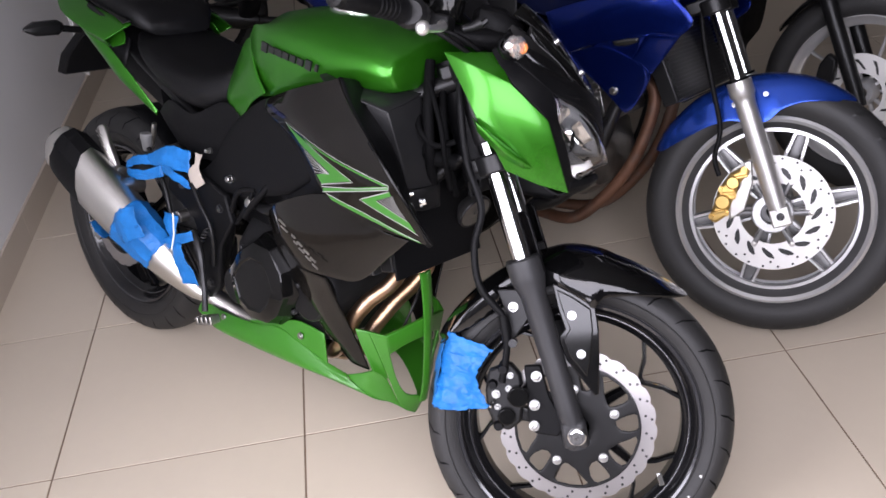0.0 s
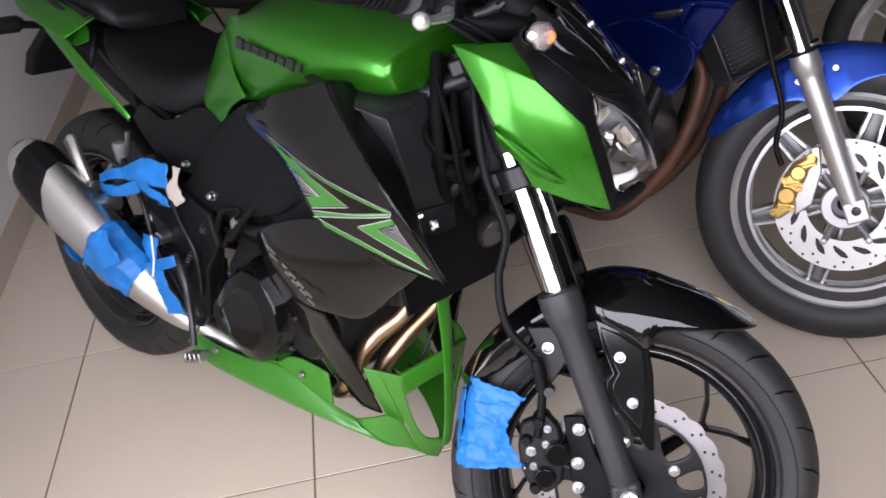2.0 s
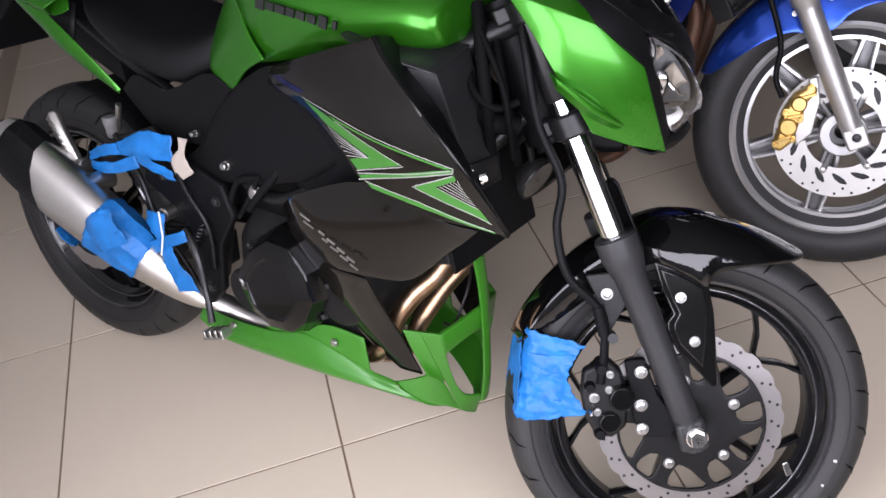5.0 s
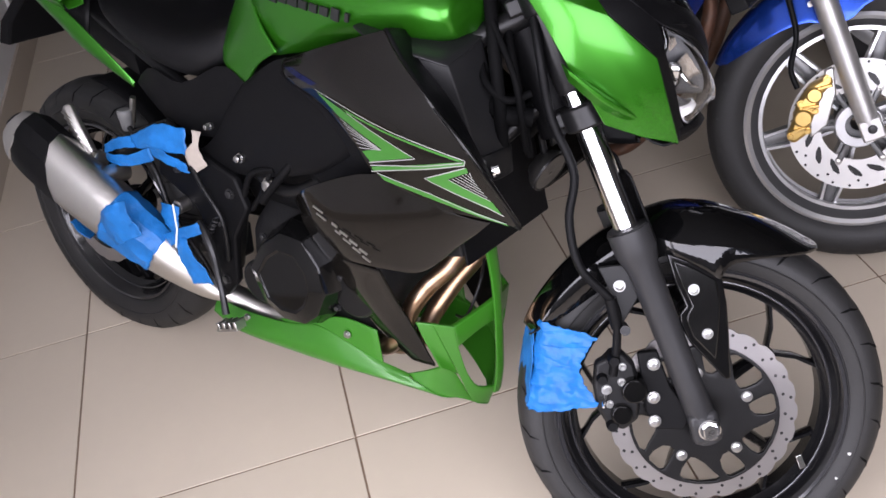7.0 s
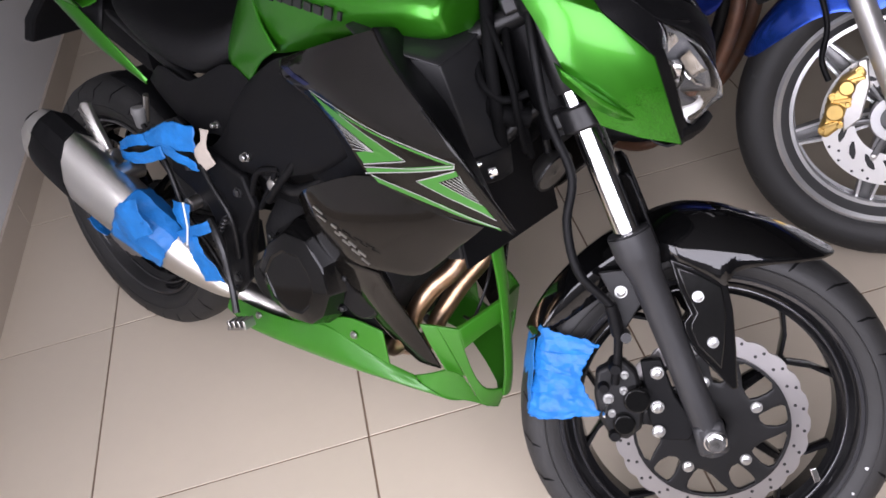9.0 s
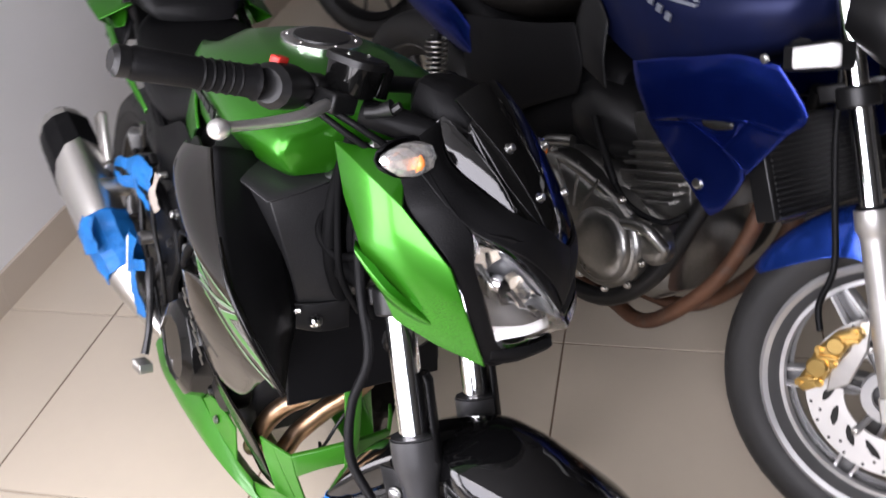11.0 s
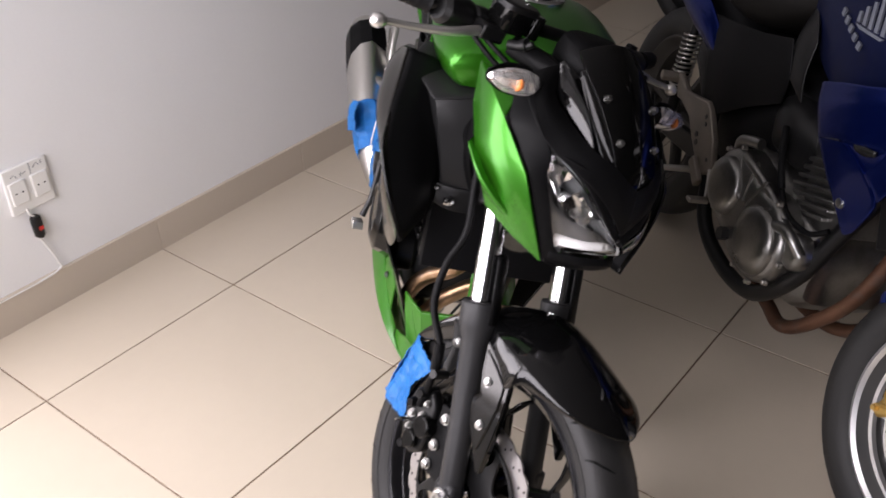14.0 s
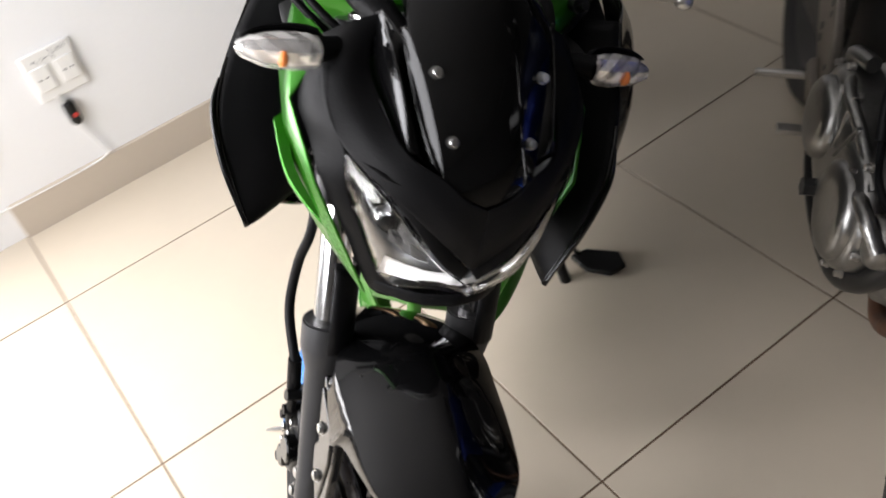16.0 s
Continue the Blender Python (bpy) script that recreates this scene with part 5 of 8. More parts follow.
# tank shrouds
for sd in (-1, 1):
    P = lambda x, y, z: (x, sd * y, z)
    rows = [[P(0.745, 0.188, 0.820), P(0.870, 0.226, 0.868), P(0.990, 0.231, 0.908)],
            [P(0.770, 0.208, 0.800), P(0.900, 0.250, 0.840), P(1.022, 0.238, 0.872)],
            [P(0.855, 0.226, 0.776), P(0.985, 0.264, 0.800), P(1.082, 0.249, 0.824)],
            [P(0.920, 0.230, 0.730), P(1.040, 0.253, 0.752), P(1.133, 0.250, 0.776)],
            [P(0.962, 0.230, 0.686), P(1.080, 0.236, 0.700), P(1.167, 0.230, 0.716)],
            [P(1.085, 0.223, 0.652), P(1.140, 0.214, 0.650), P(1.1965, 0.1985, 0.643)]]
    face = sheet(rows, 13, 21)
    tree = BVHTree.FromBMesh(face)
    shroud = k("tank_shroud", face, SHROUD, "dark glossy tank shroud with green and white flashes", solid=0.005, offset=-1.0, bevel=0.001, smooth=50)
    # inner lip of the scoop
    rows = [[P(0.990, 0.226, 0.910), P(1.022, 0.234, 0.872), P(1.082, 0.249, 0.824), P(1.133, 0.250, 0.776), P(1.167, 0.230, 0.716), P(1.1965, 0.1985, 0.643)], [P(0.985, 0.185, 0.900), P(1.030, 0.195, 0.850), P(1.085, 0.202, 0.800), P(1.125, 0.198, 0.745), P(1.145, 0.185, 0.690), P(1.170, 0.185, 0.640)], [P(0.975, 0.150, 0.885), P(1.005, 0.148, 0.84), P(1.045, 0.145, 0.79), P(1.07, 0.14, 0.735), P(1.09, 0.14, 0.68), P(1.10, 0.15, 0.645)]]
    part("scoop_lip", sheet(rows, 17, 7), MATT, shroud, solid=0.004, smooth=60)
    # inner duct and radiator cover
    cover = [[P(0.960, 0.205, 0.872), P(1.010, 0.190, 0.862), P(1.057, 0.172, 0.852), P(1.060, 0.130, 0.862), P(1.058, 0.088, 0.874), P(1.040, 0.055, 0.880)],
             [P(0.985, 0.195, 0.815), P(1.025, 0.178, 0.808), P(1.065, 0.158, 0.802), P(1.070, 0.120, 0.808), P(1.072, 0.084, 0.818), P(1.050, 0.052, 0.822)],
             [P(1.000, 0.178, 0.760), P(1.035, 0.162, 0.752), P(1.073, 0.143, 0.748), P(1.080, 0.110, 0.752), P(1.084, 0.078, 0.758), P(1.060, 0.048, 0.762)],
             [P(1.012, 0.170, 0.706), P(1.044, 0.150, 0.696), P(1.080, 0.130, 0.692), P(1.088, 0.102, 0.694), P(1.096, 0.075, 0.698), P(1.072, 0.045, 0.702)]]
    k("radiator_cover", sheet(cover), COVER_GREY, "matt black radiator side cover", solid=0.005, bevel=0.004, smooth=25)
    rows = [[P(0.900, 0.190, 0.895), P(0.905, 0.120, 0.900), P(0.920, 0.060, 0.902)], [P(0.962, 0.214, 0.882), P(0.965, 0.150, 0.884), P(0.980, 0.070, 0.888)], [P(1.012, 0.200, 0.870), P(1.020, 0.150, 0.876), P(1.030, 0.070, 0.884)], [P(1.058, 0.176, 0.853), P(1.062, 0.130, 0.864), P(1.060, 0.085, 0.876)]]
    k("radiator_deck", sheet(rows, 7, 9), COVER_GREY, "matt black deck over the radiator", solid=0.004, bevel=0.002)
    bolt("deck_bolt", P(0.953, 0.150, 0.888), (0.2, 0, 1), 0.004, 0.004, kb)
    rows = [[P(1.078, 0.150, 0.706), P(1.092, 0.105, 0.706), P(1.096, 0.062, 0.708)], [P(1.084, 0.152, 0.672), P(1.098, 0.108, 0.662), P(1.100, 0.062, 0.662)]]
    k("mount_bracket", sheet(rows, 7, 4), SATIN, "black mounting bracket under the cover", solid=0.006, bevel=0.002)
    bolt("mount_bolt", P(1.094, 0.116, 0.680), (0.75, 0.6, 0.25), 0.0075, 0.012, kb, CHROME)
    bolt("mount_bolt", P(1.090, 0.142, 0.700), (0.5, 0.8, 0.25), 0.004, 0.008, kb, CHROME)
    part("lip_trim", tube(bmesh.new(), [P(1.102, 0.2515, 0.806), P(1.133, 0.2515, 0.776), P(1.167, 0.2315, 0.716), P(1.194, 0.2010, 0.650)], [0.002, 0.0042, 0.0042, 0.002], 8, 22), GLOSS, shroud, "glossy rim of the scoop", smooth=60)
    rows = [[P(0.742, 0.178, 0.812), P(0.830, 0.192, 0.776), P(0.905, 0.206, 0.735), P(0.960, 0.212, 0.690)], [P(0.700, 0.152, 0.770), P(0.770, 0.160, 0.715), P(0.850, 0.172, 0.665), P(0.930, 0.190, 0.640)], [P(0.660, 0.140, 0.700), P(0.710, 0.145, 0.640), P(0.770, 0.155, 0.600), P(0.850, 0.180, 0.600)]]
    k("inner_panel", sheet(rows, 11, 9), MATT, "matt black inner panel under the shroud", solid=0.004)
    # lower shroud and its blade
    rows = [[P(0.725, 0.172, 0.565), P(0.800, 0.212, 0.622), P(0.962, 0.228, 0.686), P(1.085, 0.221, 0.652), P(1.145, 0.202, 0.640)], [P(0.750, 0.172, 0.510), P(0.830, 0.208, 0.565), P(0.962, 0.222, 0.610), P(1.065, 0.212, 0.605), P(1.120, 0.200, 0.615)], [P(0.790, 0.160, 0.450), P(0.860, 0.190, 0.490), P(0.945, 0.196, 0.503), P(1.010, 0.186, 0.514), P(1.085, 0.190, 0.583)]]
    low = k("lower_shroud", sheet(rows, 17, 11), SHROUD, "dark glossy lower engine shroud", solid=0.005, bevel=0.001, smooth=50)
    rows = [[P(0.780, 0.156, 0.462), P(0.850, 0.185, 0.490), P(0.925, 0.192, 0.496)], [P(0.815, 0.146, 0.400), P(0.870, 0.165, 0.420), P(0.930, 0.165, 0.435)], [P(0.855, 0.128, 0.335), P(0.895, 0.136, 0.345), P(0.940, 0.130, 0.360)], [P(0.920, 0.108, 0.272), P(0.940, 0.104, 0.270), P(0.962, 0.098, 0.268)]]
    part("shroud_blade", sheet(rows, 9, 15), SHROUD, low, solid=0.005, bevel=0.001)
    if sd < 0:
        # flashes on the shroud: thin strips laid on its face
        def face_y(x, z):
            for dx, dz in ((0, 0), (-0.004, 0.004), (-0.008, 0.0), (0, 0.008), (0, -0.008)):
                hit = tree.ray_cast(Vector((x + dx, -1, z + dz)), Vector((0, 1, 0)))[0]
                if hit:
                    return hit.y
            return -0.23

        def flash(name, outline, mat, lift=0.0006):
            b = bmesh.new()
            b.faces.new([b.verts.new((x, 0, z)) for x, z in outline])
            bmesh.ops.triangulate(b, faces=b.faces)
            for _ in range(3):
                bmesh.ops.subdivide_edges(b, edges=[e for e in b.edges if e.calc_length() > 0.012], cuts=1)
            bmesh.ops.triangulate(b, faces=b.faces)
            for v in b.verts:
                v.co.y = face_y(v.co.x, v.co.z) - lift
            return part(name, b, mat, shroud, smooth=60)

        def stripe(pts, wide, mat, lift=0.0009):
            p = [Vector((x, 0, z)) for x, z in pts]
            long = []
            for a, c in zip(p, p[1:]):
                m_ = max(2, int((c - a).length / 0.008))
                long += [a.lerp(c, i / m_) for i in range(m_)]
            long.append(p[-1])
            b = bmesh.new()
            rows_ = [[], []]
            for i, q in enumerate(long):
                way = (long[min(i + 1, len(long) - 1)] - long[max(i - 1, 0)]).normalized()
                side = Vector((-way.z, 0, way.x)) * wide / 2
                for r_, sg in zip(rows_, (-1, 1)):
                    c = q + side * sg
                    r_.append(b.verts.new((c.x, face_y(c.x, c.z) - lift, c.z)))
            skin(b, rows_)
            return part("pin_stripe", b, mat, shroud, smooth=60)

        flash("green_flash", [(0.860, 0.801), (0.915, 0.785), (1.046, 0.737), (0.953, 0.706), (0.938, 0.720), (0.984, 0.736), (0.899, 0.771)], GREEN_INK)
        flash("green_flash", [(0.918, 0.789), (1.130, 0.748), (1.120, 0.746), (0.928, 0.783)], GREEN_INK)
        flash("green_flash", [(1.131, 0.747), (1.130, 0.740), (0.956, 0.692), (0.954, 0.698), (1.100, 0.740)], GREEN_INK)
        flash("green_flash", [(1.132, 0.738), (1.060, 0.704), (1.172, 0.664), (1.161, 0.684), (1.098, 0.712), (1.134, 0.730)], GREEN_INK)
        flash("green_flash", [(0.966, 0.688), (1.088, 0.672), (1.172, 0.650), (1.180, 0.645), (1.088, 0.663), (0.976, 0.680)], GREEN_INK)
        flash("blue_flash", [(0.762, 0.815), (0.850, 0.808), (0.868, 0.816), (0.795, 0.822)], BLUE)
        for pts in ([(0.858, 0.804), (0.930, 0.792), (1.133, 0.749), (1.130, 0.741), (0.953, 0.690)], [(0.928, 0.782), (1.050, 0.736), (0.950, 0.704)], [(0.952, 0.700), (1.060, 0.726), (1.128, 0.745)], [(1.130, 0.737), (1.057, 0.704), (1.150, 0.674), (1.174, 0.662)], [(0.964, 0.690), (1.060, 0.677), (1.176, 0.648)]):
            stripe(pts, 0.0017, PINSTRIPE)
        for i in range(7):
            u = i / 6
            stripe([(0.902 + 0.030 * u, 0.766 - 0.042 * u), (0.980 + 0.003 * u, 0.7345 - 0.001 * u)], 0.0013, PINSTRIPE)
            stripe([(1.100 + 0.006 * i, 0.7115 + 0.0032 * i), (1.159 - 0.0035 * i, 0.686 + 0.006 * i)], 0.0013, PINSTRIPE)
        for i, (x, z, w) in enumerate(((0.815, 0.585, 0.022), (0.850, 0.566, 0.012), (0.870, 0.556, 0.017), (0.891, 0.546, 0.017), (0.912, 0.536, 0.017))):
            b = bmesh.new()
            block(b, (x, -0.2105 - 0.0015 * i, z), (w, 0.002, 0.004), (0, 22, 0))
            block(b, (x + 0.006, -0.2105 - 0.0015 * i, z - 0.012), (w, 0.002, 0.003), (0, 22, 0))
            part("model_badge", b, STEEL, low, "small silver badge stroke", smooth=0)
    # belly pan: side band, pointed nose, upright, crossbar and post
    rows = [[P(0.440, 0.138, 0.262), P(0.541, 0.148, 0.268), P(0.647, 0.150, 0.279), P(0.727, 0.149, 0.300), P(0.786, 0.146, 0.287), P(0.853, 0.136, 0.263), P(0.913, 0.120, 0.243)],
            [P(0.445, 0.152, 0.250), P(0.530, 0.160, 0.248), P(0.645, 0.164, 0.256), P(0.755, 0.160, 0.266), P(0.820, 0.151, 0.258), P(0.880, 0.138, 0.248), P(0.930, 0.121, 0.234)],
            [P(0.445, 0.148, 0.240), P(0.513, 0.158, 0.225), P(0.636, 0.160, 0.229), P(0.777, 0.155, 0.234), P(0.854, 0.146, 0.234), P(0.921, 0.128, 0.226), P(0.974, 0.095, 0.203)],
            [P(0.460, 0.100, 0.222), P(0.530, 0.110, 0.208), P(0.640, 0.105, 0.205), P(0.780, 0.100, 0.206), P(0.860, 0.090, 0.203), P(0.930, 0.060, 0.190), P(0.985, 0.030, 0.170)]]
    pan = k("belly_pan", sheet(rows, 29, 13), GREEN_MATT, "pointed green belly pan", solid=0.004, bevel=0.001, smooth=35)
    rows = [[P(0.913, 0.120, 0.243), P(0.950, 0.114, 0.258), P(0.980, 0.106, 0.272)], [P(0.940, 0.119, 0.227), P(0.968, 0.104, 0.228), P(0.991, 0.074, 0.242)], [P(0.974, 0.095, 0.203), P(0.990, 0.068, 0.187), P(1.002, 0.040, 0.168)], [P(0.985, 0.030, 0.170), P(0.998, 0.015, 0.155), P(1.008, 0.0, 0.138)]]
    part("pan_nose", sheet(rows, 7, 10), GREEN_MATT, pan, solid=0.004, bevel=0.001, smooth=35)
    rows = [[P(0.939, 0.124, 0.363), P(0.968, 0.112, 0.362)], [P(0.956, 0.118, 0.322), P(0.982, 0.096, 0.309)], [P(0.980, 0.106, 0.272), P(0.992, 0.070, 0.242)]]
    part("pan_upright", sheet(rows, 5, 9), GREEN_MATT, pan, solid=0.005, bevel=0.001, smooth=35)
    rows = [[P(0.968, 0.112, 0.362), P(1.000, 0.092, 0.356)], [P(0.982, 0.096, 0.309), P(1.000, 0.080, 0.308)], [P(0.992, 0.070, 0.242), P(1.002, 0.056, 0.240)], [P(1.002, 0.040, 0.168), P(1.012, 0.034, 0.200)], [P(1.008, 0.0, 0.138), P(1.030, 0.0, 0.190)]]
    part("pan_front", sheet(rows, 5, 13), GREEN_MATT, pan, solid=0.005, bevel=0.001, smooth=35)
    rows = [[P(1.000, 0.092, 0.356), P(1.014, 0.050, 0.367), P(1.029, 0.0, 0.380)], [P(0.999, 0.080, 0.308), P(1.016, 0.045, 0.328), P(1.028, 0.0, 0.336)]]
    part("pan_crossbar", sheet(rows, 9), GREEN_MATT, pan, solid=0.010, bevel=0.002)
    rows = [[P(1.019, 0.016, 0.482), P(1.030, 0.014, 0.416), P(1.036, 0.012, 0.327), P(1.038, 0.012, 0.231), P(1.032, 0.012, 0.180)], [P(1.022, 0.0, 0.482), P(1.034, 0.0, 0.416), P(1.041, 0.0, 0.327), P(1.043, 0.0, 0.231), P(1.034, 0.0, 0.178)]]
    part("pan_post", sheet(rows, 13), GREEN_MATT, pan, solid=0.006, bevel=0.001)
    rows = [[P(0.620, 0.147, 0.278), P(0.712, 0.148, 0.308), P(0.787, 0.145, 0.334), P(0.860, 0.137, 0.326)], [P(0.660, 0.1525, 0.276), P(0.735, 0.1525, 0.294), P(0.795, 0.149, 0.282), P(0.870, 0.136, 0.256)]]
    part("pan_flap", sheet(rows, 11, 5), GREEN_MATT, pan, solid=0.004, bevel=0.001)
    bolt("pan_bolt", P(0.800, 0.1485, 0.304), (0, sd, 0), 0.006, 0.006, pan)
    bolt("pan_bolt", P(0.545, 0.158, 0.262), (0, sd, 0), 0.006, 0.006, pan)

# exhaust: two headers that sweep across to the right
for pts in ([(0.90, 0.065, 0.545), (0.955, 0.062, 0.520), (0.982, 0.050, 0.480), (0.972, 0.030, 0.440), (0.944, -0.008, 0.390), (0.922, -0.046, 0.336), (0.895, -0.070, 0.275), (0.80, -0.060, 0.238)], [(0.90, -0.010, 0.545), (0.950, -0.014, 0.515), (0.974, -0.028, 0.482), (0.962, -0.048, 0.446), (0.934, -0.076, 0.412), (0.914, -0.098, 0.374), (0.896, -0.112, 0.322), (0.85, -0.098, 0.268), (0.78, -0.05, 0.235)]):
    k("header_pipe", tube(bmesh.new(), pts, 0.0172, 18, 48), HEADER, "heat tinted steel exhaust header", smooth=60)
k("lambda_wire", tube(bmesh.new(), [(0.985, 0.030, 0.440), (1.000, -0.010, 0.405), (0.985, -0.03, 0.345), (0.955, -0.02, 0.33)], 0.003, 8, 16), SATIN, "thin black sensor wire", smooth=60)
bm = bmesh.new()
tube(bm, [(0.80, -0.03, 0.235), (0.66, -0.05, 0.22), (0.54, -0.09, 0.235), (0.46, -0.125, 0.275)], [0.03, 0.045, 0.03, 0.024], 18, 24)
k("link_pipe", bm, STEEL, smooth=60)
MA = [Vector(q) for q in ((0.470, -0.145, 0.280), (0.430, -0.155, 0.300), (0.36, -0.180, 0.362), (0.27, -0.205, 0.430), (0.16, -0.222, 0.500), (0.075, -0.236, 0.560), (0.050, -0.240, 0.580), (0.030, -0.243, 0.598))]
MR = [0.012, 0.026, 0.047, 0.058, 0.063, 0.062, 0.054, 0.040]


def can_ring(i, f=1.0):
    way = (MA[min(i + 1, len(MA) - 1)] - MA[max(i - 1, 0)]).normalized()
    out = Vector((0, -1, 0))
    out = (out - way * out.dot(way)).normalized()
    up = way.cross(out)
    shape = ((0.0, 1.12), (0.55, 1.0), (0.98, 0.62), (1.10, 0.0), (0.92, -0.66), (0.35, -1.12), (-0.35, -1.08), (-0.85, -0.6), (-0.9, 0.0), (-0.8, 0.6))
    return [MA[i] + MR[i] * f * (0.86 * a * out + b * up) for a, b in shape]


def can(i0, i1, f, fine=4):
    rings = [can_ring(i, f) for i in range(i0, i1 + 1)]
    return [list(c) for c in zip(*[spline(c, (i1 - i0) * fine + 1) for c in zip(*rings)])]


muf = k("muffler", loft(bmesh.new(), can(0, 5, 1.0)), MUFFLER, "brushed steel muffler with a black rear sleeve", smooth=75)
rings = can(4, 6, 1.03, 6)
axis = (MA[6] - MA[4]).normalized()
slant = (0.045, 0.038, 0.012, -0.014, -0.034, -0.040, -0.040, -0.030, 0.0, 0.03)
rings = [[Vector(q) + axis * slant[j] * (1 - i / 12) for j, q in enumerate(r)] for i, r in enumerate(rings)]
part("muffler_sleeve", loft(bmesh.new(), rings[2:]), MATT, muf, "matt black rear sleeve", smooth=30, bevel=0.002)
part("muffler_end_cap", loft(bmesh.new(), can(5, 7, 1.07, 5)[3:]), MUFFLER, muf, "bright end cap", smooth=30, bevel=0.003)
bm = bmesh.new()
tube(bm, [MA[6], MA[7] + (MA[7] - MA[6]) * 0.5], [0.02, 0.02], 18)
part("outlet", bm, SATIN, muf)
rings = [[Vector(q) + 0.0015 * noise.noise_vector(Vector(q) * 60) + 0.003 * noise.noise_vector(Vector(q) * 25) for q in r] for r in can(1, 4, 1.06, 8)[9:18]]
made = bmesh.new()
loft(made, rings, caps=False)
bmesh.ops.subdivide_edges(made, edges=made.edges, cuts=2, use_grid_fill=True)
for v in made.verts:
    q = v.co * 55
    v.co += 0.0020 * noise.noise_vector(q) + 0.0008 * noise.noise_vector(q * 2.6) + (0.005 * noise.noise_vector(v.co * 60) if v.is_boundary else Vector())
part("masking_tape", made, TAPE, muf, "crumpled blue masking tape round the muffler", solid=0.0012, smooth=20)
for rows, seed in (([[(0.262, -0.255, 0.462), (0.305, -0.263, 0.488), (0.347, -0.250, 0.504)], [(0.275, -0.262, 0.440), (0.318, -0.270, 0.462), (0.360, -0.256, 0.482)], [(0.302, -0.258, 0.402), (0.345, -0.264, 0.420), (0.384, -0.250, 0.440)]], 21),):
    part("masking_tape", crumpled(rows, seed, 0.0026, 22, 20), TAPE, muf, solid=0.001, smooth=20)
part("masking_tape", crumpled([[(0.150, -0.250, 0.408), (0.165, -0.246, 0.385), (0.185, -0.240, 0.372)], [(0.128, -0.215, 0.412), (0.140, -0.210, 0.388), (0.160, -0.205, 0.370)]], 31, 0.004, 10, 8), TAPE, muf, solid=0.001, smooth=20)
bm = bmesh.new()
tube(bm, [(0.226, -0.15, 0.506), (0.226, -0.212, 0.512), (0.226, -0.215, 0.512)], [0.020, 0.020, 0.017], 20)
tube(bm, [(0.226, -0.214, 0.512), (0.226, -0.224, 0.513)], 0.012, 6)
k("muffler_mount", bm, STEEL, "bright muffler mounting bolt and collar", bevel=0.002)

# footrests, brake pedal and its tape
bm = bmesh.new()
prism(bm, [(0.345, 0.585), (0.43, 0.600), (0.55, 0.560), (0.575, 0.500), (0.530, 0.430), (0.520, 0.330), (0.480, 0.285), (0.452, 0.300), (0.465, 0.400), (0.430, 0.470), (0.380, 0.500), (0.330, 0.520)], -0.150, -0.132)
hang = k("footrest_hanger", bm, MATT, "black cast footrest hanger", bevel=0.005)
for x, z, r in ((0.535, 0.525, 0.008), (0.500, 0.455, 0.006), (0.492, 0.330, 0.008), (0.395, 0.545, 0.006), (0.478, 0.300, 0.005)):
    bolt("hanger_bolt", (x, -0.150, z), (0, -1, 0), r, 0.008, hang, DARK_METAL)
part("return_spring", tube(bmesh.new(), [(0.500 - 0.05 * i / 60 + 0.007 * math.cos(i * 0.8), -0.160 + 0.007 * math.sin(i * 0.8), 0.47 - 0.07 * i / 60) for i in range(61)], 0.0018, 6), DARK_METAL, hang, "small dark return spring", smooth=60)
for pts, r in (([(0.42, -0.150, 0.60), (0.47, -0.165, 0.54), (0.52, -0.165, 0.47), (0.51, -0.155, 0.38)], 0.005), ([(0.25, -0.14, 0.60), (0.32, -0.150, 0.53), (0.36, -0.155, 0.44), (0.42, -0.150, 0.36), (0.46, -0.150, 0.30)], 0.006)):
    part("brake_line", tube(bmesh.new(), pts, r, 8, 18), SATIN, hang, smooth=60)
bm = bmesh.new()
tube(bm, [(0.405, -0.150, 0.475), (0.405, -0.175, 0.475), (0.405, -0.178, 0.475)], [0.014, 0.014, 0.010], 14)
part("footrest_pivot", bm, STEEL, hang, "bright footrest pivot", smooth=40)
bm = bmesh.new()
prism(bm, [(0.155, 0.530), (0.180, 0.505), (0.300, 0.560), (0.390, 0.625), (0.370, 0.640), (0.270, 0.600), (0.180, 0.555)], -0.145, -0.130)
part("pillion_hanger", bm, SATIN, hang, bevel=0.004)
bm = bmesh.new()
tube(bm, [(0.103, -0.172, 0.632), (0.106, -0.173, 0.626), (0.128, -0.176, 0.585), (0.150, -0.177, 0.545), (0.156, -0.176, 0.530)], [0.009, 0.0145, 0.0155, 0.017, 0.015], 6, flat=0.62)
for i in range(7):
    block(bm, (0.112 + 0.0058 * i, -0.187, 0.615 - 0.0108 * i), (0.026, 0.004, 0.0045), (0, 28, 0))
tube(bm, [(0.128, -0.176, 0.520), (0.186, -0.174, 0.528)], 0.018, 14)
tube(bm, [(0.160, -0.150, 0.522), (0.160, -0.200, 0.522)], 0.008, 12)
k("pillion_footrest", bm, STEEL, "folded alloy pillion footrest", bevel=0.002, smooth=30)
bm = bmesh.new()
tube(bm, [(0.232, -0.13, 0.590), (0.236, -0.135, 0.618), (0.237, -0.136, 0.622), (0.237, -0.136, 0.634)], [0.012, 0.0135, 0.0150, 0.0150], 16)
k("fluid_bottle", bm, BOTTLE, "translucent rear brake fluid bottle", bevel=0.003)
bm = bmesh.new()
tube(bm, [(0.235, -0.12, 0.60), (0.258, -0.125, 0.66)], 0.006, 8)
k("bottle_stay", bm, STEEL)
bm = bmesh.new()
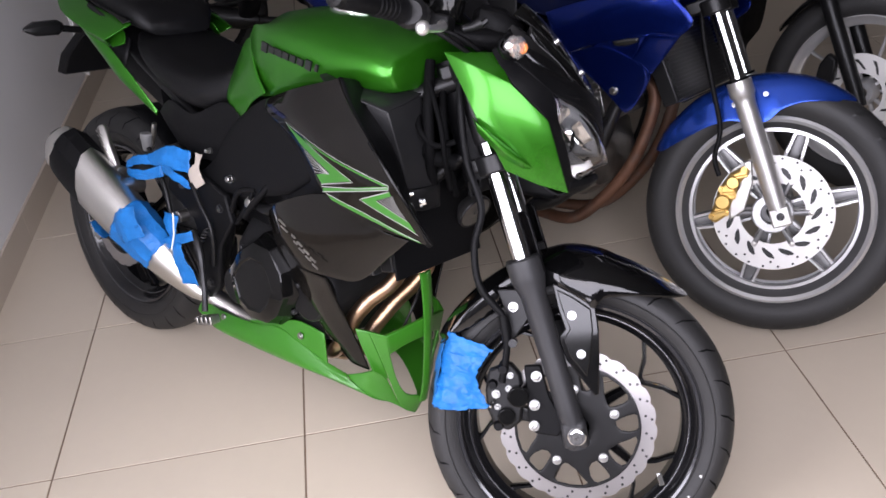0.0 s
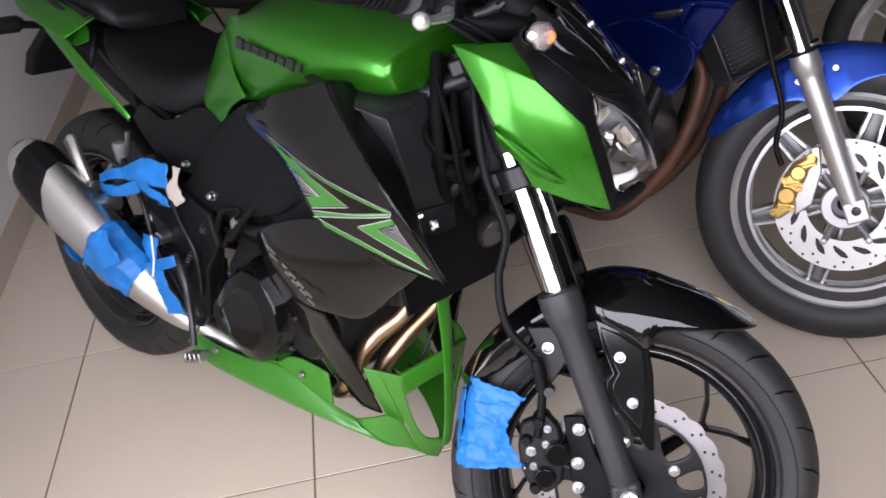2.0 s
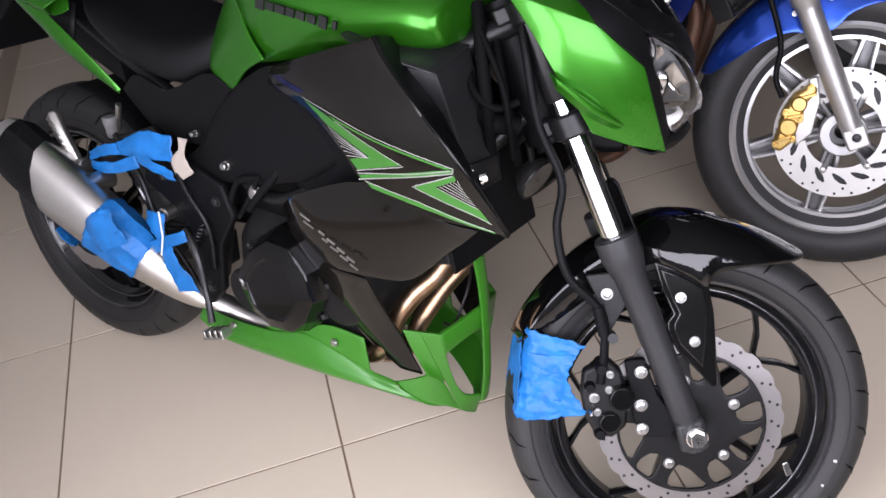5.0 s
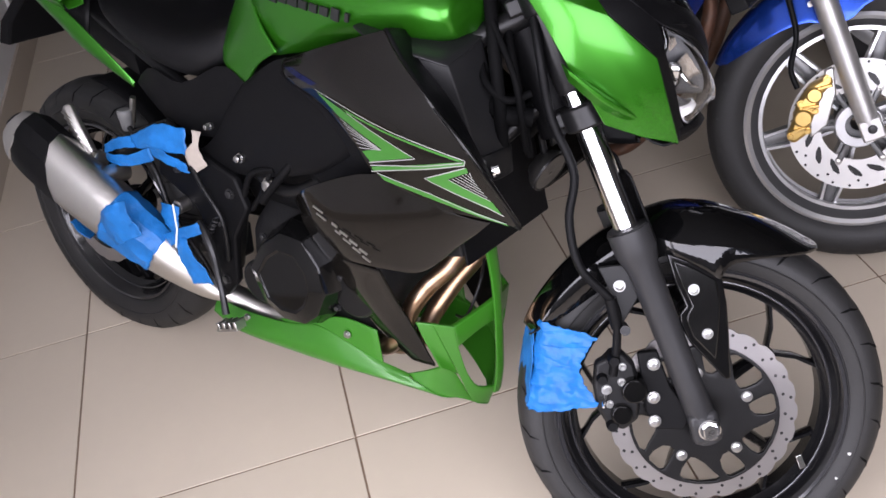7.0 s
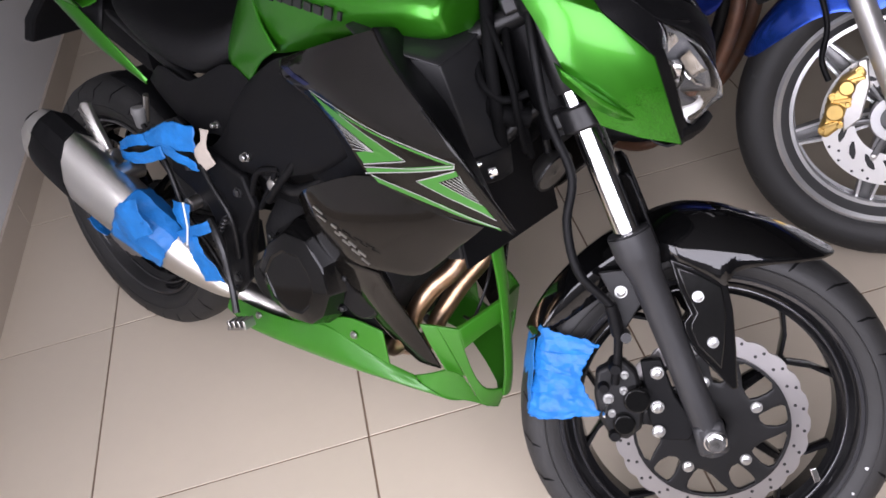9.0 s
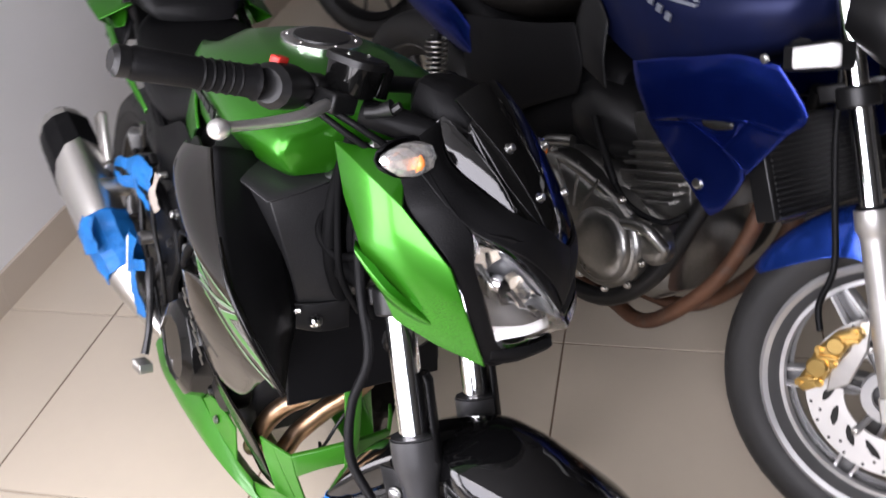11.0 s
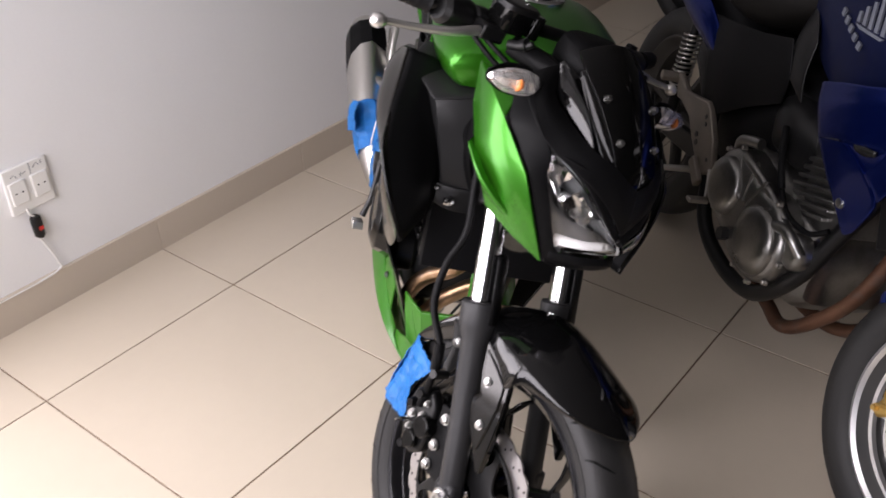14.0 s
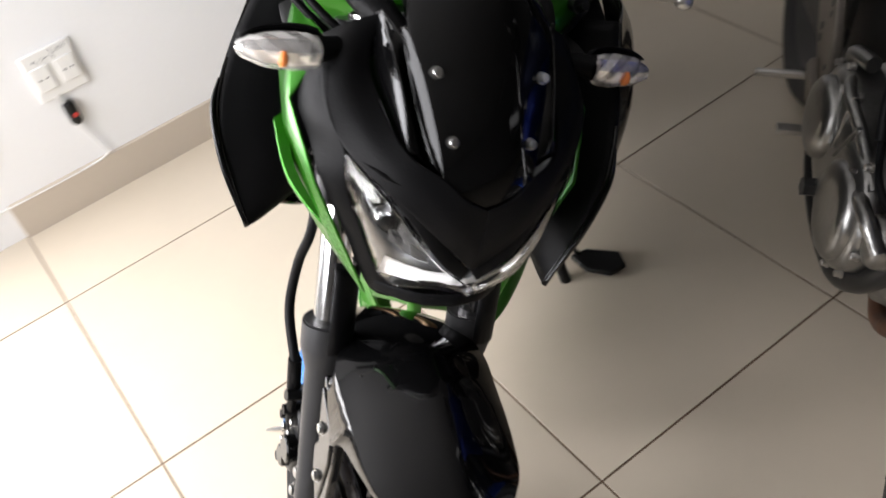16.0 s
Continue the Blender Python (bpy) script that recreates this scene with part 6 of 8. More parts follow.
tube(bm, [(0.452, -0.168, 0.452), (0.478, -0.176, 0.432), (0.498, -0.182, 0.400), (0.508, -0.186, 0.356), (0.520, -0.192, 0.322), (0.536, -0.204, 0.288)], [0.007, 0.009, 0.008, 0.007, 0.007, 0.008], 8, 18)
ped = k("brake_pedal", bm, DARK_METAL, "dark rear brake pedal", smooth=40)
bm = bmesh.new()
for i in range(4):
    block(bm, (0.536 + 0.016 * i, -0.215, 0.272 + 0.006 * i), (0.008, 0.026, 0.016), (0, -20, 0))
block(bm, (0.560, -0.215, 0.272), (0.062, 0.026, 0.006), (0, -20, 0))
part("pedal_pad", bm, STEEL, ped, bevel=0.0015)
for rows, seed, amount in (([[(0.194, -0.168, 0.561), (0.240, -0.170, 0.585), (0.290, -0.166, 0.597)], [(0.200, -0.172, 0.545), (0.248, -0.175, 0.566), (0.300, -0.170, 0.577)]], 9, 0.0022), ([[(0.200, -0.172, 0.548), (0.204, -0.172, 0.529)], [(0.240, -0.178, 0.552), (0.240, -0.176, 0.528)], [(0.285, -0.176, 0.562), (0.290, -0.174, 0.538)], [(0.345, -0.172, 0.585), (0.350, -0.170, 0.560)]], 11, 0.0022)):
    k("masking_tape", crumpled(rows, seed, amount, 16, 14), TAPE, "crumpled strips of blue masking tape round the footrest", solid=0.001, smooth=20)
for rows, seed, amount in (([[(0.285, -0.166, 0.597), (0.325, -0.164, 0.618), (0.364, -0.162, 0.634), (0.410, -0.160, 0.640), (0.443, -0.158, 0.640)], [(0.300, -0.172, 0.580), (0.335, -0.174, 0.596), (0.372, -0.172, 0.606), (0.412, -0.168, 0.610), (0.445, -0.162, 0.606)], [(0.340, -0.168, 0.580), (0.365, -0.170, 0.582), (0.390, -0.170, 0.584), (0.420, -0.166, 0.588), (0.446, -0.162, 0.584)]], 12, 0.0026), ([[(0.350, -0.172, 0.596), (0.344, -0.170, 0.572)], [(0.395, -0.174, 0.585), (0.388, -0.172, 0.562)], [(0.440, -0.166, 0.570), (0.446, -0.164, 0.548)]], 14, 0.0022)):
    k("masking_tape", crumpled(rows, seed, amount, 16, 14), TAPE, "crumpled strips of blue masking tape round the footrest", solid=0.001, smooth=20)
for rows, seed in (([[(0.372, -0.188, 0.482), (0.400, -0.192, 0.486), (0.426, -0.186, 0.484)], [(0.380, -0.196, 0.460), (0.402, -0.200, 0.455), (0.424, -0.194, 0.450)], [(0.396, -0.194, 0.430), (0.412, -0.198, 0.428), (0.430, -0.192, 0.425)]], 13), ([[(0.351, -0.192, 0.402), (0.390, -0.200, 0.425), (0.430, -0.196, 0.445), (0.472, -0.186, 0.462)], [(0.372, -0.192, 0.386), (0.402, -0.198, 0.402), (0.436, -0.194, 0.420), (0.476, -0.184, 0.440)]], 15), ([[(0.405, -0.192, 0.418), (0.440, -0.194, 0.425)], [(0.415, -0.198, 0.385), (0.455, -0.196, 0.392)], [(0.428, -0.194, 0.350), (0.476, -0.188, 0.365)], [(0.434, -0.190, 0.322), (0.490, -0.184, 0.333)]], 17)):
    k("masking_tape", crumpled(rows, seed, 0.0022, 14, 16), TAPE, "crumpled bow of blue masking tape by the pedal", solid=0.001, smooth=20)
k("cable_tie", tube(bmesh.new(), [(0.432, -0.205, 0.500), (0.436, -0.208, 0.45), (0.420, -0.206, 0.405)], 0.0018, 6), PLATE, "pale plastic cable tie")
rows = [[(0.460, -0.158, 0.640), (0.486, -0.158, 0.640)], [(0.464, -0.163, 0.618), (0.480, -0.163, 0.616)], [(0.442, -0.166, 0.592), (0.482, -0.164, 0.600)], [(0.452, -0.162, 0.549), (0.494, -0.160, 0.575)]]
k("paper_tag", crumpled(rows, 17, 0.0014, 8, 12), PAPER, "folded paper tag hung by the side panel", solid=0.0015)

# side stand
bm = bmesh.new()
tube(bm, [(0.60, 0.12, 0.26), (0.63, 0.20, 0.14), (0.66, 0.262, 0.030)], [0.014, 0.012, 0.011], 12)
st = k("side_stand", bm, SATIN, "black side stand", smooth=50)


# ---- the blue motorcycle beside it ----
HM = pose(0.717, 1.118, 0.002, 0, 0, -43.2) @ pose(0, 0, 0, -12.6, 0, 0)
hb = thing("motorcycle", HM, "blue metallic half faired road motorcycle with silver wheels", "motorcycle")


def h(name, bm, mat, label="", **kw):
    return part(name, bm, mat, hb, label, **kw)


HSTEER = Matrix.Translation((1.535, 0, 0)) @ Matrix.Rotation(radians(15), 4, Vector((-math.sin(radians(25.5)), 0, math.cos(radians(25.5))))) @ Matrix.Translation((-1.535, 0, 0))


def hs(name, bm, mat, label="", **kw):
    return part(name, bm, mat, hb, label, local=HSTEER, **kw)


def silver_wheel(parent, centre, r, w, flange, rw, spokes, mat=None, first=20, local=I4):
    bm = bmesh.new()
    rim_mesh(bm, centre, flange, rw)
    lathe(bm, [(-0.045, 0.016), (-0.045, 0.034), (-0.02, 0.046), (0.02, 0.046), (0.045, 0.034), (0.045, 0.016)], 32, centre)
    wheel = part("front_wheel", bm, GRAPHITE, parent, "grey cast wheel with bright rim lips and spokes", local, smooth=35)
    for sg in (-1, 1):
        bm = bmesh.new()
        lathe(bm, [(sg * (rw + 0.001), flange + 0.001), (sg * (rw + 0.005), flange - 0.006), (sg * (rw - 0.001), flange - 0.014), (sg * (rw - 0.006), flange - 0.010)], 72, centre)
        part("rim_lip", bm, SILVER, wheel, "bright machined rim lip", smooth=50)
        bm = bmesh.new()
        lathe(bm, [(sg * rw * 0.42, flange - 0.031), (sg * rw * 0.62, flange - 0.030), (sg * rw * 0.62, flange - 0.038), (sg * rw * 0.40, flange - 0.040)], 72, centre)
        part("rim_band", bm, SILVER, wheel, smooth=50)
    for i in range(spokes):
        a = radians(first + 360 / spokes * i)
        bm = bmesh.new()
        for o in (-0.013, 0.013):
            bar(bm, centre, a + o / 0.05, 0.042, flange - 0.028, 0.011, 0.009, 0, 0, 0.036, 0.032, skew=-o / 0.05 + o / 0.19)
        sp = part("spoke", bm, SILVER, wheel, smooth=35)
        part("spoke_web", bar(bmesh.new(), centre, a, 0.04, flange - 0.028, 0.026, 0.026, 0, 0, 0.010, 0.010), GRAPHITE, wheel, smooth=35)
    part("tyre", tyre_mesh(centre, r, w, flange - 0.004), RUBBER, wheel, "worn black road tyre", smooth=50)
    grooves = part("tread_groove", groove_mesh(centre, r, w, flange - 0.004, 24), INK, wheel, smooth=0)
    grooves["kind"] = "stuff"
    return wheel


HF, HR = (1.450, 0, 0.309), (0.02, 0, 0.306)
hw = silver_wheel(hb, HF, 0.313, 0.057, 0.232, 0.044, 6, local=HSTEER)
hdc = (HF[0], -0.062, HF[2])
part("brake_disc", disc_mesh(hdc, 0.141, 0.076, 0.0025), DISC_WHITE, hw, "pale drilled brake disc", smooth=30)
drill(hw, hdc, -0.0029, [(0.134, 24, 0.0), (0.122, 12, 0.13)], 0.0030)
for i in range(15):
    bm = bmesh.new()
    a = 2 * math.pi * i / 15
    pts = []
    for f, wd in ((0.0, 0.002), (0.3, 0.0055), (0.7, 0.0065), (1.0, 0.002)):
        r, b = 0.089 + 0.023 * f, a + 0.30 * f
        pts.append((Vector((r * math.cos(b), 0, r * math.sin(b))), Vector((math.cos(b + 2.45), 0, math.sin(b + 2.45))) * wd))
    c = Vector((hdc[0], -0.0655, hdc[2]))
    skin(bm, [[bm.verts.new(c + q + d) for q, d in pts], [bm.verts.new(c + q - d) for q, d in pts]])
    part("disc_slot", bm, INK, hw, smooth=0)
bm = bmesh.new()
lathe(bm, [(-0.003, 0.028), (-0.003, 0.046), (0.004, 0.050), (0.004, 0.028)], 36, (HF[0], -0.066, HF[2]))
part("disc_carrier", bm, SILVER, hw, "silver disc carrier", smooth=30)
for i in range(6):
    part("carrier_arm", bar(bmesh.new(), (HF[0], -0.064, HF[2]), radians(10 + 60 * i), 0.042, 0.088, 0.012, 0.014, 0, 0, 0.008, 0.006), GRAPHITE, hw, smooth=30)
for i in range(6):
    a = radians(10 + 60 * i)
    bolt("disc_bolt", (HF[0] + 0.088 * math.cos(a), -0.066, HF[2] + 0.088 * math.sin(a)), (0, -1, 0), 0.005, 0.005, hw, STEEL)
bm = bmesh.new()
rod(bm, (HF[0] + 0.012, -0.118, HF[2]), (HF[0], 0.12, HF[2]), 0.009, 16)
part("axle", bm, STEEL, hw)
# forks
HUP = Vector((-math.sin(radians(25.5)), 0, math.cos(radians(25.5))))
for sd in (-1, 1):
    base = Vector((HF[0] + 0.016, sd * 0.098, HF[2] + 0.008))
    bm = bmesh.new()
    tube(bm, [base - HUP * 0.02, base + HUP * 0.04, base + HUP * 0.28, base + HUP * 0.291, base + HUP * 0.297, base + HUP * 0.330], [0.020, 0.023, 0.024, 0.026, 0.030, 0.029], 22)
    leg = hs("fork_leg", bm, FORK_ALLOY, "grey alloy fork lower", smooth=40)
    bm = bmesh.new()
    block(bm, base + Vector((0.004, sd * 0.004, -0.004)), (0.046, 0.034, 0.046), (0, -25, 0))
    part("axle_clamp", bm, FORK_ALLOY, leg, bevel=0.004)
    part("fork_tube", tube(bmesh.new(), [base + HUP * 0.32, base + HUP * 0.80], 0.0185, 22), CHROME, leg, "polished chrome fork tube", smooth=60)
    part("dust_seal", tube(bmesh.new(), [base + HUP * 0.329, base + HUP * 0.336], 0.0245, 22), MATT, leg)
    bm = bmesh.new()
    tube(bm, [base + HUP * 0.495, base + HUP * 0.53], 0.034, 20)
    hs("fork_clamp", bm, SATIN, "black fork clamp", bevel=0.004)
    bolt("axle_bolt", base + Vector((0.004, sd * 0.022, -0.002)), (0, sd, 0), 0.007, 0.005, leg, DARK_METAL)
bm = bmesh.new()
q = Vector((HF[0], 0, HF[2])) + HUP * 0.515
block(bm, q + Vector((-0.02, 0, 0)), (0.06, 0.19, 0.03), (0, -25, 0))
hs("triple_clamp", bm, SATIN, bevel=0.004)


# mudguard
def h_row(a, r, w, drop):
    out = []
    for u in (-1, -0.9, -0.6, 0, 0.6, 0.9, 1):
        rr = r - drop * max(0, (abs(u) - 0.55) / 0.45) ** 1.5 - 0.014 * u * u
        out.append((HF[0] + rr * math.cos(a), w * u, HF[2] + rr * math.sin(a)))
    return out


rows = [h_row(radians(a), r, w, d) for a, r, w, d in ((64, 0.318, 0.012, 0.002), (68, 0.322, 0.036, 0.008), (76, 0.326, 0.058, 0.024), (86, 0.329, 0.068, 0.044), (95, 0.330, 0.071, 0.066), (102, 0.331, 0.072, 0.092), (112, 0.331, 0.072, 0.094), (122, 0.330, 0.071, 0.070), (134, 0.331, 0.070, 0.056), (148, 0.329, 0.067, 0.036), (157, 0.326, 0.050, 0.014), (161, 0.324, 0.02, 0.004))]
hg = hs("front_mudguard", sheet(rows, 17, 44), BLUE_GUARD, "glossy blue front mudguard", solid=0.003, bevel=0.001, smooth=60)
for x, z in ((1.388, 0.590), (1.322, 0.556)):
    bolt("mudguard_bolt", (x, -0.074, z), (0, -1, 0.2), 0.0045, 0.005, hg)
# caliper and hose
bm = bmesh.new()
prism(bm, [(1.312, 0.300), (1.330, 0.290), (1.352, 0.312), (1.360, 0.345), (1.372, 0.400), (1.392, 0.425), (1.378, 0.440), (1.345, 0.415), (1.325, 0.375), (1.322, 0.340)], -0.110, -0.076)
hc = part("brake_caliper", bm, GOLD, hb, "gold painted two piston brake caliper", local=HSTEER @ Matrix.Translation((-0.006, 0, -0.020)), bevel=0.007)
bm = bmesh.new()
for x, z, r in ((1.356, 0.398, 0.016), (1.340, 0.348, 0.019)):
    tube(bm, [(x, -0.075, z), (x, -0.116, z), (x, -0.120, z)], [r, r, r * 0.8], 20)
part("piston_housing", bm, GOLD, hc, smooth=40)
bm = bmesh.new()
prism(bm, [(1.362, 0.300), (1.392, 0.330), (1.400, 0.400), (1.388, 0.452), (1.372, 0.446), (1.372, 0.390), (1.355, 0.340)], -0.086, -0.074)
part("caliper_bracket", bm, FORK_ALLOY, hc, bevel=0.003)
for x, z in ((1.376, 0.432), (1.332, 0.378), (1.320, 0.308), (1.362, 0.365), (1.352, 0.322)):
    bolt("caliper_bolt", (x, -0.110, z), (0, -1, 0), 0.0055, 0.010, hc, GOLD)
for x, z, a in ((1.334, 0.322, -25), (1.352, 0.372, -15), (1.372, 0.415, -20)):
    part("caliper_rib", block(bmesh.new(), (x, -0.112, z), (0.034, 0.010, 0.007), (0, a, 0)), GOLD, hc, bevel=0.002)
hs("brake_hose", tube(bmesh.new(), [(1.19, -0.09, 0.88), (1.225, -0.085, 0.72), (1.265, -0.09, 0.60), (1.300, -0.098, 0.50), (1.298, -0.10, 0.43), (1.316, -0.105, 0.388)], 0.006, 8, 26), MATT, "black rubber brake hose", smooth=60)

# tank, seat and tail
rings = [tank_ring(*r) for r in ((0.615, 0.07, 0.82, 0.870, 0.915), (0.66, 0.118, 0.79, 0.880, 0.942), (0.74, 0.142, 0.76, 0.878, 0.960), (0.86, 0.165, 0.73, 0.872, 0.972), (0.98, 0.178, 0.74, 0.885, 0.972), (1.08, 0.170, 0.80, 0.900, 0.968), (1.15, 0.14, 0.85, 0.915, 0.955), (1.18, 0.09, 0.89, 0.925, 0.945))]
rings = [list(c) for c in zip(*[spline(c, 30) for c in zip(*rings)])]
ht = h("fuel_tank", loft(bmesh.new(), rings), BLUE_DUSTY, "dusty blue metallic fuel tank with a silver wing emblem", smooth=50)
bm = bmesh.new()
tube(bm, [(0.86, -0.01, 0.966), (0.86, -0.01, 0.9765), (0.86, -0.01, 0.9775)], [0.046, 0.045, 0.038], 32)
part("filler_cap", bm, STEEL, ht, "silver filler cap", smooth=30)
# emblem: a fan of five plain feathers


def on_tank(x, z):
    return -(0.1775 - 0.55 * (0.985 - x) ** 2 - 1.4 * max(0, z - 0.885) ** 1.5) - 0.003


for i in range(5):
    u = i / 4
    top = (0.893 + 0.046 * u, 0.897 + 0.052 * u)
    foot = (0.899 + 0.088 * u, 0.878 + 0.002 * u)
    feather = prism(bmesh.new(), [(top[0], top[1]), (top[0] + 0.008, top[1] + 0.002), (foot[0] + 0.012, foot[1] + 0.001), (foot[0], foot[1])], -0.001, 0.003, on_tank)
    part("emblem_feather", feather, EMBLEM, ht, "silver feather of the wing emblem", smooth=0)
part("emblem_foot", prism(bmesh.new(), [(0.897, 0.875), (1.000, 0.877), (0.992, 0.871), (0.915, 0.869)], -0.001, 0.003, on_tank), EMBLEM, ht, smooth=0)
for i in range(5):
    x, z = 0.832 + 0.0245 * i, 0.888 - 0.0088 * i
    part("badge_stroke", prism(bmesh.new(), [(x + 0.002, z - 0.002), (x + 0.015, z - 0.005), (x + 0.013, z - 0.019), (x, z - 0.016)], -0.001, 0.003, on_tank), EMBLEM, ht, smooth=0)
rings = [superring(*r, n=22, power=3.0) for r in ((0.66, 0.06, 0.83, 0.885), (0.62, 0.10, 0.79, 0.880), (0.54, 0.145, 0.735, 0.862), (0.44, 0.158, 0.712, 0.850), (0.33, 0.155, 0.715, 0.850), (0.22, 0.145, 0.745, 0.870), (0.12, 0.138, 0.78, 0.905), (0.0, 0.128, 0.815, 0.930), (-0.12, 0.115, 0.85, 0.945), (-0.19, 0.09, 0.88, 0.945))]
rings = [list(c) for c in zip(*[spline(c, 30) for c in zip(*rings)])]
h("dual_seat", loft(bmesh.new(), rings), DUSTY_VINYL, "dusty black stepped dual seat", smooth=60)
for sd in (-1, 1):
    P = lambda x, y, z: (x, sd * y, z)
    rows = [[P(0.390, 0.140, 0.640), P(0.30, 0.152, 0.700), P(0.16, 0.148, 0.748), P(0.0, 0.140, 0.805), P(-0.16, 0.118, 0.875), P(-0.28, 0.07, 0.915)], [P(0.385, 0.152, 0.612), P(0.26, 0.163, 0.662), P(0.13, 0.162, 0.705), P(-0.03, 0.152, 0.765), P(-0.17, 0.127, 0.842), P(-0.29, 0.07, 0.89)], [P(0.365, 0.142, 0.595), P(0.23, 0.152, 0.630), P(0.10, 0.152, 0.668), P(-0.05, 0.142, 0.728), P(-0.19, 0.117, 0.808), P(-0.29, 0.06, 0.862)]]
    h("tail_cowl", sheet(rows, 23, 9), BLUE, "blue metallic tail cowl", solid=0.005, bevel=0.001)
    h("grab_rail", tube(bmesh.new(), [P(0.02, 0.14, 0.82), P(-0.03, 0.165, 0.865), P(-0.14, 0.16, 0.915), P(-0.24, 0.11, 0.945), P(-0.27, 0.05, 0.95)], 0.010, 10, 20), STEEL, "silver grab rail", smooth=60)
    rows = [[P(0.300, 0.140, 0.690), P(0.44, 0.158, 0.715), P(0.56, 0.155, 0.735), P(0.68, 0.150, 0.765)], [P(0.340, 0.150, 0.590), P(0.46, 0.162, 0.60), P(0.58, 0.158, 0.65), P(0.72, 0.150, 0.69)], [P(0.400, 0.142, 0.450), P(0.48, 0.150, 0.49), P(0.58, 0.145, 0.555), P(0.71, 0.14, 0.625)]]
    h("side_panel", sheet(rows, 13, 9), MATT, "dusty black side panel", solid=0.004, bevel=0.002)
    rows = [[P(0.665, 0.115, 0.840), P(0.73, 0.142, 0.825), P(0.775, 0.155, 0.79)], [P(0.675, 0.140, 0.760), P(0.735, 0.156, 0.75), P(0.785, 0.160, 0.72)], [P(0.700, 0.145, 0.690), P(0.75, 0.152, 0.68), P(0.80, 0.155, 0.665)]]
    h("knee_cover", sheet(rows, 7, 9), SATIN, "dull grey black knee cover", solid=0.004, bevel=0.002)
    # half fairing with its air slot
    rows = [[P(0.875, 0.178, 0.745), P(0.955, 0.190, 0.775), P(1.040, 0.202, 0.802), P(1.120, 0.205, 0.828), P(1.195, 0.200, 0.830)], [P(0.905, 0.188, 0.705), P(0.985, 0.200, 0.742), P(1.060, 0.208, 0.768), P(1.150, 0.208, 0.785), P(1.262, 0.196, 0.770)], [P(0.950, 0.190, 0.655), P(1.020, 0.200, 0.685), P(1.090, 0.204, 0.705), P(1.165, 0.202, 0.728), P(1.235, 0.195, 0.728)]]
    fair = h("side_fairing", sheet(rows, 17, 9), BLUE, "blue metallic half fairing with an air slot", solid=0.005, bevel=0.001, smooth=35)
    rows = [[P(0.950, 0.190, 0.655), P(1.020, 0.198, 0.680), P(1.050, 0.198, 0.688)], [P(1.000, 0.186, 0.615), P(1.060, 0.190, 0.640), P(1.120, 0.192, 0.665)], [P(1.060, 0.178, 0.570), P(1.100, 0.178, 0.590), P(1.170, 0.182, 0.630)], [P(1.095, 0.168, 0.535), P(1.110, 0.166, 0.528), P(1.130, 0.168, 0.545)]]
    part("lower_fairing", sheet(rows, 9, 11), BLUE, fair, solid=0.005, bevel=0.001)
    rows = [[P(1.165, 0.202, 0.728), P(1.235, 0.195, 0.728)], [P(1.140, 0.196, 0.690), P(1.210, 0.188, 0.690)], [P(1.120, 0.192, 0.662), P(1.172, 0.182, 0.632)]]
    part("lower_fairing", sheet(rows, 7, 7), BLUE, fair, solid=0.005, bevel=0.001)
    bolt("fairing_bolt", P(1.078, 0.176, 0.580), (0, sd, 0), 0.009, 0.008, fair)
    bolt("fairing_bolt", P(1.170, 0.207, 0.835), (0, sd, 0), 0.006, 0.006, fair)
    rows = [[P(1.015, 0.196, 0.684), P(1.090, 0.200, 0.705), P(1.168, 0.198, 0.730)], [P(1.045, 0.191, 0.668), P(1.095, 0.192, 0.684), P(1.150, 0.192, 0.700)], [P(1.055, 0.186, 0.640), P(1.100, 0.187, 0.655), P(1.135, 0.188, 0.668)]]
    part("slot_panel", sheet(rows, 7, 7), BLUE, fair, solid=0.004)
    rows = [[P(1.075, 0.2035, 0.700), P(1.105, 0.2045, 0.709), P(1.140, 0.2045, 0.716)], [P(1.080, 0.2015, 0.692), P(1.108, 0.200, 0.693), P(1.138, 0.202, 0.706)]]
    part("air_slot", sheet(rows, 7), INK, fair, "narrow dark air slot", solid=0.004)
    # indicator on the fairing
    bm = bmesh.new()
    tube(bm, [P(1.20, 0.17, 0.855), P(1.225, 0.20, 0.862)], [0.018, 0.020], 10)
    ind = h("front_indicator", bm, MATT, "pale indicator on a black stalk", smooth=40)
    bm = block(bmesh.new(), P(1.270, 0.225, 0.868), (0.105, 0.05, 0.040), (0, -20, sd * 20))
    part("indicator_shell", bm, SATIN, ind, bevel=0.005)
    bm = block(bmesh.new(), P(1.280, 0.247, 0.873), (0.090, 0.022, 0.034), (0, -20, sd * 20))
    part("indicator_lens", bm, WHITE, ind, "milky white lens", bevel=0.006)
# nose of the fairing
rings = [superring(*r, n=18, power=2.8) for r in ((1.22, 0.10, 0.86, 0.97), (1.28, 0.12, 0.84, 0.985), (1.34, 0.11, 0.82, 0.96), (1.38, 0.07, 0.84, 0.92))]
h("headlamp_shell", loft(bmesh.new(), rings), SATIN, "dark headlamp shell", smooth=60)

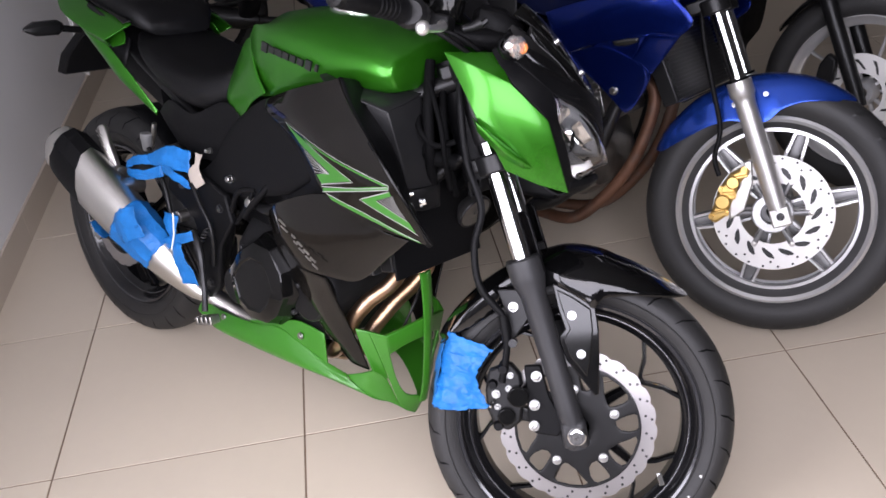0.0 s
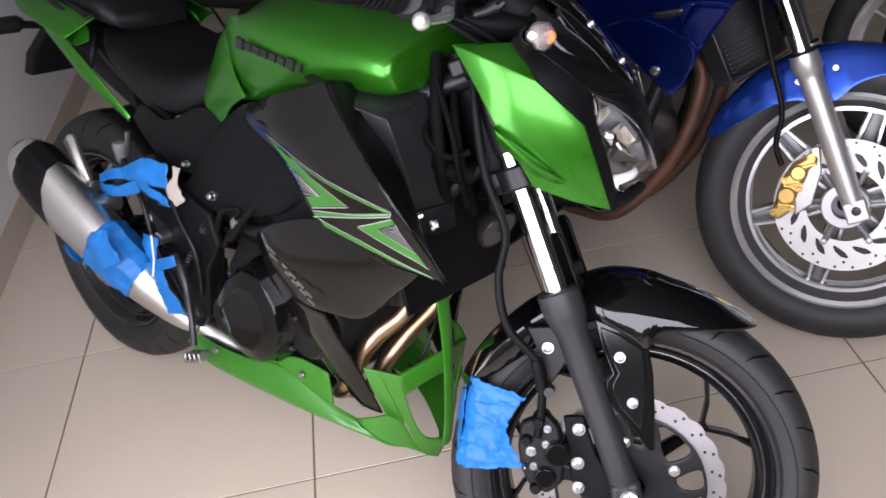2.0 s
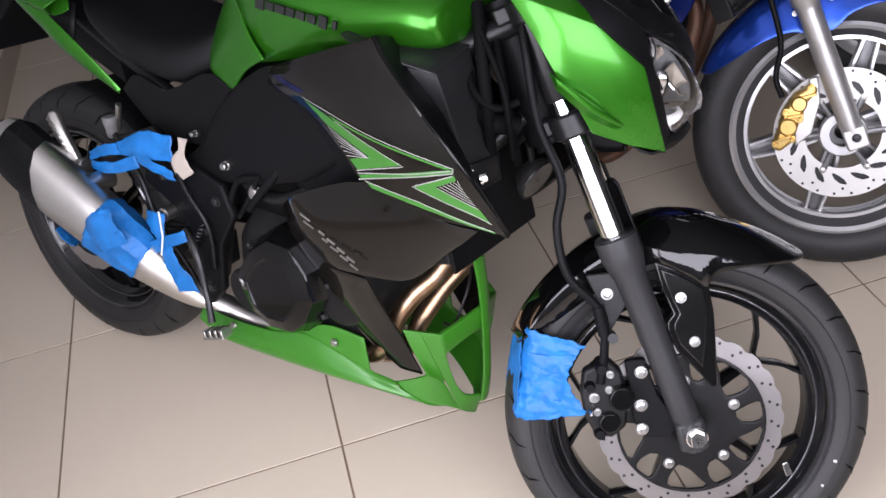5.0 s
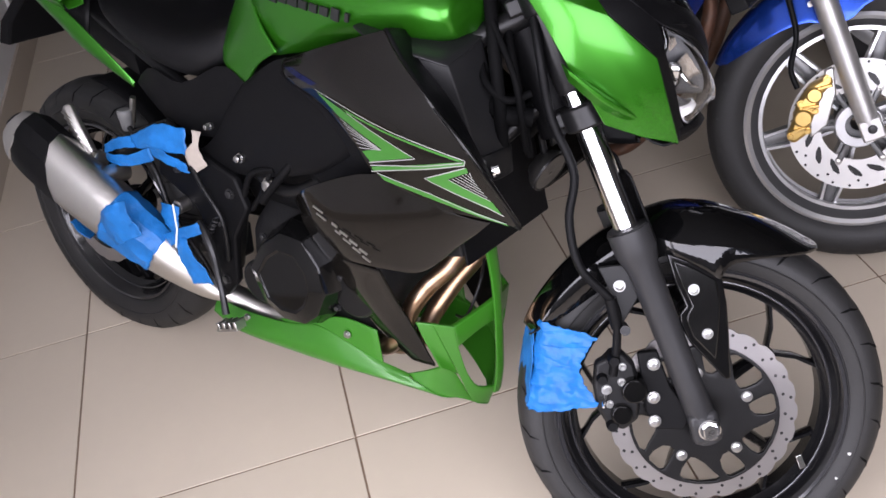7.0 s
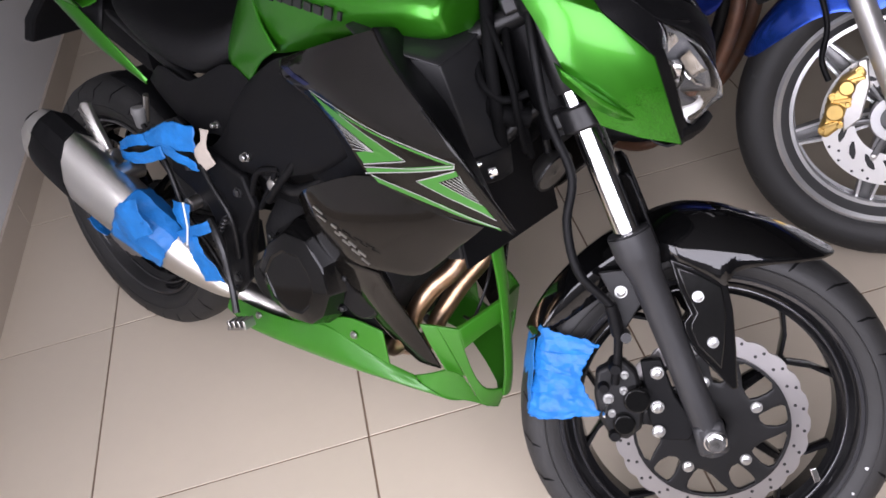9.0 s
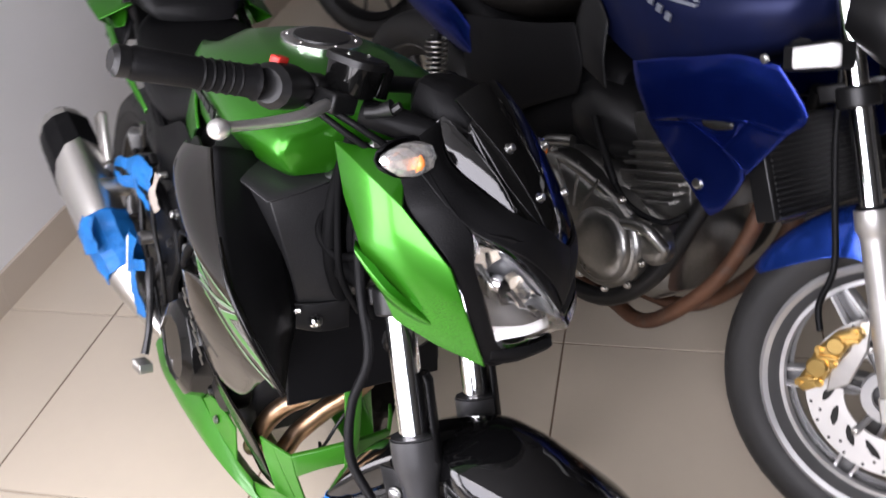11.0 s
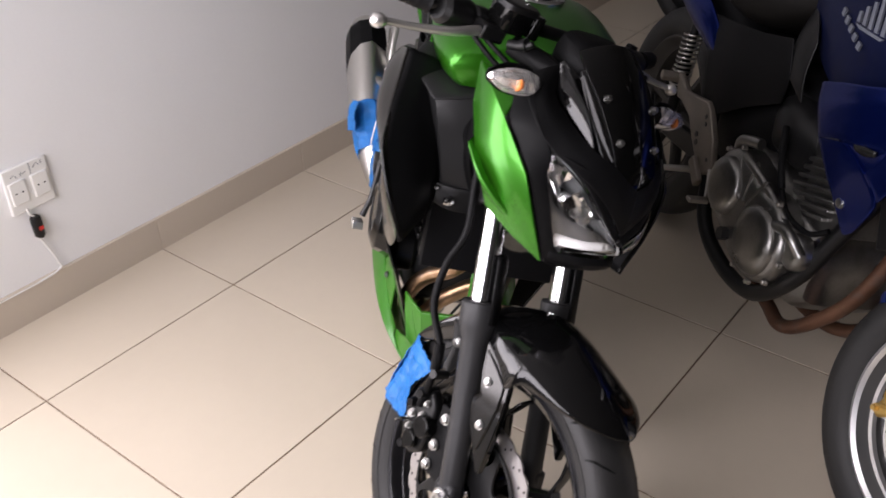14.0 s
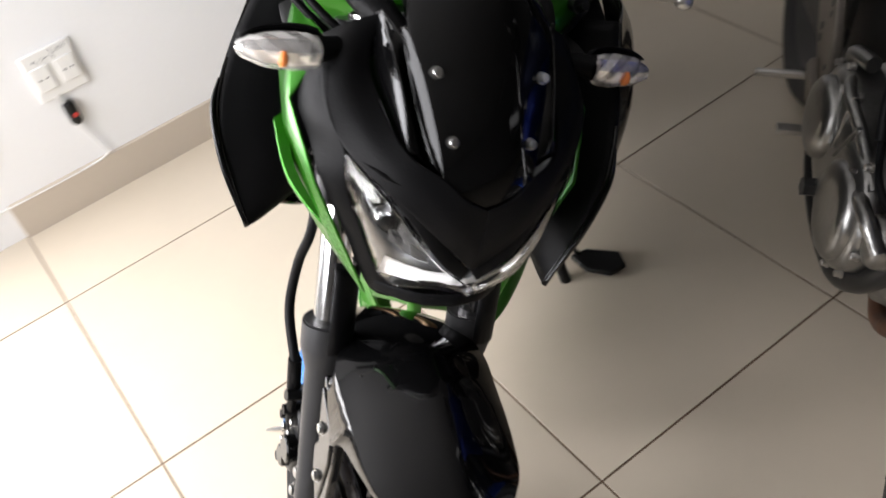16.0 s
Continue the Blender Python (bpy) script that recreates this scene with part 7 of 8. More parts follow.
# engine
bm = bmesh.new()
loft(bm, [superring(x, hw_, zb, zt, 18, 4) for x, hw_, zb, zt in ((0.62, 0.12, 0.30, 0.46), (0.68, 0.16, 0.255, 0.52), (0.86, 0.165, 0.25, 0.52), (0.99, 0.15, 0.27, 0.46), (1.02, 0.12, 0.30, 0.40))])
he = h("engine", bm, ALLOY, "weathered alloy twin cylinder engine", smooth=40)
HULL = [(0.640, 0.430), (0.665, 0.482), (0.720, 0.512), (0.790, 0.505), (0.850, 0.488), (0.920, 0.482), (0.978, 0.440), (0.996, 0.382), (0.975, 0.325), (0.920, 0.290), (0.850, 0.288), (0.770, 0.318), (0.690, 0.345), (0.650, 0.385)]
ring = [Vector((x, 0, z)) for x, z in HULL]
ring = spline(ring + ring[:1], 57)[:-1]
mid = sum(ring, Vector()) / len(ring)
bm = loft(bmesh.new(), [[(mid.x + (q.x - mid.x) * f, y, mid.z + (q.z - mid.z) * f) for q in ring] for f, y in ((1.0, -0.140), (1.0, -0.180), (0.985, -0.190), (0.93, -0.197), (0.70, -0.202), (0.55, -0.203))])
part("engine_cover", bm, ALLOY, he, "bulging alloy engine side cover", smooth=50)
for x, z, r, y in ((0.728, 0.422, 0.068, -0.222), (0.902, 0.382, 0.078, -0.216), (1.005, 0.42, 0.040, -0.185)):
    bm = bmesh.new()
    tube(bm, [(x, -0.15, z), (x, y + 0.022, z), (x, y + 0.010, z), (x, y + 0.003, z), (x, y, z), (x, y - 0.001, z)], [r, r, r * 0.97, r * 0.86, r * 0.62, r * 0.3], 40)
    part("engine_dome", bm, ALLOY, he, "rounded alloy dome", smooth=60)
for i in range(7):
    a = radians(-60 + 30 * i)
    bm = bar(bmesh.new(), (0.815, 0, 0.40), a + 0.6, 0.03, 0.12, 0.007, 0.005, -0.204, -0.200, 0.008, 0.008)
    part("cover_rib", bm, ALLOY, he, smooth=35)
for i in range(0, 56, 4):
    q = ring[i]
    bolt("cover_bolt", (mid.x + (q.x - mid.x) * 1.02, -0.183, mid.z + (q.z - mid.z) * 1.02), (0, -1, 0), 0.0055, 0.012, he, STEEL)
bm = bmesh.new()
tube(bm, [(0.80, -0.200, 0.335), (0.80, -0.222, 0.335)], 0.016, 6)
part("oil_plug", bm, DARK_METAL, he)
for i in range(7):
    z = 0.47 + 0.022 * i
    part("cooling_fin", block(bmesh.new(), (0.915 + 0.30 * (z - 0.47), -0.0, z), (0.165, 0.27, 0.009), (0, -18, 0)), ALLOY, he, bevel=0.002)
bm = bmesh.new()
block(bm, (0.945, 0, 0.555), (0.135, 0.24, 0.20), (0, -18, 0))
part("cylinder_block", bm, ALLOY, he, "finned cylinder block", bevel=0.002)
bm = bmesh.new()
loft(bm, [superring(x, hw_, zb, zt, 14, 4) for x, hw_, zb, zt in ((0.90, 0.12, 0.63, 0.70), (0.94, 0.13, 0.62, 0.72), (1.04, 0.13, 0.60, 0.70), (1.08, 0.11, 0.60, 0.66))])
part("cylinder_head", bm, ALLOY, he, smooth=40)
bm = bmesh.new()
loft(bm, [superring(x, hw_, zb, zt, 14, 3) for x, hw_, zb, zt in ((0.66, 0.11, 0.52, 0.66), (0.72, 0.14, 0.50, 0.68), (0.82, 0.14, 0.50, 0.66), (0.88, 0.12, 0.52, 0.63))])
part("carburettor_cover", bm, SATIN, he, "dark carburettor and air box", smooth=50)
for pts, r, m_ in (([(0.70, -0.17, 0.49), (0.78, -0.20, 0.51), (0.86, -0.19, 0.49), (0.95, -0.18, 0.46)], 0.010, ALLOY), ([(0.84, -0.16, 0.52), (0.93, -0.175, 0.475), (1.01, -0.165, 0.47), (1.05, -0.15, 0.50)], 0.006, MATT), ([(0.78, -0.15, 0.60), (0.84, -0.17, 0.55), (0.88, -0.17, 0.50)], 0.008, MATT), ([(0.93, -0.19, 0.44), (1.0, -0.2, 0.46), (1.04, -0.18, 0.43)], 0.012, ALLOY), ([(0.66, -0.16, 0.47), (0.69, -0.18, 0.52), (0.75, -0.17, 0.54)], 0.013, ALLOY)):
    part("engine_pipe", tube(bmesh.new(), pts, r, 10, 16), m_, he, smooth=60)
for sd in (-1, 1):
    h("cradle_tube", tube(bmesh.new(), [(0.52, sd * 0.14, 0.40), (0.60, sd * 0.15, 0.27), (0.74, sd * 0.152, 0.225), (0.90, sd * 0.15, 0.245), (1.01, sd * 0.145, 0.36), (1.06, sd * 0.12, 0.52), (1.12, sd * 0.06, 0.74)], 0.019, 12, 30), SATIN, "black frame cradle tube", smooth=60)
    h("header_pipe", tube(bmesh.new(), [(1.02, sd * 0.06 + 0.02, 0.60), (1.09, sd * 0.062 + 0.02, 0.595), (1.130, sd * 0.065 + 0.02, 0.55), (1.115, sd * 0.07 + 0.02, 0.44), (1.070, sd * 0.075 + 0.02, 0.33), (0.99, sd * 0.08 + 0.015, 0.225), (0.93, sd * 0.07, 0.185), (0.84, sd * 0.05, 0.175), (0.72, sd * 0.04, 0.18)], 0.0165, 16, 44), RUST, "rusty brown exhaust header", smooth=60)
bm = bmesh.new()
block(bm, (1.185, 0, 0.64), (0.04, 0.34, 0.17), (0, -28, 0))
hrad = h("radiator", bm, SATIN, "dusty black radiator", bevel=0.004)
for i in range(18):
    bm = bmesh.new()
    z = 0.565 + 0.0085 * i
    block(bm, (1.208 - 0.52 * (z - 0.64), 0, z + 0.008), (0.004, 0.32, 0.0028), (0, -28, 0))
    part("radiator_fin", bm, DARK_METAL, hrad, smooth=0)

bm = loft(bmesh.new(), [superring(x, hw_, zb, zt, 14, 3.5) for x, hw_, zb, zt in ((0.40, 0.09, 0.36, 0.62), (0.46, 0.12, 0.32, 0.68), (0.62, 0.125, 0.34, 0.70), (0.72, 0.12, 0.48, 0.72), (0.78, 0.09, 0.54, 0.70))])
h("air_box", bm, MATT, "black air box behind the engine", smooth=50)

# rear end
bm = bmesh.new()
rim_mesh(bm, HR, 0.224, 0.05)
hrw = h("rear_wheel", bm, SHADED_WHEEL, "cast rear wheel with shade in its dark grey", smooth=35)
part("hub", lathe(bmesh.new(), [(-0.05, 0.016), (-0.05, 0.036), (0.05, 0.036), (0.05, 0.016)], 28, HR), SHADED_WHEEL, hrw, smooth=35)
for i in range(6):
    part("spoke", bar(bmesh.new(), HR, radians(60 * i), 0.03, 0.197, 0.03, 0.026, 0, 0, 0.034, 0.03), SHADED_WHEEL, hrw, smooth=35)
part("tyre", tyre_mesh(HR, 0.312, 0.068, 0.220), RUBBER, hrw, smooth=50)
for sd in (-1, 1):
    bm = bmesh.new()
    loft(bm, [[(x, sd * (y + dy), z + dz) for dy, dz in ((-0.013, -hh), (0.013, -hh), (0.013, hh), (-0.013, hh))] for x, y, z, hh in ((-0.04, 0.112, 0.306, 0.022), (0.25, 0.11, 0.335, 0.028), (0.54, 0.10, 0.37, 0.03))])
    h("swingarm", bm, SATIN, bevel=0.005)
    top, low = Vector((0.205, sd * 0.135, 0.630)), Vector((0.224, sd * 0.135, 0.362))
    bm = bmesh.new()
    tube(bm, [low, low.lerp(top, 0.3), low.lerp(top, 0.31), low.lerp(top, 0.6), low.lerp(top, 0.61), top], [0.016, 0.016, 0.02, 0.02, 0.012, 0.012], 14)
    sh = h("rear_shock", bm, SATIN, "twin rear shock with a pale coil spring", smooth=40)
    ax = (top - low).normalized()
    u = ax.orthogonal().normalized()
    w_ = ax.cross(u)
    part("coil_spring", tube(bmesh.new(), [low.lerp(top, 0.30 + 0.62 * t / 168) + 0.025 * (math.cos(t * 0.5) * u + math.sin(t * 0.5) * w_) for t in range(169)], 0.0028, 6), STEEL, sh, "pale coil spring", smooth=60)
    bm = bmesh.new()
    prism(bm, [(0.255, 0.512), (0.290, 0.505), (0.330, 0.487), (0.395, 0.500), (0.450, 0.512), (0.475, 0.502), (0.540, 0.447), (0.578, 0.388), (0.560, 0.362), (0.490, 0.326), (0.472, 0.342), (0.480, 0.374), (0.434, 0.403), (0.384, 0.440), (0.315, 0.455), (0.286, 0.452), (0.262, 0.488)], sd * 0.166, sd * 0.148)
    hg2 = h("footrest_hanger", bm, CAST_DULL, "dull cast footrest hanger with small holes", bevel=0.004)
    for x, z, r in ((0.474, 0.480, 0.006), (0.484, 0.464, 0.006), (0.456, 0.424, 0.008), (0.466, 0.406, 0.008), (0.545, 0.395, 0.005)):
        part("lightening_hole", tube(bmesh.new(), [(x, sd * 0.1665, z), (x, sd * 0.1675, z)], [r, r], 12), INK, hg2, smooth=0)
    part("hanger_foot", block(bmesh.new(), (0.522, sd * 0.172, 0.352), (0.075, 0.016, 0.030), (0, 32, 0)), CAST_DULL, hg2, bevel=0.004)
    part("footrest", tube(bmesh.new(), [(0.500, sd * 0.165, 0.343), (0.495, sd * 0.185, 0.342), (0.492, sd * 0.262, 0.338), (0.492, sd * 0.266, 0.338)], [0.008, 0.0085, 0.0075, 0.005], 10), STEEL, hg2, smooth=40)
    part("pillion_footrest", block(bmesh.new(), (0.252, sd * 0.185, 0.494), (0.026, 0.05, 0.018), (0, 20, sd * 12)), CAST_DULL, hg2, "folded pillion footrest", bevel=0.004)
    part("pedal", tube(bmesh.new(), [(0.575, sd * 0.165, 0.382), (0.610, sd * 0.178, 0.365), (0.645, sd * 0.192, 0.347), (0.660, sd * 0.200, 0.343)], 0.005, 8, 12), STEEL, hg2, smooth=50)
    part("pedal_pad", block(bmesh.new(), (0.668, sd * 0.225, 0.346), (0.022, 0.05, 0.010), (0, 0, 0)), STEEL, hg2, bevel=0.002)
    bm = bmesh.new()
    tube(bm, [(-0.20, sd * 0.06, 0.70), (-0.24, sd * 0.14, 0.69)], 0.008, 8)
    ri = h("rear_indicator", bm, MATT, "black rear indicator", smooth=40)
    bm = bmesh.new()
    block(bm, (-0.25, sd * 0.185, 0.688), (0.05, 0.09, 0.05), (0, 0, 0), 0.85)
    part("indicator_body", bm, SATIN, ri, bevel=0.008)
bm = bmesh.new()
loft(bm, [superring(*r, n=14, power=3) for r in ((0.40, 0.10, 0.55, 0.70), (0.2, 0.115, 0.62, 0.78), (0.0, 0.11, 0.69, 0.84), (-0.2, 0.08, 0.76, 0.88), (-0.30, 0.06, 0.70, 0.87), (-0.36, 0.05, 0.58, 0.66))])
h("rear_mudguard", bm, MATT, "black rear mudguard", smooth=50)
# handlebar
GRH = [(0.995, 0.300, 0.990), (1.04, 0.19, 1.005), (1.11, 0.12, 1.01), (1.15, 0.06, 1.005), (1.155, 0, 1.005)]
hbar = hs("handlebar", tube(bmesh.new(), [(x, -y, z) for x, y, z in GRH] + GRH[-2::-1], 0.011, 12, 40), SATIN, "black handlebar", smooth=60)
for sd in (-1, 1):
    bm = bmesh.new()
    tube(bm, [(0.995, sd * 0.300, 0.990), (1.010, sd * 0.262, 0.996), (1.030, sd * 0.214, 1.003)], [0.017, 0.016, 0.018], 14)
    part("grip", bm, MATT, hbar, smooth=45)
    bm = bmesh.new()
    tube(bm, [(0.991, sd * 0.311, 0.988), (0.995, sd * 0.301, 0.990)], [0.012, 0.014], 12)
    part("bar_end", bm, STEEL, hbar, "silver bar end weight")
    bm = bmesh.new()
    block(bm, (1.050, sd * 0.178, 1.01), (0.05, 0.06, 0.045), (0, 0, sd * 22))
    part("switch_housing", bm, SATIN, hbar, bevel=0.008)
    bm = bmesh.new()
    tube(bm, [(1.10, sd * 0.14, 1.0), (1.10, sd * 0.22, 1.0), (1.062, sd * 0.31, 0.988)], [0.007, 0.0065, 0.006], 8, 12)
    part("lever", bm, SATIN, hbar, "black lever", smooth=50)
    bm = bmesh.new()
    tube(bm, [(1.08, sd * 0.19, 1.02), (1.075, sd * 0.20, 1.08), (1.07, sd * 0.21, 1.16)], [0.006, 0.0055, 0.005], 8)
    ms = part("mirror_stem", bm, SATIN, hbar, smooth=50)
    bm = bmesh.new()
    tube(bm, [(1.075, sd * 0.20, 1.09), (1.073, sd * 0.203, 1.11)], 0.014, 12)
    part("stem_collar", bm, STEEL, ms, "bright collar on the mirror stem")
h("side_stand", tube(bmesh.new(), [(0.56, 0.13, 0.30), (0.58, 0.22, 0.16), (0.60, 0.272, 0.06)], 0.012, 10), SATIN, "black side stand")


# ---- two black motorcycles beyond the blue one ----
BF, BR = (1.43, 0, 0.305), (0.0, 0, 0.305)
BUP = Vector((-math.sin(radians(26)), 0, math.cos(radians(26))))


def thin_wheel(parent, name, centre, mat, label, spokes=10):
    bm = bmesh.new()
    rim_mesh(bm, centre, 0.232, 0.032)
    lathe(bm, [(-0.04, 0.014), (-0.04, 0.03), (-0.02, 0.04), (0.02, 0.04), (0.04, 0.03), (0.04, 0.014)], 28, centre)
    w = part(name, bm, mat, parent, label, smooth=35)
    for i in range(spokes):
        part("spoke", bar(bmesh.new(), centre, radians(8 + 360 / spokes * i), 0.035, 0.205, 0.013, 0.010, 0.012 * (-1) ** i, 0, 0.016, 0.014), mat, w, smooth=35)
    part("tyre", tyre_mesh(centre, 0.305, 0.047, 0.228), RUBBER, w, "narrow black tyre", smooth=50)
    return w


def black_bike(m, label, rim):
    bb = thing("motorcycle", m, label, "motorcycle")


    def b3(name, bm, mat, label="", **kw):
        return part(name, bm, mat, bb, label, **kw)

    bw = thin_wheel(bb, "front_wheel", BF, rim, "wheel with thin cast spokes")
    bdc = (BF[0], -0.055, BF[2])
    part("brake_disc", disc_mesh(bdc, 0.12, 0.062, 0.002), DISC_WHITE, bw, "pale slotted brake disc", smooth=30)
    for i in range(12):
        part("disc_slot", bar(bmesh.new(), (bdc[0], -0.0575, bdc[2]), 2 * math.pi * i / 12, 0.074, 0.104, 0.008, 0.012, 0, 0, 0.0008, 0.0008, skew=0.3), INK, bw, smooth=0)
    bm = bmesh.new()
    prism(bm, [(1.30, 0.33), (1.335, 0.30), (1.355, 0.34), (1.352, 0.40), (1.325, 0.415), (1.305, 0.38)], -0.085, -0.05)
    b3("brake_caliper", bm, SATIN, "black brake caliper", bevel=0.006)
    for sd in (-1, 1):
        base = Vector((BF[0], sd * 0.092, BF[2]))
        leg = b3("fork_leg", tube(bmesh.new(), [base - BUP * 0.03, base + BUP * 0.03, base + BUP * 0.36, base + BUP * 0.37], [0.02, 0.023, 0.024, 0.022], 18), SATIN, "black fork lower", smooth=50)
        part("fork_tube", tube(bmesh.new(), [base + BUP * 0.36, base + BUP * 0.76], 0.0165, 16), CHROME, leg, smooth=60)
    rows = [[(BF[0] + (r - 0.02 * u * u) * math.cos(radians(a)), 0.06 * u, BF[2] + (r - 0.02 * u * u) * math.sin(radians(a))) for u in (-1, -0.7, -0.3, 0, 0.3, 0.7, 1)] for a, r in ((52, 0.322), (70, 0.326), (90, 0.328), (110, 0.328), (130, 0.326), (150, 0.324))]
    b3("front_mudguard", sheet(rows, 13, 20), GLOSS, "gloss black mudguard", solid=0.003, smooth=60)
    rings = [tank_ring(*r) for r in ((0.60, 0.07, 0.82, 0.88, 0.93), (0.68, 0.12, 0.79, 0.90, 0.97), (0.84, 0.15, 0.77, 0.91, 0.995), (1.0, 0.15, 0.80, 0.91, 0.98), (1.12, 0.10, 0.86, 0.92, 0.95))]
    rings = [list(c) for c in zip(*[spline(c, 20) for c in zip(*rings)])]
    b3("fuel_tank", loft(bmesh.new(), rings), GLOSS, "gloss black fuel tank", smooth=50)
    rings = [superring(*r, n=18, power=3) for r in ((0.64, 0.07, 0.80, 0.87), (0.5, 0.13, 0.74, 0.83), (0.3, 0.14, 0.74, 0.83), (0.05, 0.13, 0.78, 0.87), (-0.18, 0.10, 0.83, 0.91), (-0.25, 0.06, 0.86, 0.90))]
    rings = [list(c) for c in zip(*[spline(c, 20) for c in zip(*rings)])]
    b3("dual_seat", loft(bmesh.new(), rings), SHADE_BLACK, "black dual seat", smooth=60)
    bm = bmesh.new()
    loft(bm, [superring(*r, n=16, power=4) for r in ((0.58, 0.11, 0.28, 0.46), (0.66, 0.14, 0.24, 0.52), (0.86, 0.14, 0.24, 0.50), (0.94, 0.10, 0.28, 0.42))])
    be = b3("engine", bm, DARK_METAL, "dark single cylinder engine", smooth=40)
    part("cylinder_block", block(bmesh.new(), (0.884, 0, 0.55), (0.13, 0.15, 0.19), (0, -16, 0)), DARK_METAL, be, bevel=0.002)
    for i in range(9):
        z = 0.47 + 0.02 * i
        part("cooling_fin", block(bmesh.new(), (0.86 + 0.3 * (z - 0.47), 0, z), (0.17, 0.19, 0.008), (0, -16, 0)), DARK_METAL, be, bevel=0.002)
    for x, z, r in ((0.70, 0.40, 0.085), (0.84, 0.36, 0.075)):
        bm = bmesh.new()
        tube(bm, [(x, -0.13, z), (x, -0.165, z), (x, -0.178, z), (x, -0.18, z)], [r, r, r * 0.86, r * 0.6], 30)
        part("engine_cover", bm, ALLOY, be, "dull alloy engine cover", smooth=40)
    b3("header_pipe", tube(bmesh.new(), [(0.92, -0.03, 0.60), (1.02, -0.035, 0.56), (1.03, -0.05, 0.44), (0.95, -0.09, 0.27), (0.80, -0.13, 0.22), (0.50, -0.16, 0.24), (0.2, -0.17, 0.28)], 0.018, 14, 34), SATIN, "black exhaust pipe", smooth=60)
    b3("muffler", tube(bmesh.new(), [(0.32, -0.17, 0.26), (0.24, -0.175, 0.275), (-0.28, -0.18, 0.36), (-0.30, -0.18, 0.363)], [0.022, 0.045, 0.048, 0.03], 20), SATIN, "black muffler", smooth=40)
    for sd in (-1, 1):
        b3("frame_tube", tube(bmesh.new(), [(1.12, sd * 0.03, 0.82), (1.02, sd * 0.09, 0.50), (0.95, sd * 0.11, 0.26), (0.62, sd * 0.12, 0.23), (0.48, sd * 0.11, 0.42), (0.42, sd * 0.10, 0.74), (-0.1, sd * 0.09, 0.80)], 0.015, 10, 40), SATIN, "black frame tube", smooth=60)
        b3("side_panel", sheet([[(0.36, sd * 0.13, 0.72), (0.60, sd * 0.13, 0.78)], [(0.40, sd * 0.14, 0.62), (0.62, sd * 0.14, 0.64)], [(0.44, sd * 0.13, 0.50), (0.60, sd * 0.13, 0.54)]], 7, 7), GLOSS, "black side panel", solid=0.005)
        b3("rear_shock", tube(bmesh.new(), [(0.06, sd * 0.13, 0.38), (0.20, sd * 0.13, 0.68)], 0.026, 12), DARK_METAL, smooth=50)
        b3("grip", tube(bmesh.new(), [(1.0, sd * 0.37, 1.03), (1.03, sd * 0.25, 1.04)], 0.017, 12), MATT, smooth=50)
        b3("lever", tube(bmesh.new(), [(1.09, sd * 0.17, 1.03), (1.09, sd * 0.27, 1.03), (1.05, sd * 0.36, 1.02)], 0.006, 8, 10), STEEL, smooth=50)
        b3("mirror_stem", tube(bmesh.new(), [(1.06, sd * 0.20, 1.04), (1.04, sd * 0.24, 1.12), (1.02, sd * 0.28, 1.20)], 0.005, 8, 8), SATIN, smooth=50)
    b3("handlebar", tube(bmesh.new(), [(1.0, -0.37, 1.03), (1.04, -0.22, 1.045), (1.11, -0.09, 1.03), (1.11, 0.09, 1.03), (1.04, 0.22, 1.045), (1.0, 0.37, 1.03)], 0.011, 12, 40), SATIN, "black handlebar", smooth=60)
    rings = [superring(*r, n=20, power=2.4) for r in ((1.10, 0.06, 0.88, 0.98), (1.16, 0.10, 0.83, 1.01), (1.24, 0.10, 0.82, 1.0), (1.28, 0.07, 0.85, 0.97))]
    b3("headlamp", loft(bmesh.new(), rings), GLOSS, "black headlamp shell", smooth=60)
    brw = thin_wheel(bb, "rear_wheel", BR, rim, "rear wheel with thin cast spokes")
    b3("swingarm", tube(bmesh.new(), [(-0.03, -0.10, 0.305), (0.5, -0.09, 0.37)], 0.018, 8), SATIN)
    b3("centre_stand", tube(bmesh.new(), [(0.58, 0.10, 0.26), (0.62, 0.20, 0.14), (0.66, 0.262, 0.045)], 0.012, 10), SATIN, "black side stand", smooth=50)
    rings = [superring(*r, n=18, power=3.5) for r in ((0.40, 0.10, 0.40, 0.68), (0.48, 0.15, 0.30, 0.74), (0.62, 0.165, 0.24, 0.76), (0.82, 0.165, 0.24, 0.78), (0.98, 0.15, 0.30, 0.78), (1.06, 0.10, 0.42, 0.74))]
    b3("engine_casing", loft(bmesh.new(), rings), SHADE_BLACK, "dark engine casing and air box", smooth=35)
    for sd in (-1, 1):
        b3("frame_beam", tube(bmesh.new(), [(1.10, sd * 0.05, 0.86), (0.95, sd * 0.17, 0.80), (0.60, sd * 0.19, 0.77), (0.30, sd * 0.15, 0.76)], 0.026, 10, 20), SHADE_BLACK, "black frame beam", smooth=50)
        for i, (x, z, r) in enumerate(((0.55, 0.62, 0.03), (0.70, 0.52, 0.055), (0.86, 0.60, 0.035), (0.93, 0.46, 0.04))):
            b3("casing_cover", tube(bmesh.new(), [(x, sd * 0.15, z), (x, sd * 0.178, z), (x, sd * 0.184, z)], [r, r, r * 0.7], 20), SHADE_BLACK, smooth=35)
        for x, z in ((0.50, 0.66), (0.63, 0.69), (0.77, 0.66), (0.84, 0.72), (0.96, 0.70), (0.60, 0.45)):
            bolt("casing_bolt", (x, sd * 0.168, z), (0, sd, 0.2), 0.006, 0.01, bb)
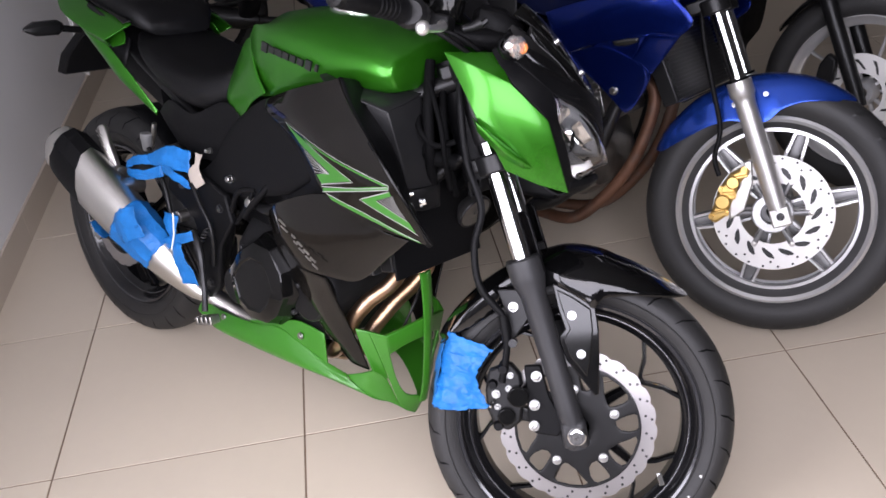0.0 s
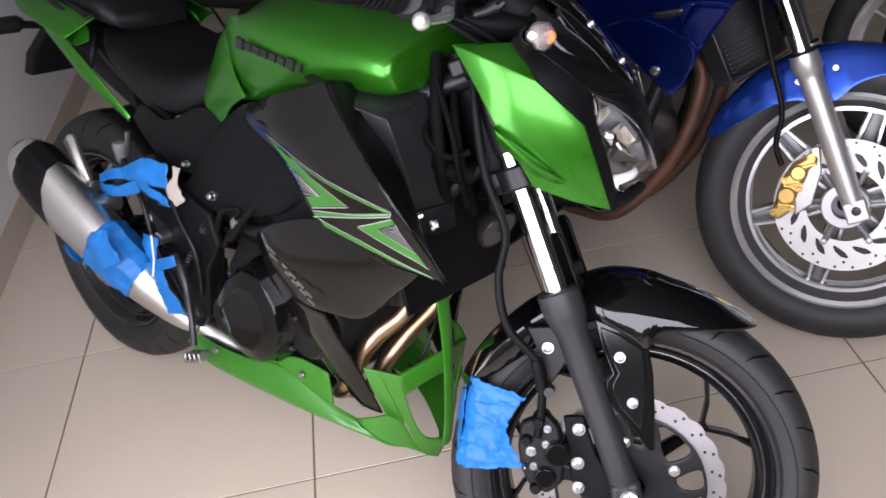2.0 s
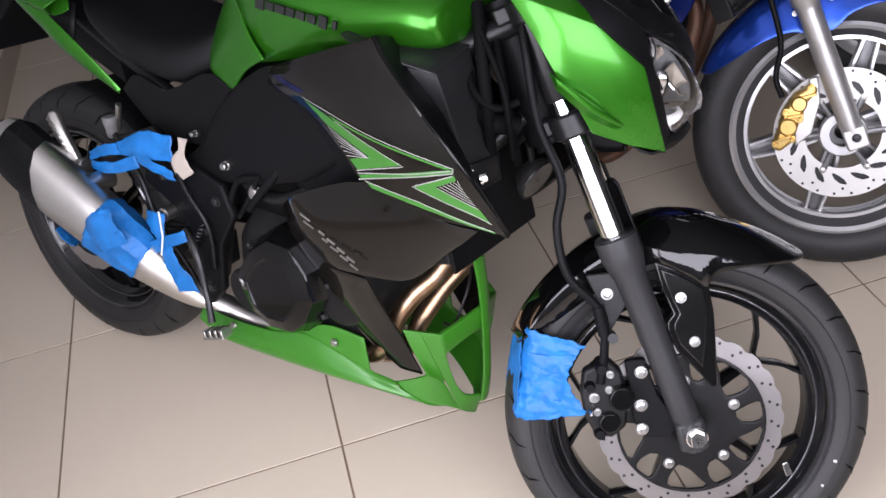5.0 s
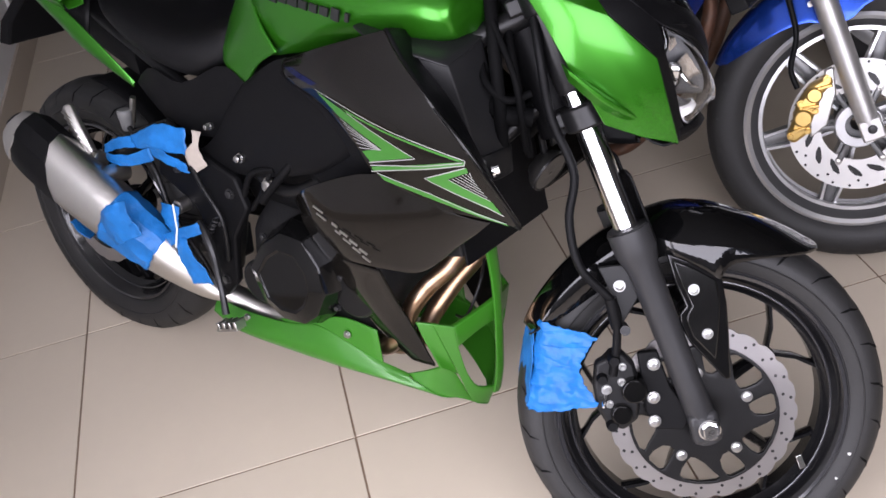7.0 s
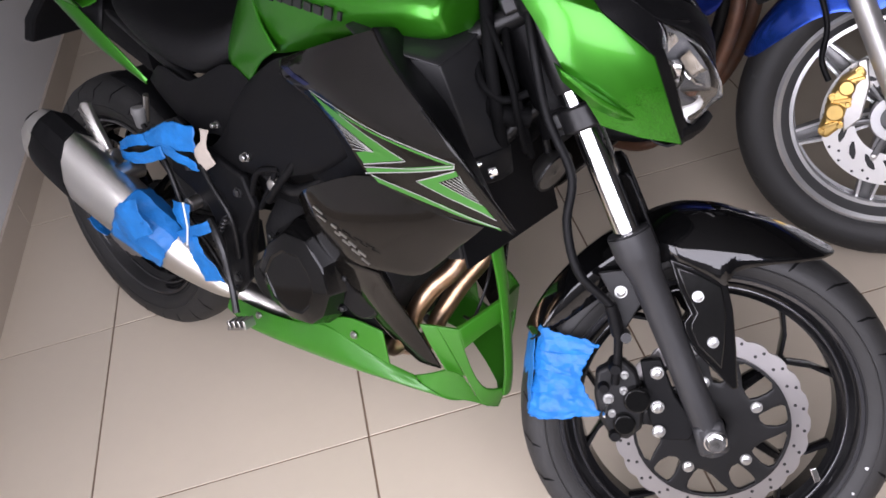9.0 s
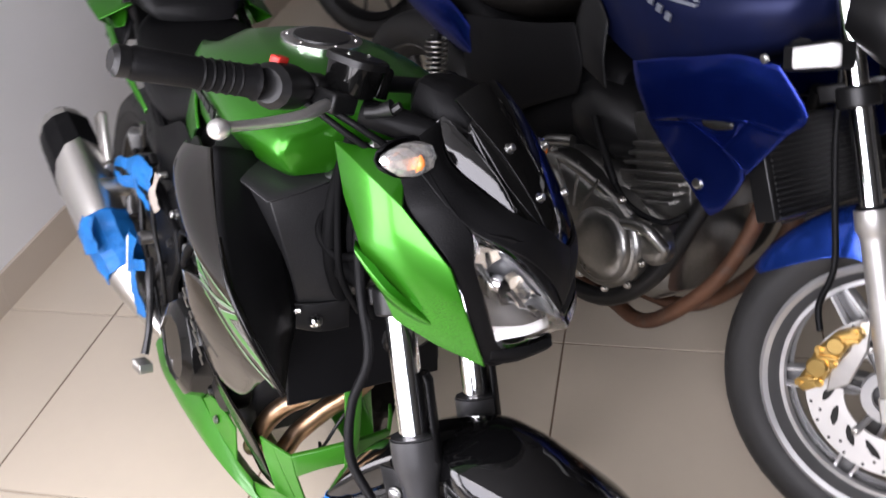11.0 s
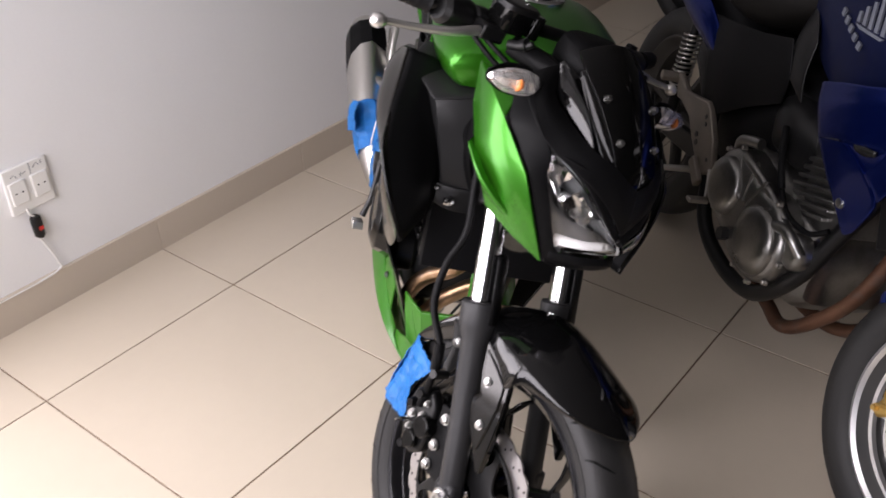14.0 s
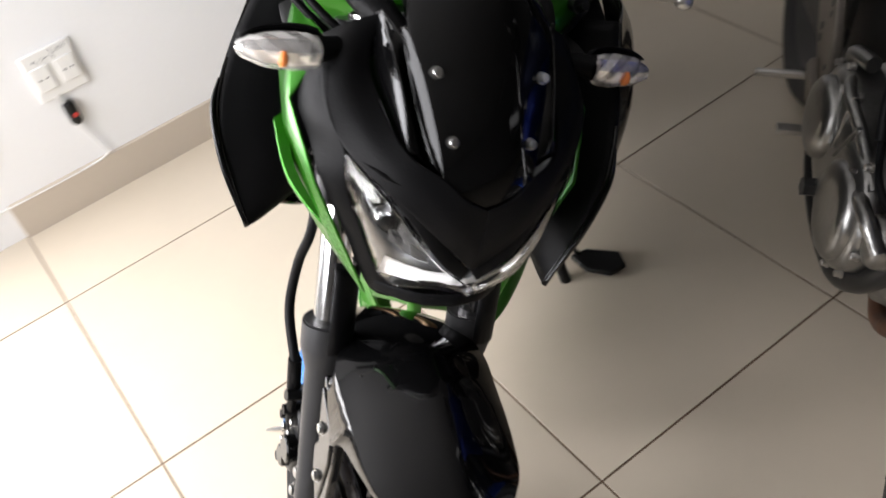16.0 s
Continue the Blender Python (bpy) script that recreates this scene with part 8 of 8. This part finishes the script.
        for pts, r in (([(0.50, sd * 0.17, 0.70), (0.62, sd * 0.19, 0.64), (0.76, sd * 0.185, 0.70), (0.92, sd * 0.18, 0.66)], 0.005), ([(0.58, sd * 0.18, 0.74), (0.68, sd * 0.20, 0.60), (0.74, sd * 0.19, 0.46)], 0.009), ([(0.80, sd * 0.18, 0.76), (0.90, sd * 0.20, 0.68), (1.00, sd * 0.17, 0.52)], 0.007)):
            b3("hose", tube(bmesh.new(), pts, r, 8, 16), SHADE_BLACK, smooth=50)
        for pts, mat in (([(0.62, sd * 0.19, 0.76), (0.68, sd * 0.20, 0.70), (0.66, sd * 0.195, 0.65), (0.72, sd * 0.20, 0.62)], RUST), ([(0.70, sd * 0.192, 0.75), (0.74, sd * 0.20, 0.71), (0.80, sd * 0.195, 0.72), (0.88, sd * 0.19, 0.68)], BOTTLE), ([(0.56, sd * 0.188, 0.68), (0.60, sd * 0.20, 0.63), (0.70, sd * 0.195, 0.60)], DARK_METAL)):
            b3("wire", tube(bmesh.new(), pts, 0.0019, 6, 16), mat, "thin dull wire", smooth=50)
        for x, z, r in ((0.66, 0.735, 0.005), (0.735, 0.69, 0.007), (0.79, 0.745, 0.004), (0.70, 0.655, 0.004)):
            bolt("clip_bolt", (x, sd * 0.186, z), (0.2, sd, 0.5), r, 0.012, bb, ALLOY)
        coil = [Vector((0.86, sd * 0.196, 0.80)).lerp(Vector((0.98, sd * 0.19, 0.64)), i / 120) + 0.011 * Vector((0.6 * math.cos(i * 0.75), math.sin(i * 0.75), 0.6 * math.cos(i * 0.75))) for i in range(121)]
        b3("coil_spring", tube(bmesh.new(), coil, 0.0014, 5), ALLOY, "small bright coil spring", smooth=50)
        b3("cable", tube(bmesh.new(), [(0.55, sd * 0.18, 0.60), (0.70, sd * 0.192, 0.66), (0.88, sd * 0.185, 0.63)], 0.003, 6, 14), BOTTLE, "pale grey cable", smooth=50)
    return bb


black_bike(pose(1.305, 1.70, 0.002, 0, 0, -45) @ pose(0, 0, 0, -12, 0, 0), "black commuter motorcycle with thin grey spokes", SILVER)
black_bike(pose(0.22, 2.50, 0.002, 0, 0, -14) @ pose(0, 0, 0, -10, 0, 0), "dark motorcycle standing by the white wall", SATIN)

# ---- foot of the green motorcycle's side stand ----
bm = bmesh.new()
prism(bm, [(-0.062, -0.012), (-0.030, -0.034), (0.040, -0.030), (0.058, 0.006), (0.030, 0.034), (-0.020, 0.026), (-0.040, 0.010)], -0.006, 0.008)
FOOT = pose(0.815, 0.345, 0.012, 0, 0, 40) @ pose(0, 0, 0, 90, 0, 0)
foot = part("stand_foot", bm, SATIN, st, "black side stand foot", KM.inverted() @ FOOT, bevel=0.004)
part("stand_loop", tube(bmesh.new(), [(0.63, 0.22, 0.12), (0.60, 0.25, 0.10), (0.59, 0.275, 0.06), (0.62, 0.28, 0.03)], 0.005, 8, 12), SATIN, st, smooth=60)

# ---- on the wall ----
def socket_plate(y, z, w, hgt, label, gangs=2):
    t = thing("wall_socket", pose(WEST, y, z), label, "socket", "sockets on the wall")
    bm = bmesh.new()
    block(bm, (0.005, 0, 0), (0.010, w, hgt))
    part("plate", bm, PLATE, t, bevel=0.003)
    for g in range(gangs):
        yy = (g - (gangs - 1) / 2) * w / gangs
        bm = bmesh.new()
        block(bm, (0.012, yy, -0.004), (0.006, w / gangs * 0.72, hgt * 0.5))
        part("socket_insert", bm, PLATE, t, bevel=0.002)
        for dy in (-0.009, 0.009):
            bm = bmesh.new()
            tube(bm, [(0.0145, yy + dy, -0.004), (0.0155, yy + dy, -0.004)], 0.0026, 8)
            part("socket_hole", bm, INK, t, smooth=0)
    return t


big = socket_plate(-0.338, 0.375, 0.125, 0.128, "white double wall socket with pencilled marks above a charger")
bm = bmesh.new()
for i, (y, z, w, a) in enumerate(((-0.375, 0.418, 0.010, 40), (-0.366, 0.414, 0.012, -60), (-0.352, 0.416, 0.011, 80), (-0.342, 0.417, 0.010, 20), (-0.325, 0.421, 0.030, 90), (-0.312, 0.424, 0.012, 50), (-0.302, 0.426, 0.012, -50), (-0.292, 0.428, 0.011, 85))):
    block(bm, (0.0105, y + 0.338, z - 0.375), (0.0006, w, 0.002), (a, 0, 0))
part("pencil_mark", bm, PENCIL, big, "pencilled strokes", smooth=0)
edge = socket_plate(-0.62, 0.30, 0.12, 0.125, "white wall socket plate by the skirting", 1)
socket_plate(3.0, 0.345, 0.09, 0.14, "white wall socket plate", 1)
socket_plate(3.215, 0.327, 0.09, 0.14, "white wall socket plate", 1)
ch = thing("charger_plug", pose(WEST, -0.349, 0.262), "small black plug with a red lamp and a white lead", "plug")
bm = bmesh.new()
loft(bm, [[(0.012 + 0.013 * math.cos(a), 0.015 * math.sin(a) * f, z) for a in (2 * math.pi * i / 12 for i in range(12))] for z, f in ((-0.034, 0.6), (-0.028, 0.95), (0.0, 1.05), (0.024, 1.0), (0.030, 0.7))])
part("plug_body", bm, SATIN, ch, bevel=0.002)
bm = bmesh.new()
block(bm, (0.0255, 0.003, -0.004), (0.003, 0.012, 0.010))
part("lamp", bm, RED, ch, "red plastic lamp")
part("lead", tube(bmesh.new(), [(0.010, -0.004, -0.034), (0.012, 0.010, -0.075), (0.016, 0.022, -0.12), (0.012, 0.024, -0.150), (0.010, -0.06, -0.160), (0.010, -0.40, -0.158), (0.010, -0.9, -0.160)], 0.0028, 8, 40), PLATE, ch, "thin white lead along the skirting", smooth=60)
part("lead", tube(bmesh.new(), [(0.012, -0.002, 0.030), (0.014, -0.012, 0.042), (0.012, -0.014, 0.058)], 0.003, 8, 10), PLATE, ch, smooth=60)
cond = thing("cable_trunking", pose(WEST, 2.49, 0), "white cable trunking up the wall", "trunking")
bm = bmesh.new()
block(bm, (0.008, 0, 1.55), (0.016, 0.022, 2.9))
part("trunking", bm, PLATE, cond, bevel=0.002)

# ---- floor tiles and skirting pieces ----
def tile_mesh(w, d, h, edge):
    bm = bmesh.new()
    block(bm, (0, 0, -h / 2), (w, d, h))
    top = [e for e in bm.edges if all(v.co.z > -1e-6 for v in e.verts)]
    bmesh.ops.bevel(bm, geom=top, offset=edge, segments=1, affect="EDGES")
    me = bpy.data.meshes.new("tile")
    bm.to_mesh(me)
    bm.free()
    return me


PITCH = 0.6
floor_ob, wall_ob = bpy.data.objects["floor"], bpy.data.objects["wall_west"]
full = tile_mesh(PITCH - 0.0046, PITCH - 0.0046, 0.012, 0.0005)
cut = tile_mesh(0.322, PITCH - 0.0046, 0.012, 0.0005)
full.materials.append(TILE), cut.materials.append(TILE)
for j in range(-6, 12):
    for i in range(-1, 13):
        narrow = i < 0
        ob = new("tile", cut if narrow else full)
        ob.parent = floor_ob
        ob.location = (-0.1631 if narrow else PITCH * (i + 0.5), PITCH * (j + 0.5), random.uniform(-0.0002, 0.0002))
        ob.rotation_euler = (random.uniform(-0.0005, 0.0005), random.uniform(-0.0005, 0.0005), 0)
strip = tile_mesh(0.107, PITCH - 0.0006, 0.011, 0.0012)
strip.materials.append(SKIRT)
for j in range(-1, 12):
    ob = new("skirting_tile", strip)
    ob.parent = wall_ob
    ob.matrix_basis = pose(WEST + 0.011, PITCH * (j + 0.5), 0.0525, 0, 90, 0)
